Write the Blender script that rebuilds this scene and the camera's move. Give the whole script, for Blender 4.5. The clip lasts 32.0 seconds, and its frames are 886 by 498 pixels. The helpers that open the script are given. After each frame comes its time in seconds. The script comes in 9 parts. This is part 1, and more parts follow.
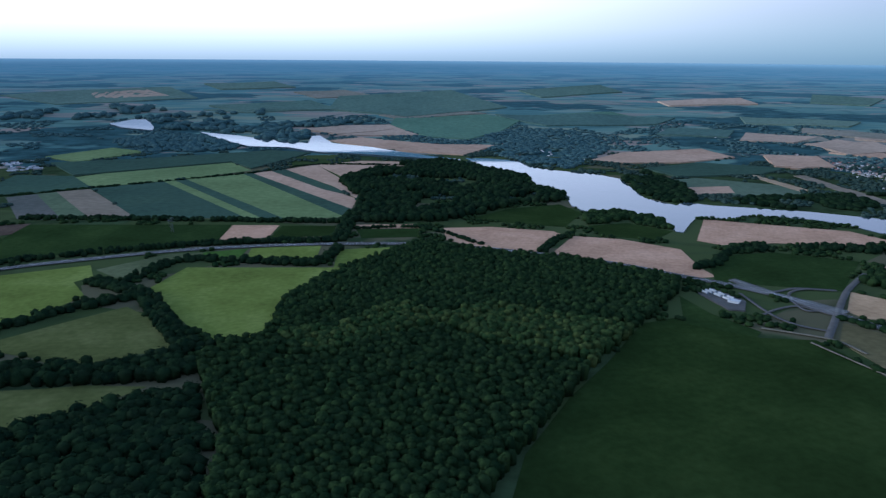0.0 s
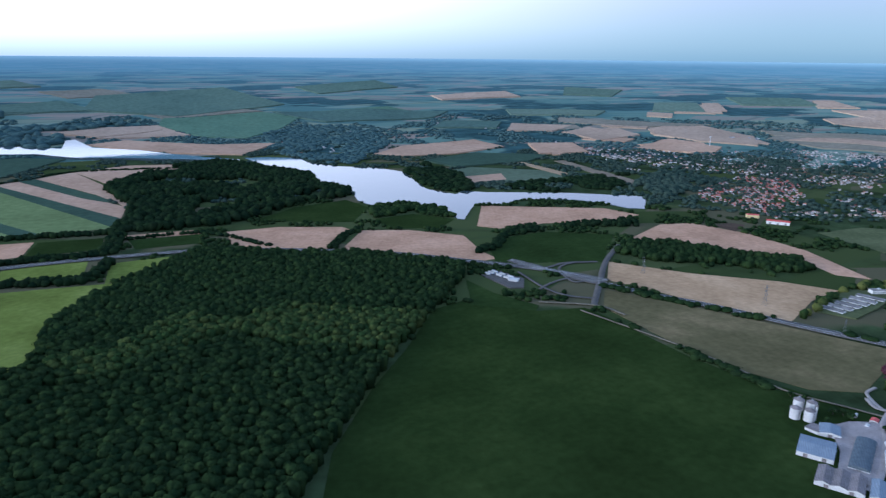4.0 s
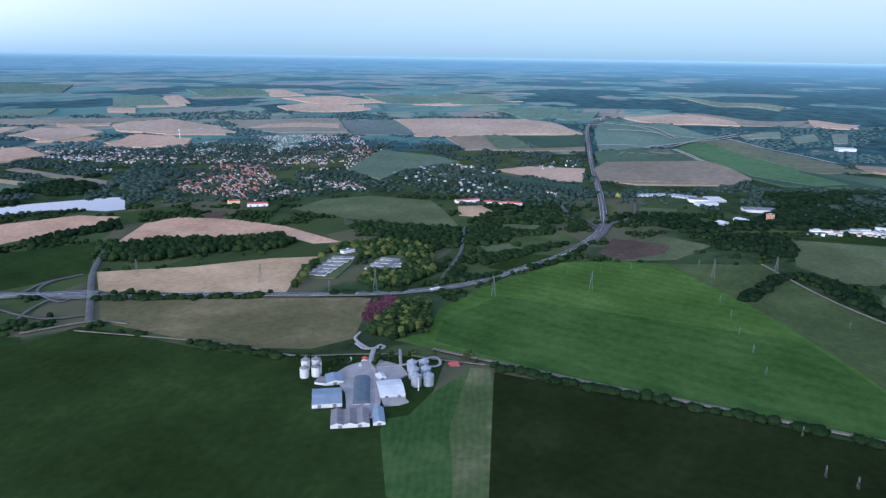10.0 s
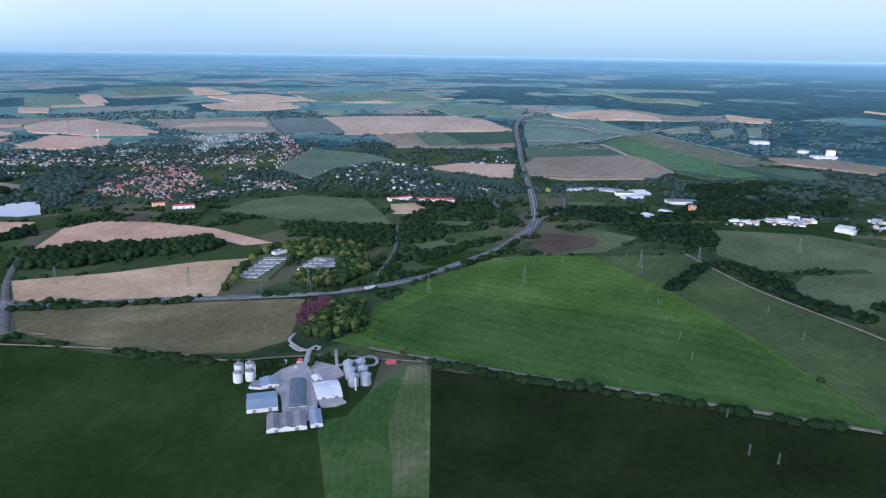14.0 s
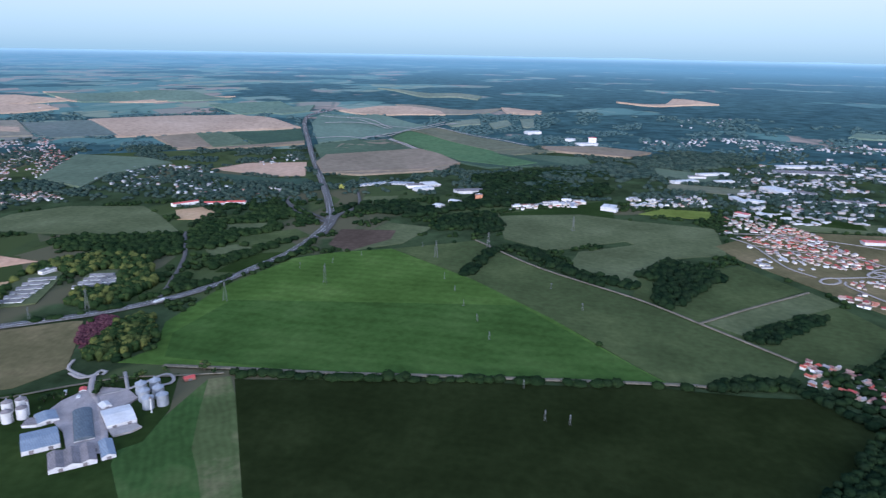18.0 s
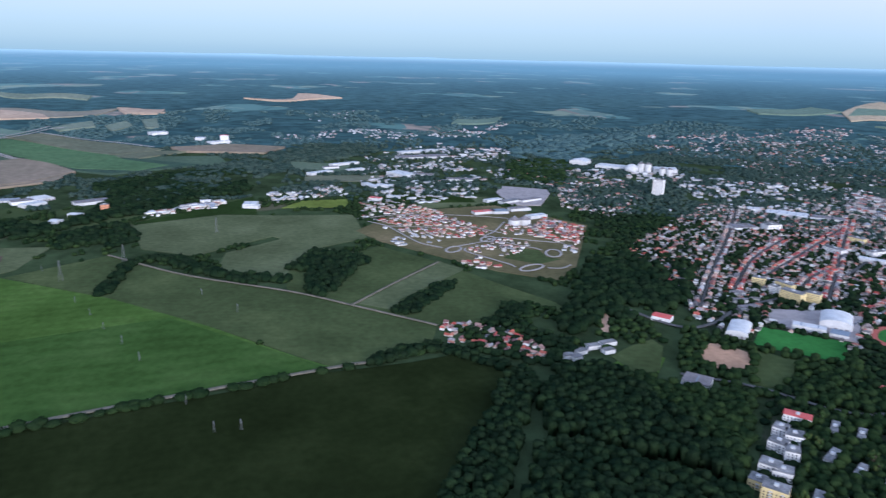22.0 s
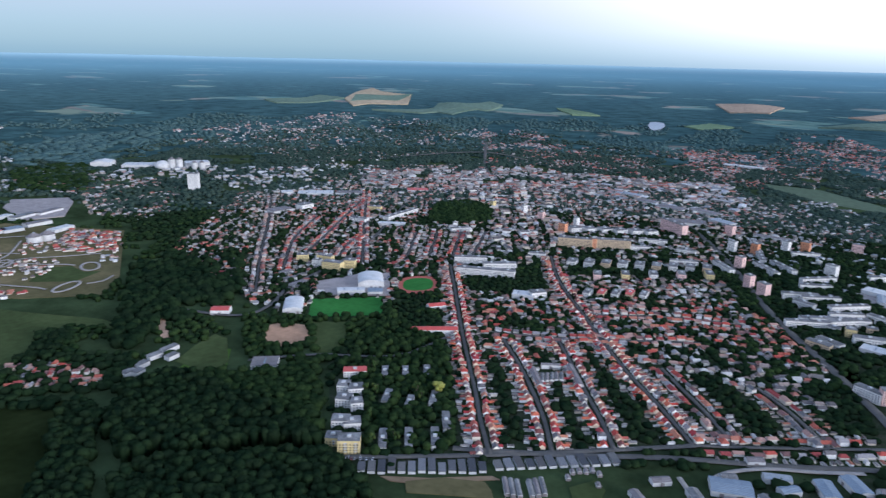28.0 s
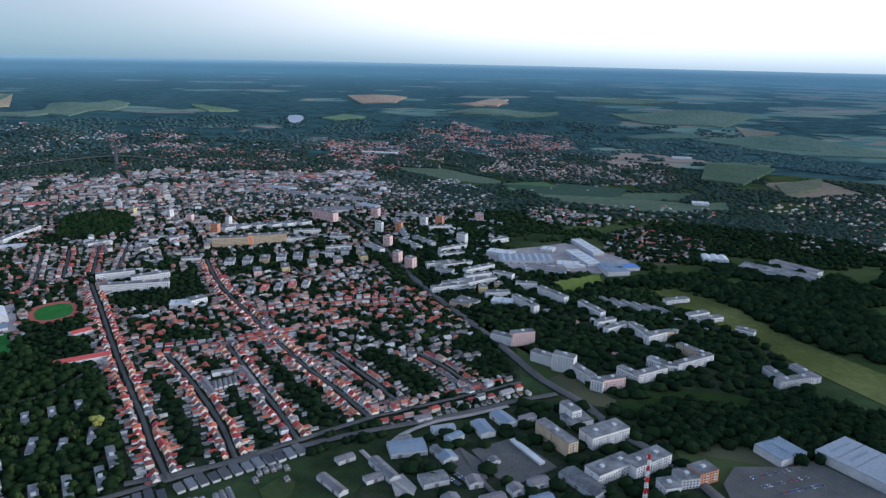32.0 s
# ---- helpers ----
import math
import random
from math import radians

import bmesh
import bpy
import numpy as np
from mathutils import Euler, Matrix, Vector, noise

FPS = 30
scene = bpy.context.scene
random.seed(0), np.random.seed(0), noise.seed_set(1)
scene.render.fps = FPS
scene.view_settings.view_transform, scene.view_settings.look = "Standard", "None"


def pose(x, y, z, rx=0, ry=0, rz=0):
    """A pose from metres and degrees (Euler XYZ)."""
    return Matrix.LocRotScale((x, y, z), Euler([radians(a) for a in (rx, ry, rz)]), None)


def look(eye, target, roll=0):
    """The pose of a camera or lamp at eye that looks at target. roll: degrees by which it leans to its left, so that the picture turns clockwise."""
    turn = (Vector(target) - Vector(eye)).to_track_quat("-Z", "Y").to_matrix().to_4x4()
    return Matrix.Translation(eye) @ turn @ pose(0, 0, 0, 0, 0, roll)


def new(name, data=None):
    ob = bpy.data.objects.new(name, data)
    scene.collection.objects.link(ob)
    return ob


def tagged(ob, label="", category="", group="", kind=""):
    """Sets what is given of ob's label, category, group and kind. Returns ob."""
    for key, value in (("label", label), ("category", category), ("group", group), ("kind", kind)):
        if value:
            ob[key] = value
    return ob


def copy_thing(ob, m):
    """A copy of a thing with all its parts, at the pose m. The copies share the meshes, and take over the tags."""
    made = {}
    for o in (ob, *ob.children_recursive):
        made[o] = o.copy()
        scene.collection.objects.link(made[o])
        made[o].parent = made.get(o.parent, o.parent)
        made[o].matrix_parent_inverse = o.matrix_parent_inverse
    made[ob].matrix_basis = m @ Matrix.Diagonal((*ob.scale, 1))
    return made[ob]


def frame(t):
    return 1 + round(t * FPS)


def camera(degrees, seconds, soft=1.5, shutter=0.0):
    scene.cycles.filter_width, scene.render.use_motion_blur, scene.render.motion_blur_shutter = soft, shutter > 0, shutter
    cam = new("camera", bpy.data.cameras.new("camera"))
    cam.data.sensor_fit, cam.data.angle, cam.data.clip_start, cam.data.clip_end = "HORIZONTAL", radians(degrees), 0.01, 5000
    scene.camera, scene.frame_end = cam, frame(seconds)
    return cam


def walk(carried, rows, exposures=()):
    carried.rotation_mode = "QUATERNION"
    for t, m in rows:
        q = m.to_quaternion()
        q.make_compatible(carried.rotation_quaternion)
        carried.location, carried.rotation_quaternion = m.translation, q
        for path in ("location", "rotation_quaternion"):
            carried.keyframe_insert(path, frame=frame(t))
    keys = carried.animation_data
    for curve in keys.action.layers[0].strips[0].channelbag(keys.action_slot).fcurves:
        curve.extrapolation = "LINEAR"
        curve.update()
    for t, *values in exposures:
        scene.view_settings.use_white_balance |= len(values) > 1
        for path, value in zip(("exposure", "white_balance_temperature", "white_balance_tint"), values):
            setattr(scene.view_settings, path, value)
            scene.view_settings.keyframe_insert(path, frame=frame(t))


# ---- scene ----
LENS = 64.68
EYE = (0.0, 0.0, 375.0)
cam = camera(LENS, 32.0, soft=1.35, shutter=0.5)
# seconds, yaw, pitch, roll
PATH = [
    (0.0, -0.01, -15.45, -0.44),
    (0.5, -2.22, -15.46, -0.40),
    (1.0, -4.41, -15.48, -0.41),
    (1.5, -6.59, -15.52, -0.43),
    (2.0, -8.59, -15.52, -0.47),
    (2.5, -10.63, -15.57, -0.49),
    (4.5, -20.85, -15.64, -0.53),
    (5.0, -24.58, -15.67, -0.58),
    (5.5, -28.63, -15.69, -0.60),
    (6.0, -32.94, -15.69, -0.64),
    (6.5, -37.17, -15.69, -0.66),
    (7.0, -41.13, -15.69, -0.71),
    (7.5, -45.11, -15.70, -0.71),
    (8.0, -49.41, -15.70, -0.77),
    (8.5, -53.69, -15.68, -0.75),
    (9.0, -56.26, -15.70, -0.74),
    (9.5, -57.85, -15.72, -0.78),
    (10.0, -58.97, -15.74, -0.77),
    (10.5, -59.80, -15.76, -0.78),
    (11.0, -60.43, -15.78, -0.78),
    (11.5, -60.96, -15.80, -0.77),
    (12.0, -61.37, -15.83, -0.78),
    (12.5, -61.69, -15.84, -0.78),
    (13.0, -62.39, -15.87, -0.79),
    (13.5, -63.38, -15.87, -0.80),
    (15.5, -69.32, -15.90, -0.88),
    (16.0, -71.33, -15.90, -0.95),
    (16.5, -73.67, -15.90, -0.91),
    (17.0, -76.15, -15.90, -0.94),
    (17.5, -78.78, -15.89, -0.99),
    (18.0, -81.55, -15.89, -1.02),
    (18.5, -84.40, -15.88, -1.07),
    (19.0, -87.38, -15.86, -1.08),
    (19.5, -90.51, -15.83, -1.11),
    (20.0, -94.12, -15.80, -1.19),
    (20.5, -98.06, -15.77, -1.22),
    (21.0, -102.06, -15.73, -1.26),
    (21.5, -106.36, -15.68, -1.28),
    (22.0, -110.80, -15.64, -1.29),
    (22.5, -115.24, -15.59, -1.35),
    (23.0, -119.84, -15.53, -1.38),
    (23.5, -124.54, -15.46, -1.40),
    (24.0, -129.24, -15.40, -1.41),
    (24.5, -133.87, -15.34, -1.43),
    (25.0, -136.88, -15.33, -1.42),
    (25.5, -138.61, -15.34, -1.41),
    (27.5, -144.95, -15.40, -1.28),
    (28.0, -147.94, -15.39, -1.31),
    (28.5, -151.53, -15.36, -1.32),
    (29.0, -155.47, -15.31, -1.29),
    (29.5, -159.68, -15.28, -1.26),
    (30.0, -164.10, -15.25, -1.28),
    (30.5, -168.49, -15.22, -1.24),
    (31.0, -172.44, -15.19, -1.25),
    (31.5, -174.92, -15.21, -1.22),
    (32.0, -176.48, -15.22, -1.19),
]
EXPOSURES = [(0.0, -0.5, 4720, 9), (3.0, -0.22, 4820, 10), (7.0, 0.1, 4950, 13), (12.0, 0.25, 5060, 16), (20.0, 0.25, 5180, 17), (24.0, 0.1, 5250, 15), (28.0, -0.05, 5300, 12), (32.0, -0.3, 5250, 9)]
walk(cam, [(t, pose(*EYE, 90 + pitch, roll, yaw)) for t, yaw, pitch, roll in PATH], EXPOSURES)

# ---- evening light: the sun has just set beside the start of the turn ----
SUN_YAW = 88.0
world = bpy.data.worlds.new("evening_sky")
scene.world = world
world.use_nodes = True
wn = world.node_tree
wn.nodes.clear()
sky = wn.nodes.new("ShaderNodeTexSky")
sky.sky_type = "NISHITA"
sky.sun_disc = False
sky.sun_elevation = radians(4.0)
sky.sun_rotation = radians(-SUN_YAW)
sky.altitude = 300
sky.air_density = 1.0
sky.dust_density = 0.6
sky.ozone_density = 3.0


def sky_ramp(stops):
    """Twilight colours by height over the horizon, in degrees."""
    r = wn.nodes.new("ShaderNodeValToRGB")
    els = r.color_ramp.elements
    while len(els) < len(stops):
        els.new(0.5)
    for e, (deg, c) in zip(els, stops):
        e.position, e.color = (deg + 10) / 100, (*c, 1)
    return r


coord = wn.nodes.new("ShaderNodeTexCoord")
axis = wn.nodes.new("ShaderNodeSeparateXYZ")
wn.links.new(coord.outputs["Generated"], axis.inputs[0])
rise = wn.nodes.new("ShaderNodeMath")
rise.operation = "ARCSINE"
wn.links.new(axis.outputs["Z"], rise.inputs[0])
place = wn.nodes.new("ShaderNodeMapRange")
place.inputs["From Min"].default_value, place.inputs["From Max"].default_value = radians(-10), radians(90)
wn.links.new(rise.outputs[0], place.inputs["Value"])
cool = sky_ramp([(-10, (0.26, 0.46, 0.56)), (-0.6, (0.28, 0.44, 0.50)), (0.6, (0.38, 0.52, 0.56)), (1.8, (0.45, 0.56, 0.60)), (2.9, (0.52, 0.58, 0.62)), (4.2, (0.60, 0.61, 0.67)), (6.5, (0.80, 0.74, 0.80)), (9, (0.92, 0.85, 0.92)),
                 (20, (0.70, 0.80, 1.0)), (45, (0.50, 0.62, 0.82)), (90, (0.44, 0.55, 0.74))])
warm = sky_ramp([(-10, (0.75, 0.72, 0.66)), (-0.6, (0.62, 0.72, 0.76)), (0.6, (1.1, 1.12, 1.08)), (2.2, (1.8, 1.6, 1.42)), (4.0, (2.3, 1.95, 1.7)), (8, (2.3, 2.15, 2.05)),
                 (20, (1.1, 1.15, 1.28)), (45, (0.56, 0.66, 0.86)), (90, (0.44, 0.55, 0.74))])
toward = wn.nodes.new("ShaderNodeVectorMath")
toward.operation = "DOT_PRODUCT"
toward.inputs[1].default_value = (-math.sin(radians(SUN_YAW)), math.cos(radians(SUN_YAW)), 0)
wn.links.new(coord.outputs["Generated"], toward.inputs[0])
side = wn.nodes.new("ShaderNodeMapRange")
side.interpolation_type = "SMOOTHSTEP"
side.inputs["From Min"].default_value, side.inputs["From Max"].default_value = -0.72, 0.3
wn.links.new(toward.outputs["Value"], side.inputs["Value"])
glow = wn.nodes.new("ShaderNodeMix")
glow.data_type = "RGBA"
wn.links.new(side.outputs[0], glow.inputs["Factor"])
wn.links.new(cool.outputs[0], glow.inputs["A"])
wn.links.new(warm.outputs[0], glow.inputs["B"])
for r in (cool, warm):
    wn.links.new(place.outputs[0], r.inputs["Fac"])
air = wn.nodes.new("ShaderNodeBackground")
air.inputs["Strength"].default_value = 0.05
wn.links.new(sky.outputs[0], air.inputs["Color"])
dusk = wn.nodes.new("ShaderNodeBackground")
dusk.inputs["Strength"].default_value = 1.0
wn.links.new(glow.outputs["Result"], dusk.inputs["Color"])
both = wn.nodes.new("ShaderNodeAddShader")
wo = wn.nodes.new("ShaderNodeOutputWorld")
wn.links.new(air.outputs[0], both.inputs[0])
wn.links.new(dusk.outputs[0], both.inputs[1])
wn.links.new(both.outputs[0], wo.inputs["Surface"])

sun = new("sun", bpy.data.lights.new("sun", "SUN"))
sun.data.energy = 4.2
sun.data.angle = radians(24)
sun.data.color = (1.0, 0.90, 0.80)
sun.matrix_world = look((0, 0, 0), (math.sin(radians(SUN_YAW)) * 10, -math.cos(radians(SUN_YAW)) * 10, -1.5))

# ---- materials ----
MATS = {}


def shade(name, colors, scale=0.02, detail=0.25, rough=0.85, bump=0.0, stripes=0.0, stripe_turn=0.0, stripe_step=8.0,
          metal=0.0, per="", spec=0.3, stops=None):
    """A procedural surface: colours mixed by noise at two sizes, stripes for crop rows, or by piece."""
    m = bpy.data.materials.new(name)
    m.use_nodes = True
    n, l = m.node_tree.nodes, m.node_tree.links
    b = n["Principled BSDF"]
    b.inputs["Roughness"].default_value = rough
    b.inputs["Metallic"].default_value = metal
    b.inputs["Specular IOR Level"].default_value = spec
    pos = n.new("ShaderNodeNewGeometry").outputs["Position"]
    big = n.new("ShaderNodeTexNoise")
    big.inputs["Scale"].default_value = scale
    big.inputs["Detail"].default_value = 6
    big.inputs["Roughness"].default_value = 0.65
    l.new(pos, big.inputs["Vector"])
    ramp = n.new("ShaderNodeValToRGB")
    els = ramp.color_ramp.elements
    while len(els) < len(colors):
        els.new(0.5)
    for i, c in enumerate(colors):
        els[i].position = (0.32 + 0.36 * i / max(1, len(colors) - 1)) if not per else i / len(colors)
        els[i].color = (*c, 1)
    if per == "object":
        l.new(n.new("ShaderNodeObjectInfo").outputs["Random"], ramp.inputs["Fac"])
        ramp.color_ramp.interpolation = "CONSTANT"
    elif per == "island":
        l.new(n.new("ShaderNodeNewGeometry").outputs["Random Per Island"], ramp.inputs["Fac"])
        ramp.color_ramp.interpolation = "CONSTANT"
    elif per == "blend":
        l.new(n.new("ShaderNodeNewGeometry").outputs["Random Per Island"], ramp.inputs["Fac"])
    else:
        l.new(big.outputs["Fac"], ramp.inputs["Fac"])
    fine = n.new("ShaderNodeTexNoise")
    fine.inputs["Scale"].default_value = scale * 14
    fine.inputs["Detail"].default_value = 4
    l.new(pos, fine.inputs["Vector"])
    hsv = n.new("ShaderNodeHueSaturation")
    span = n.new("ShaderNodeMapRange")
    span.inputs["From Min"].default_value, span.inputs["From Max"].default_value = 0.3, 0.7
    span.inputs["To Min"].default_value, span.inputs["To Max"].default_value = 1 - detail, 1 + detail
    l.new(fine.outputs["Fac"], span.inputs["Value"])
    value = span.outputs[0]
    if stripes:
        turn = n.new("ShaderNodeMapping")
        turn.inputs["Rotation"].default_value = (0, 0, radians(stripe_turn))
        l.new(pos, turn.inputs["Vector"])
        wave = n.new("ShaderNodeTexWave")
        wave.inputs["Scale"].default_value = 0.314 / stripe_step
        wave.inputs["Distortion"].default_value = 6.0
        wave.inputs["Detail"].default_value = 3
        wave.inputs["Detail Scale"].default_value = 0.6
        l.new(turn.outputs[0], wave.inputs["Vector"])
        ws = n.new("ShaderNodeMapRange")
        ws.inputs["To Min"].default_value, ws.inputs["To Max"].default_value = 1 - stripes, 1 + stripes
        l.new(wave.outputs["Fac"], ws.inputs["Value"])
        mul = n.new("ShaderNodeMath")
        mul.operation = "MULTIPLY"
        l.new(value, mul.inputs[0])
        l.new(ws.outputs[0], mul.inputs[1])
        value = mul.outputs[0]
    l.new(value, hsv.inputs["Value"])
    l.new(ramp.outputs[0], hsv.inputs["Color"])
    l.new(hsv.outputs[0], b.inputs["Base Color"])
    if bump:
        bp = n.new("ShaderNodeBump")
        bp.inputs["Strength"].default_value = bump
        bp.inputs["Distance"].default_value = 0.5
        l.new(fine.outputs["Fac"], bp.inputs["Height"])
        l.new(bp.outputs[0], b.inputs["Normal"])
    MATS[name] = m
    return m


def near(c, k):
    return tuple(v * k for v in c)


def crop(name, c, c2, turn, step=9.0, stripes=0.06, detail=0.08):
    shade(name, [near(c, 0.74), c, near(c2, 1.06)], scale=0.007, detail=detail, rough=0.95, stripes=stripes, stripe_turn=turn, stripe_step=step, spec=0.0)


CROPS = {"tan": ((0.43, 0.26, 0.16), (0.49, 0.31, 0.20), 20, 9), "tanbrown": ((0.21, 0.15, 0.095), (0.26, 0.18, 0.12), 75, 7),
         "cream": ((0.39, 0.26, 0.145), (0.45, 0.31, 0.18), -15, 9), "brown": ((0.085, 0.062, 0.045), (0.12, 0.08, 0.062), 40, 9),
         "maroon": ((0.085, 0.03, 0.04), (0.11, 0.042, 0.052), 10, 9), "ygreen": ((0.135, 0.165, 0.035), (0.17, 0.20, 0.05), 60, 12),
         "olive": ((0.085, 0.095, 0.03), (0.12, 0.125, 0.045), 85, 10), "green": ((0.022, 0.036, 0.010), (0.031, 0.047, 0.013), 70, 14),
         "midgreen": ((0.044, 0.082, 0.019), (0.060, 0.100, 0.026), 3, 30), "strip": ((0.042, 0.078, 0.022), (0.075, 0.10, 0.035), 62, 8), "drystrip": ((0.07, 0.092, 0.034), (0.17, 0.145, 0.08), 62, 8),
         "bright": ((0.060, 0.105, 0.022), (0.080, 0.125, 0.030), 3, 26), "dkgreen": ((0.024, 0.040, 0.012), (0.034, 0.053, 0.015), 50, 12),
         "dark": ((0.015, 0.021, 0.007), (0.022, 0.029, 0.010), 5, 14), "grass": ((0.088, 0.102, 0.048), (0.112, 0.124, 0.062), 35, 16),
         "dusk": ((0.056, 0.073, 0.028), (0.079, 0.096, 0.037), 15, 12), "drygreen": ((0.115, 0.10, 0.048), (0.175, 0.138, 0.072), 80, 7), "pitch": ((0.045, 0.15, 0.035), (0.055, 0.18, 0.04), 7, 10)}
for kind, (c, c2, turn, step) in CROPS.items():
    crop(kind, c, c2, turn, step, 0.07 if kind in ("bright", "midgreen") else 0.06 if kind in ("strip", "drystrip") else 0.02, 0.14)
    # the same crop for far hills, haze painted into its colour, most when farthest
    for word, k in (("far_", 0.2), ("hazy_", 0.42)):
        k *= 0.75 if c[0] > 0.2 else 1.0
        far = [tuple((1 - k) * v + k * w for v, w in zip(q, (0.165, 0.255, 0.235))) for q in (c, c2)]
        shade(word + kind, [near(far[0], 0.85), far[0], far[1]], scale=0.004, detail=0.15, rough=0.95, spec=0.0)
shade("asphalt", [(0.085, 0.080, 0.073), (0.12, 0.114, 0.104)], scale=0.05, detail=0.15, rough=0.8, spec=0.0)
shade("concrete", [(0.24, 0.21, 0.195), (0.34, 0.30, 0.28)], scale=0.06, detail=0.2, rough=0.85, spec=0.0)
shade("gravel", [(0.26, 0.235, 0.21), (0.33, 0.30, 0.27)], scale=0.08, detail=0.25, rough=0.95, spec=0.0)
shade("garden", [(0.016, 0.024, 0.013), (0.028, 0.038, 0.019), (0.05, 0.05, 0.034)], scale=0.05, detail=0.4, rough=0.95, spec=0.0)
shade("track", [(0.11, 0.10, 0.07), (0.19, 0.165, 0.12)], scale=0.06, detail=0.3, rough=0.95, spec=0.0)
LEAF = {"leafmaroon": ((0.05, 0.018, 0.026), (0.08, 0.03, 0.038), (0.10, 0.045, 0.05)),
        "leafgold": ((0.014, 0.028, 0.010), (0.022, 0.040, 0.013), (0.030, 0.048, 0.015), (0.018, 0.034, 0.012), (0.085, 0.095, 0.026)),
        "leaf": ((0.009, 0.019, 0.008), (0.015, 0.028, 0.010), (0.026, 0.043, 0.014), (0.016, 0.028, 0.011)),
        "leaflight": ((0.018, 0.036, 0.012), (0.030, 0.052, 0.016), (0.060, 0.075, 0.022), (0.028, 0.047, 0.016)),
        "leafdark": ((0.006, 0.013, 0.007), (0.010, 0.020, 0.009), (0.017, 0.030, 0.012), (0.012, 0.021, 0.010)),
        # the next two have air haze mixed into the leaf colour
        "leafhazemid": ((0.020, 0.036, 0.029), (0.029, 0.047, 0.037), (0.041, 0.060, 0.045)),
        "leafhazefar": ((0.038, 0.071, 0.076), (0.050, 0.087, 0.087), (0.062, 0.101, 0.096))}
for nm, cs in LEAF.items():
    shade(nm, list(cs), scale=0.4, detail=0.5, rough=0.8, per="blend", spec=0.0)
shade("bark", [(0.06, 0.045, 0.035), (0.09, 0.07, 0.05)], scale=2, rough=0.95)
shade("water", [(0.05, 0.07, 0.08), (0.06, 0.08, 0.09)], scale=0.01, detail=0.05, rough=0.03, spec=0.8)


# ---- the lie of the land: a plain with low hills all round, shaped to fit the camera's view ----
EYE_HEIGHT, PLAIN, RIM = 375.0, 2700.0, 4890.0


def land(x, y):
    """Height of the ground."""
    return float(land_np(np.array([[x, y]], float))[0])


SPOTS = []          # every built place, to keep trees off


def clear_of(p, gap, taken):
    """Keeps the places that lie clear of the taken ones."""
    if not len(taken) or not len(p):
        return p
    q = np.array(taken)
    lo, hi = p.min(0) - gap, p.max(0) + gap
    q = q[(q[:, 0] > lo[0]) & (q[:, 0] < hi[0]) & (q[:, 1] > lo[1]) & (q[:, 1] < hi[1])]
    keep = np.ones(len(p), bool)
    if len(q):
        for i in range(0, len(p), 800):
            d = (p[i:i + 800, None, 0] - q[None, :, 0]) ** 2 + (p[i:i + 800, None, 1] - q[None, :, 1]) ** 2
            keep[i:i + 800] = d.min(1) > gap * gap
    return p[keep]


def land_np(p):
    x, y = p[:, 0], p[:, 1]
    r = np.hypot(x, y)
    # low rolling hills in the distance, higher on the wooded side
    k = np.clip((r - 2850) / 500, 0, 1) * np.clip((4700 - r) / 600, 0, 1)
    k = k * (0.3 + 0.7 * np.clip((0.7 * x - 0.71 * y) / np.maximum(r, 1.0) + 0.3, 0, 1))
    k = k * np.clip(np.hypot(x - 948, y - -3508) / 260 - 0.7, 0, 1)
    swell = np.sin(x / 92 + 1.7 * np.sin(y / 230)) + 0.7 * np.sin(y / 67 + x / 170 + 2.0 + np.sin(x / 310))
    # level ground bends up past PLAIN so the rim meets the camera's horizon
    return 340.0 * np.maximum(0.0, (r - PLAIN) / 2190.0) ** 2 + 7.5 * k * swell


def mesh_np(name, verts, faces, mats, mat_ids=None, smooth=False):
    """A mesh from arrays of corners and of triangles or quads."""
    me = bpy.data.meshes.new(name)
    k = faces.shape[1]
    me.vertices.add(len(verts))
    me.vertices.foreach_set("co", np.ascontiguousarray(verts, np.float32).ravel())
    me.loops.add(faces.size)
    me.loops.foreach_set("vertex_index", np.ascontiguousarray(faces, np.int32).ravel())
    me.polygons.add(len(faces))
    me.polygons.foreach_set("loop_start", np.arange(0, faces.size, k, dtype=np.int32))
    for m in mats:
        me.materials.append(MATS[m])
    if mat_ids is not None:
        me.polygons.foreach_set("material_index", np.ascontiguousarray(mat_ids, np.int32))
    if smooth:
        me.polygons.foreach_set("use_smooth", np.ones(len(faces), bool))
    me.update(calc_edges=True)
    me.validate()
    return me


def bm_mesh(name, bm, mats):
    me = bpy.data.meshes.new(name)
    bm.to_mesh(me)
    bm.free()
    for m in mats if isinstance(mats, (list, tuple)) else [mats]:
        me.materials.append(MATS[m])
    return me


def part(name, bm, material, parent, label=""):
    ob = new(name, bm if isinstance(bm, bpy.types.Mesh) else bm_mesh(name, bm, material))
    ob.parent = parent
    return tagged(ob, label)


layer, far_layer = [0], [0]


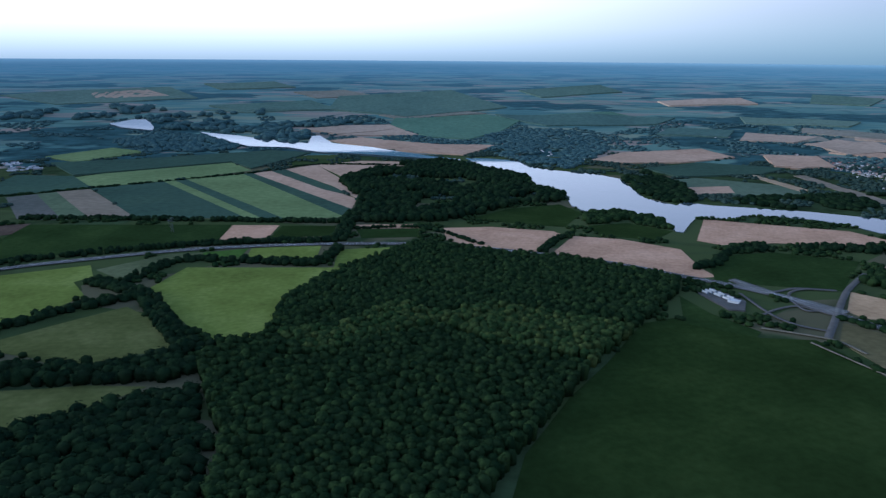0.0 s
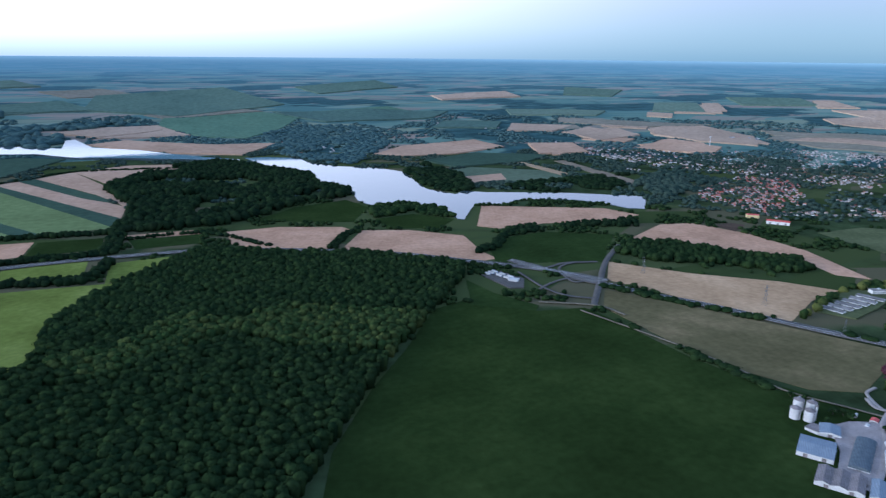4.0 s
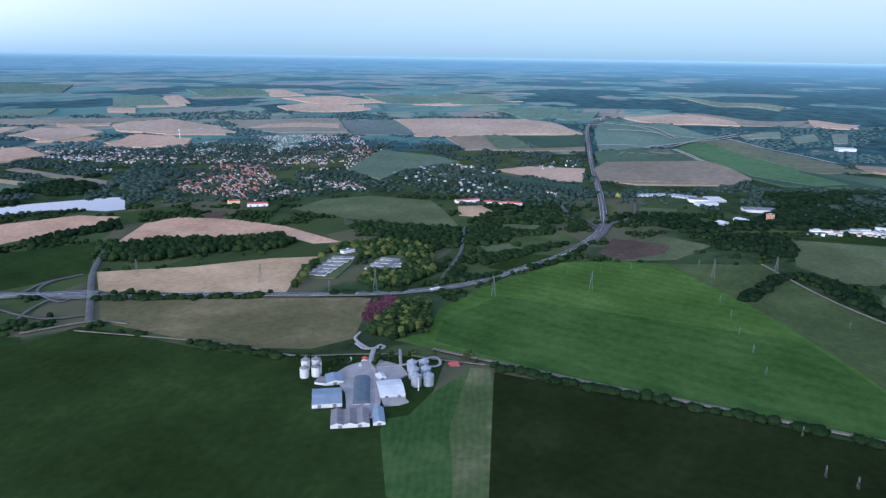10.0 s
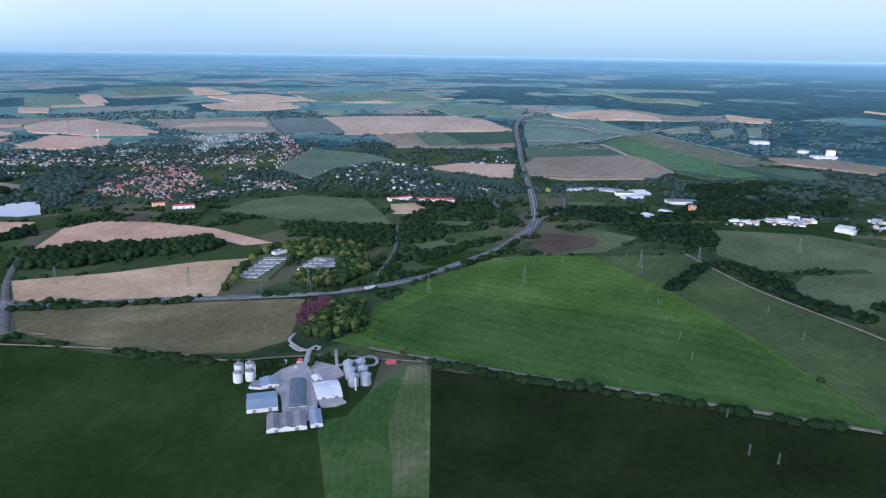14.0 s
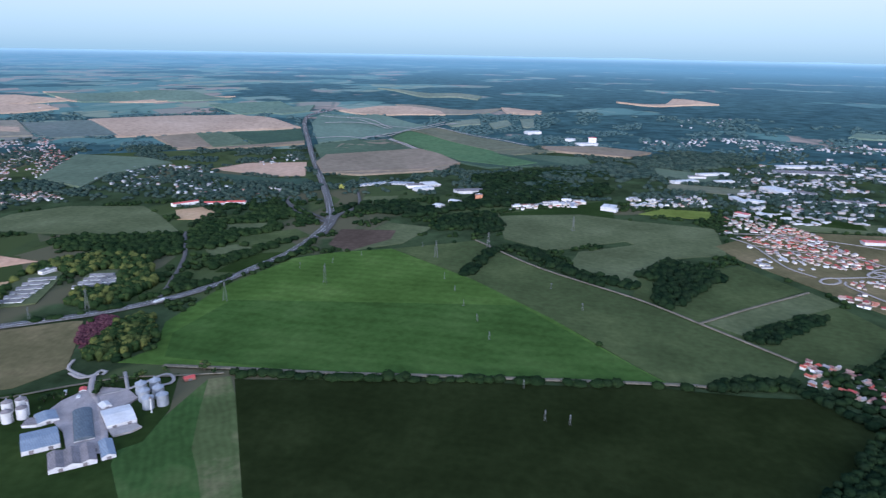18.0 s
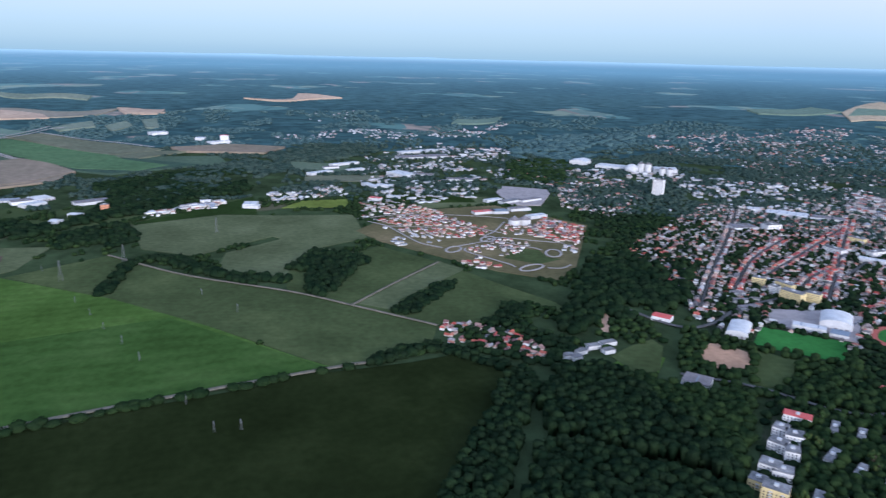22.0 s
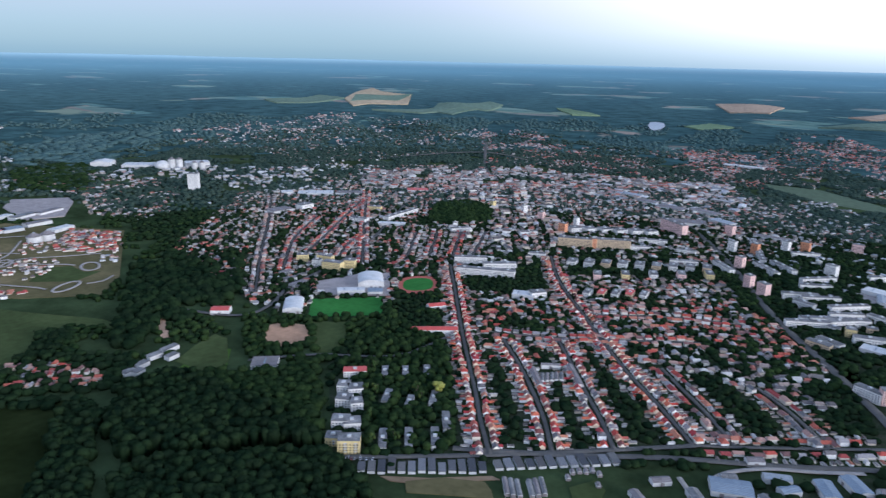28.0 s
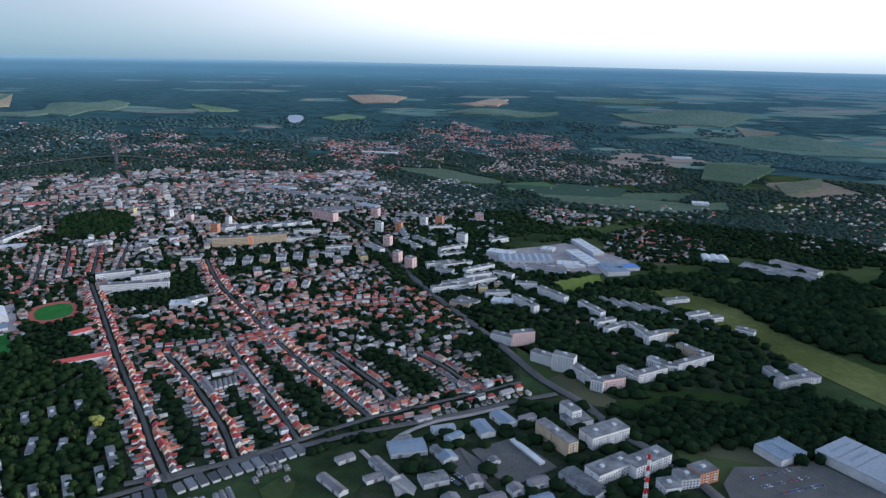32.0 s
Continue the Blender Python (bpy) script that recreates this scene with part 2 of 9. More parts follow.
def sheet(name, pts, material, lift=0.25, cell=120.0):
    """A flat piece of land laid over the ground, with a low edge."""
    layer[0] += 1
    lift += 0.004 * layer[0]
    bm = bmesh.new()
    vs = [bm.verts.new((x, y, 0)) for x, y in pts]
    f = bm.faces.new(vs)
    if f.normal.z < 0 or sum(a[0] * b[1] - b[0] * a[1] for a, b in zip(pts, pts[1:] + pts[:1])) < 0:
        bmesh.ops.reverse_faces(bm, faces=[f])
    bmesh.ops.triangulate(bm, faces=bm.faces[:], ngon_method="EAR_CLIP")
    if max(math.hypot(*p) for p in pts) > PLAIN:
        far_layer[0] += 1
        lift, cell = 4.5 + 0.03 * far_layer[0], 42.0
        for axis in (0, 1):
            lo, hi = min(p[axis] for p in pts), max(p[axis] for p in pts)
            for i in range(1, int((hi - lo) / cell) + 1):
                no = (1, 0, 0) if axis == 0 else (0, 1, 0)
                at = lo + i * cell
                bmesh.ops.bisect_plane(bm, geom=bm.verts[:] + bm.edges[:] + bm.faces[:], plane_co=(at, at, 0), plane_no=no)
    edges = [e for e in bm.edges if e.is_boundary]
    made = bmesh.ops.extrude_edge_only(bm, edges=edges)["geom"]
    low = {v for v in made if isinstance(v, bmesh.types.BMVert)}
    for v in bm.verts:
        v.co.z = land(v.co.x, v.co.y) + (lift if v not in low else -0.4)
    return new(name, bm_mesh(name, bm, material))


FIELD_WORDS = {
    "tan": "harvested field of pale reddish-brown stubble", "dusk": "dull grey-green stubble field", "drygreen": "dry olive-brown field with faint rows", "tanbrown": "dry grey-brown field with faint rows",
    "cream": "pale straw-coloured stubble field", "brown": "dark ploughed brown field", "maroon": "small field of dark reddish plants",
    "ygreen": "yellow-green ripening crop field", "olive": "olive-green field with dry patches", "green": "deep green crop field",
    "midgreen": "deeper green crop field with mown rows", "strip": "green strip of grass behind the farm", "drystrip": "worn strip of dry grass behind the farm",
    "bright": "fresh green crop field with mown rows", "dkgreen": "dark green field between hedges",
    "dark": "dark olive-green field with faint rows", "grass": "rough grey-green meadow", "pitch": "green football pitch beside the sports hall"}


FIELDS, ROADS, CLEAR, GREENS = [], [], [], []


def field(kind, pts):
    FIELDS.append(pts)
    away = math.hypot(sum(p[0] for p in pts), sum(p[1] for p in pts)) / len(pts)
    # beyond 1950 m the crop colours carry painted haze
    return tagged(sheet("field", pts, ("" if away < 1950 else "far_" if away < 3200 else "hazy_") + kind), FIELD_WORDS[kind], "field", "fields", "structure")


def water(name, pts):
    FIELDS.append(pts)
    return tagged(sheet(name, pts, "water", lift=0.9), "still pale lake between fields and woods", "lake", kind="structure")


def smooth_line(pts, step=25.0):
    """Points along a soft curve through the given ones."""
    p = [np.array(q, float) for q in pts]
    p = [2 * p[0] - p[1]] + p + [2 * p[-1] - p[-2]]
    res = []
    for a, b, c, d in zip(p, p[1:], p[2:], p[3:]):
        n = max(1, int(np.linalg.norm(c - b) / step))
        for i in range(n):
            t = i / n
            res.append(0.5 * (2 * b + (c - a) * t + (2 * a - 5 * b + 4 * c - d) * t * t + (3 * b - a - 3 * c + d) * t ** 3))
    return np.array(res + [p[-2]])


def ribbon(line, left, right, lift, lip=0.6):
    """Strip beside a line, from left to right of it, with a low edge on both sides."""
    d = np.gradient(line, axis=0)
    d /= np.linalg.norm(d, axis=1)[:, None] + 1e-9
    n = np.stack([d[:, 1], -d[:, 0]], 1)
    rows = []
    for off, down in ((left - lip, -0.7), (left, 0), (right, 0), (right + lip, -0.7)):
        q = line + n * off
        over = 11.0 * np.clip((np.hypot(q[:, 0], q[:, 1]) - 2650) / 150, 0, 1)
        rows.append(np.column_stack([q, land_np(q) + lift + over + down]))
    v = np.concatenate(rows)
    k = len(line)
    i = np.arange(k - 1)
    f = np.concatenate([np.stack([i + j * k, i + j * k + k, i + j * k + k + 1, i + j * k + 1], 1) for j in range(3)])
    return v, f


ROAD_WORDS = {"asphalt": "grey asphalt road", "track": "pale dirt track between fields", "gravel": "pale gravel drive", "concrete": "grey concrete road"}


def road(name, kind, pts, width):
    layer[0] += 1
    lift = 1.4 + 0.004 * layer[0]
    line = smooth_line(pts, 25.0 if width > 6 else 5.0)
    ROADS.extend((x, y) for x, y in smooth_line(pts, 5.0))
    v, f = ribbon(line, -width / 2, width / 2, lift, 0.6 if width > 5 else 0.15)
    ob = tagged(new(name, mesh_np(name, v, f, [kind])), ROAD_WORDS[kind], "road", kind="structure")
    if width > 16:
        for off in (-width / 2 + 1.2, width / 2 - 1.2, -0.5, 0.5):
            v, f = ribbon(line, off - 0.12, off + 0.12, lift + 0.03, 0.01)
            v[:, 2] = np.maximum(v[:, 2], land_np(v) + lift + 0.02)
            part("marking", mesh_np("marking", v, f, ["paint_white"]), None, ob)
    return ob


def crown_shape(level, seed, tufts=0, flat=0.75):
    """A lumpy crown of unit radius, standing on z = 0: corners and triangles."""
    rnd = random.Random(seed)
    bm = bmesh.new()
    bmesh.ops.create_icosphere(bm, subdivisions=level, radius=1.0)
    off = Vector((rnd.uniform(-50, 50), rnd.uniform(-50, 50), rnd.uniform(-50, 50)))
    for v in bm.verts:
        u = v.co.normalized()
        k = 1 + 0.32 * noise.noise(u * 1.7 + off) + 0.28 * noise.noise(u * 4.1 + off)
        v.co = Vector((u.x * k, u.y * k, u.z * k * flat))
        if v.co.z < -0.35:
            v.co.z = -0.35 - 0.15 * rnd.random()
    for _ in range(tufts):
        u = Vector((rnd.gauss(0, 1), rnd.gauss(0, 1), abs(rnd.gauss(0, 0.9)))).normalized()
        k = 1 + 0.32 * noise.noise(u * 1.7 + off) + 0.28 * noise.noise(u * 4.1 + off)
        c = Vector((u.x * k, u.y * k, u.z * k * flat)) * 1.04
        s = rnd.uniform(0.14, 0.26)
        a = u.orthogonal().normalized()
        a.rotate(Matrix.Rotation(rnd.uniform(0, 6.3), 3, u))
        w = u.cross(a)
        tips = [bm.verts.new(c + a * s), bm.verts.new(c - a * s * 0.6 + w * s * 0.8), bm.verts.new(c - a * s * 0.6 - w * s * 0.8), bm.verts.new(c + u * s * 0.8)]
        for t in ((0, 1, 3), (1, 2, 3), (2, 0, 3)):
            bm.faces.new([tips[i] for i in t])
    bmesh.ops.triangulate(bm, faces=bm.faces[:])
    bm.verts.index_update()
    v = np.array([v.co[:] for v in bm.verts])
    f = np.array([[w.index for w in g.verts] for g in bm.faces])
    bm.free()
    v[:, 2] -= v[:, 2].min()
    v[:, 2] /= v[:, 2].max()
    return v, f


CROWNS = {"near": [crown_shape(2, i, 22) for i in range(8)], "mid": [crown_shape(2, 20 + i, 4) for i in range(5)],
          "far": [crown_shape(1, 40 + i) for i in range(5)]}
rng = np.random.default_rng(5)


def inside(p, poly):
    res = np.zeros(len(p), bool)
    q = np.array(poly, float)
    for (x1, y1), (x2, y2) in zip(q, np.roll(q, -1, 0)):
        cross = (y1 > p[:, 1]) != (y2 > p[:, 1])
        with np.errstate(divide="ignore", invalid="ignore"):
            res ^= cross & (p[:, 0] < (x2 - x1) * (p[:, 1] - y1) / (y2 - y1) + x1)
    return res


def scatter(poly, gap):
    """Uneven places in an outline, about gap apart."""
    q = np.array(poly, float)
    lo, hi = q.min(0), q.max(0)
    gx, gy = np.meshgrid(np.arange(lo[0], hi[0], gap), np.arange(lo[1], hi[1], gap * 0.87))
    gx[1::2] += gap / 2
    p = np.stack([gx.ravel(), gy.ravel()], 1) + rng.uniform(-0.42, 0.42, (gx.size, 2)) * gap
    return p[inside(p, poly)]




def clumps(name, p, size, gap, material, label, category="trees", kind="stuff", look_level=""):
    """Crowns at the places p, joined: size is the height, gap the width."""
    if not len(p):
        return None
    r = np.hypot(p[:, 0], p[:, 1])
    V, F, at = [], [], 0
    z = land_np(p)
    level = np.where(r < 1000, 0, np.where(r < 1450, 1, 2)) if not look_level else np.full(len(p), {"near": 0, "mid": 1, "far": 2}[look_level])
    for lv, key in enumerate(("near", "mid", "far")):
        shapes = CROWNS[key]
        which = rng.integers(0, len(shapes), len(p))
        for k, (sv, sf) in enumerate(shapes):
            ids = np.nonzero((level == lv) & (which == k))[0]
            if not len(ids):
                continue
            n = len(ids)
            turn = rng.uniform(0, 6.283, n)
            wide = gap * rng.uniform(0.5, 0.82, n)
            high = size * rng.uniform(0.72, 1.18, n)
            c, s = np.cos(turn), np.sin(turn)
            x = (sv[None, :, 0] * c[:, None] - sv[None, :, 1] * s[:, None]) * wide[:, None] + p[ids, 0:1]
            y = (sv[None, :, 0] * s[:, None] + sv[None, :, 1] * c[:, None]) * wide[:, None] + p[ids, 1:2]
            deep = np.minimum(high, wide * 1.5)
            h = np.where(sv[None, :, 2] < 0.12, 0.0, high[:, None] - deep[:, None] * (1 - sv[None, :, 2])) + z[ids][:, None]
            V.append(np.stack([x, y, h], 2).reshape(-1, 3))
            F.append((sf[None] + (np.arange(n) * len(sv))[:, None, None]).reshape(-1, 3) + at)
            at += n * len(sv)
    f = np.concatenate(F)
    return tagged(new(name, mesh_np(name, np.concatenate(V), f, [material], smooth=False)), label, category, kind=kind)


def open_ground(p):
    """Keeps the places that no building or road takes."""
    if not len(p) or np.hypot(p[:, 0], p[:, 1]).min() > 3000:
        return p
    return clear_of(p, 7.0, SPOTS + ROADS)


def ragged(p, size, least):
    """Thins places by a slow noise, so that outlines and gaps come out uneven."""
    return p[np.array([noise.fractal(Vector((x / size, y / size, 3.3)), 1.0, 2.0, 3) > least for x, y in p], bool)] if len(p) else p


def wood(name, pts, size, gap, material):
    p = open_ground(scatter(pts, gap))
    for f in CLEAR:
        p = p[~inside(p, f)]
    reach = np.hypot(*np.mean(pts, axis=0))
    # distant woods swap to leaves with haze in their colour
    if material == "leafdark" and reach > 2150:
        material = "leafhazemid" if reach < 2750 else "leafhazefar"
    if gap > 12:
        p = ragged(p, 160.0, -0.05 if gap > 30 else -0.28)
    return clumps(name, p, size, gap, material, "low thicket of dark reddish bushes" if name == "thicket" else "dense dark green broadleaf " + name.replace("_", " "))


def hedge(pts, width, size, gap, material):
    line = smooth_line(pts, gap)
    d = np.gradient(line, axis=0)
    d /= np.linalg.norm(d, axis=1)[:, None] + 1e-9
    n = np.stack([d[:, 1], -d[:, 0]], 1)
    rows = max(1, round(width / gap))
    p = np.concatenate([line + n * ((i + 0.5) / rows - 0.5) * width for i in range(rows)])
    p += rng.uniform(-0.35, 0.35, p.shape) * gap
    p = p[rng.random(len(p)) > 0.12]
    p = clear_of(p, 4.5, ROADS) if len(p) else p
    return clumps("hedgerow", p, size, gap * 1.1, material, "dark green hedgerow of bushes and trees", "hedge")


shade("paint_white", [(0.75, 0.75, 0.73), (0.8, 0.8, 0.78)], scale=0.2, detail=0.1, rough=0.6)


def terrain(name, r0, r1, rings, spokes, material, label, kind="structure"):
    rad = np.concatenate([[0.0], np.geomspace(60, r1, rings)]) if r0 == 0 else np.linspace(r0, r1, rings)
    a = np.linspace(0, 2 * np.pi, spokes, endpoint=False)
    v, f = [], []
    rr, aa = np.meshgrid(rad, a, indexing="ij")
    x, y = rr * np.cos(aa), rr * np.sin(aa)
    p = np.stack([x.ravel(), y.ravel()], 1)
    z = land_np(p)
    if r0 > 0:
        ridge = np.array([max(0.0, 0.25 + noise.fractal(Vector((math.cos(t) * 5, math.sin(t) * 5, 1.7)), 1.0, 2.0, 5)) for t in a])
        ridge *= 30 * np.exp(-((np.degrees(a) + 22.0 + 360 * (a > np.pi) * -1) / 22.0) ** 2)
        z = z + (np.clip((rr - 4550) / 330, 0, 1) ** 1.5 * ridge[None, :]).ravel()
    i, j = np.meshgrid(np.arange(len(rad) - 1), np.arange(spokes), indexing="ij")
    jn = (j + 1) % spokes
    f = np.stack([i * spokes + j, (i + 1) * spokes + j, (i + 1) * spokes + jn, i * spokes + jn], -1).reshape(-1, 4)
    ob = new(name, mesh_np(name, np.column_stack([p, z]), f, [material], smooth=True))
    # the plan of the fields: distance as it would lie on a level plain, projected from the camera
    uv = ob.data.uv_layers.new(name="plan")
    flat = np.minimum(rr * EYE_HEIGHT / np.maximum(EYE_HEIGHT - z.reshape(rr.shape), 7.0), 60000.0)
    q = np.stack([(flat * np.cos(aa)).ravel(), (flat * np.sin(aa)).ravel()], 1) / 1000.0
    loops = np.empty(len(ob.data.loops), np.int32)
    ob.data.loops.foreach_get("vertex_index", loops)
    uv.data.foreach_set("uv", q[loops].astype(np.float32).ravel())
    return tagged(ob, label, name, kind=kind)


def patchwork(name, colors, cell, tint, glow=0.0, woods=0.45, last=None):
    """Open country: field patches of several colours, with darker woods between them and painted haze by distance."""
    m = bpy.data.materials.new(name)
    m.use_nodes = True
    n, l = m.node_tree.nodes, m.node_tree.links
    b = n["Principled BSDF"]
    b.inputs["Roughness"].default_value = 0.95
    b.inputs["Specular IOR Level"].default_value = 0.0
    uv = n.new("ShaderNodeUVMap")
    uv.uv_map = "plan"
    warp = n.new("ShaderNodeMapping")
    warp.inputs["Rotation"].default_value = (0, 0, 0.5)
    warp.inputs["Scale"].default_value = (cell, cell * 2.1, 1)
    l.new(uv.outputs[0], warp.inputs["Vector"])
    vor = n.new("ShaderNodeTexVoronoi")
    vor.distance = "CHEBYCHEV"
    vor.inputs["Scale"].default_value = 1.0
    vor.inputs["Randomness"].default_value = 0.85
    l.new(warp.outputs[0], vor.inputs["Vector"])
    sep = n.new("ShaderNodeSeparateColor")
    l.new(vor.outputs["Color"], sep.inputs[0])
    ramp = n.new("ShaderNodeValToRGB")
    ramp.color_ramp.interpolation = "CONSTANT"
    els = ramp.color_ramp.elements
    while len(els) < len(colors):
        els.new(0.5)
    for i, c in enumerate(colors):
        els[i].position, els[i].color = i / len(colors), (*c, 1)
    l.new(sep.outputs[0], ramp.inputs["Fac"])
    edge = n.new("ShaderNodeTexVoronoi")
    edge.feature = "DISTANCE_TO_EDGE"
    edge.inputs["Randomness"].default_value = 0.85
    edge.inputs["Scale"].default_value = 0.7
    l.new(warp.outputs[0], edge.inputs["Vector"])
    rim = n.new("ShaderNodeMapRange")
    rim.inputs["From Min"].default_value, rim.inputs["From Max"].default_value = 0.02, 0.05
    rim.inputs["To Min"].default_value, rim.inputs["To Max"].default_value = 0.4, 0.0
    l.new(edge.outputs["Distance"], rim.inputs["Value"])
    no = n.new("ShaderNodeTexNoise")
    no.inputs["Scale"].default_value = cell * 0.45
    no.inputs["Detail"].default_value = 5
    l.new(uv.outputs[0], no.inputs["Vector"])
    gate = n.new("ShaderNodeMapRange")
    gate.inputs["From Min"].default_value, gate.inputs["From Max"].default_value = 0.5 + (0.5 - woods) * 0.4, 0.52 + (0.5 - woods) * 0.4
    l.new(no.outputs["Fac"], gate.inputs["Value"])
    lean = n.new("ShaderNodeVectorMath")
    lean.operation = "DOT_PRODUCT"
    unit = n.new("ShaderNodeVectorMath")
    unit.operation = "NORMALIZE"
    l.new(uv.outputs[0], unit.inputs[0])
    l.new(unit.outputs[0], lean.inputs[0])
    lean.inputs[1].default_value = (0.70, -0.71, 0)
    more = n.new("ShaderNodeMapRange")
    more.inputs["From Min"].default_value, more.inputs["From Max"].default_value = 0.25, 0.8
    more.inputs["To Min"].default_value, more.inputs["To Max"].default_value = 0.0, 0.15
    l.new(lean.outputs["Value"], more.inputs["Value"])
    add = n.new("ShaderNodeMath")
    l.new(no.outputs["Fac"], add.inputs[0])
    l.new(more.outputs[0], add.inputs[1])
    l.new(add.outputs[0], gate.inputs["Value"])
    mix = n.new("ShaderNodeMix")
    mix.data_type = "RGBA"
    most = n.new("ShaderNodeMath")
    most.operation = "MAXIMUM"
    l.new(gate.outputs[0], most.inputs[0])
    l.new(rim.outputs[0], most.inputs[1])
    l.new(most.outputs[0], mix.inputs["Factor"])
    l.new(ramp.outputs[0], mix.inputs["A"])
    mottle = n.new("ShaderNodeTexNoise")
    mottle.inputs["Scale"].default_value = cell * 3.5
    mottle.inputs["Detail"].default_value = 6
    mottle.inputs["Roughness"].default_value = 0.7
    l.new(uv.outputs[0], mottle.inputs["Vector"])
    dim = n.new("ShaderNodeMapRange")
    dim.inputs["From Min"].default_value, dim.inputs["From Max"].default_value = 0.3, 0.7
    dim.inputs["To Min"].default_value, dim.inputs["To Max"].default_value = 0.45, 1.8
    l.new(mottle.outputs["Fac"], dim.inputs["Value"])
    leafy = n.new("ShaderNodeMix")
    leafy.data_type, leafy.blend_type = "RGBA", "MULTIPLY"
    leafy.inputs["Factor"].default_value = 1.0
    leafy.inputs["A"].default_value = (*tint, 1)
    l.new(dim.outputs[0], leafy.inputs["B"])
    l.new(leafy.outputs["Result"], mix.inputs["B"])
    paint = mix.outputs["Result"]
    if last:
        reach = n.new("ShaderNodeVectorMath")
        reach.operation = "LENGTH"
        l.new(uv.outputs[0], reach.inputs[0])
        # painted haze: each tone covers the land colour more with distance
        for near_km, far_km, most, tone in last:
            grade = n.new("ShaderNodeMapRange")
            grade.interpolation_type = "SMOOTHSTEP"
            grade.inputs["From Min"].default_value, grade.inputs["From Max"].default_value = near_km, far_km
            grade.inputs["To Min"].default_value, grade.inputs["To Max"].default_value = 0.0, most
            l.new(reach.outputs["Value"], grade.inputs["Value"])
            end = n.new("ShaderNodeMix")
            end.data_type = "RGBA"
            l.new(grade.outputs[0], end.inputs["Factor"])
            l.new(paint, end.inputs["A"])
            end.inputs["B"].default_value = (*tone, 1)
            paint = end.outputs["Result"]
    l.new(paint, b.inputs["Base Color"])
    # the land colours also glow a little, brightening the painted haze
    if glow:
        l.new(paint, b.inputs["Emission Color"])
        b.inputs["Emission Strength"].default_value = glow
    MATS[name] = m


patchwork("country", [(0.05, 0.066, 0.024), (0.06, 0.076, 0.03), (0.042, 0.058, 0.02), (0.09, 0.085, 0.048), (0.055, 0.072, 0.027)], 3.0, (0.032, 0.046, 0.02))
# far land: blue haze in its colour, and a glow of its own
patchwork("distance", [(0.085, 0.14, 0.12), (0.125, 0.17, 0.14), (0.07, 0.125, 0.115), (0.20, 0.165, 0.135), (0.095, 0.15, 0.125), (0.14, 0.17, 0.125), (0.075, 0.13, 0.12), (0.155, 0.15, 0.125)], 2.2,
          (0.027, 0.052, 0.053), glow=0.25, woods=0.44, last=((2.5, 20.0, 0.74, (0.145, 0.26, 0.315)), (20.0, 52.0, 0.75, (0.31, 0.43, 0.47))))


def garden(pts, label):
    return tagged(sheet("garden_ground", pts, "garden"), label, "ground", kind="structure")


terrain("ground", 0, 2750.0, 60, 180, "country", "open country of meadows and rough grass")
terrain("backdrop", 2750.0, RIM, 90, 420, "distance", "distant hills with fields and woods, blue haze painted in")

# ---- fields, water, roads, woods ----
garden([(386, -440), (549, -618), (601, -821), (631, -1036), (517, -1314), (202, -1396), (4, -998), (-54, -774), (-54, -759), (211, -576)], "dark garden plots between the houses")
garden([(1149, -841), (1478, -1331), (1259, -1749), (800, -1998), (353, -2242), (-43, -1855), (-54, -774), (4, -998), (202, -1396), (517, -1314), (631, -1036), (608, -832), (721, -691)], "dark garden plots between the houses")
garden([(60, -1040), (-3, -997), (-85, -842), (-182, -716), (-295, -740), (-406, -780), (-405, -953), (-210, -1191), (-34, -1396), (132, -1419)], "dark lawns between the apartment blocks")
garden([(114, -516), (77, -610), (-77, -739), (-182, -716), (-213, -588), (-215, -501), (105, -473)], "dark rough ground round the depots")
field("green", [(612, 593), (705, 414), (622, 381), (516, 369), (488, 356), (453, 418), (530, 517)])
field("ygreen", [(-484, 1095), (-463, 1217), (-351, 1220), (-182, 1224), (-215, 1122), (-246, 1024), (-247, 920), (-262, 866), (-290, 865), (-365, 939), (-429, 1020)])
field("ygreen", [(-896, 1121), (-768, 1162), (-642, 1227), (-605, 1159), (-623, 1128), (-569, 1057), (-600, 968), (-629, 934), (-705, 862)])
field("olive", [(-666, 809), (-596, 879), (-539, 947), (-482, 1011), (-435, 971), (-350, 853), (-394, 834), (-420, 813), (-433, 780), (-464, 787), (-517, 820), (-570, 836), (-654, 792)])
field("olive", [(-600, 719), (-469, 735), (-416, 746), (-342, 744), (-375, 702), (-412, 676), (-454, 646), (-515, 603)])
field("grass", [(-619, 1199), (-527, 1305), (-464, 1319), (-463, 1276), (-478, 1260), (-502, 1237), (-533, 1130)])
field("bright", [(-464, 1319), (-386, 1350), (-386, 1289), (-463, 1276)])
field("ygreen", [(-380, 1351), (-245, 1385), (-239, 1285), (-373, 1282)])
field("ygreen", [(-205, 1347), (-53, 1377), (-130, 1277), (-197, 1223)])
field("dkgreen", [(-1007, 1273), (-914, 1402), (-933, 1537), (-478, 1551), (-465, 1406), (-551, 1367), (-693, 1309), (-823, 1251), (-930, 1168)])
field("tan", [(-474, 1546), (-369, 1549), (-368, 1441), (-465, 1406)])
field("green", [(-361, 1544), (-240, 1548), (-232, 1455), (-364, 1437)])
field("brown", [(-1071, 1495), (-989, 1524), (-933, 1548), (-919, 1449), (-983, 1400)])
field("tan", [(-203, 1560), (-54, 1570), (-47, 1532), (-194, 1522)])
field("dkgreen", [(-191, 1517), (-50, 1527), (-50, 1451), (-170, 1438)])
field("brown", [(-1167, 1841), (-1112, 1891), (-881, 1584), (-991, 1592)])
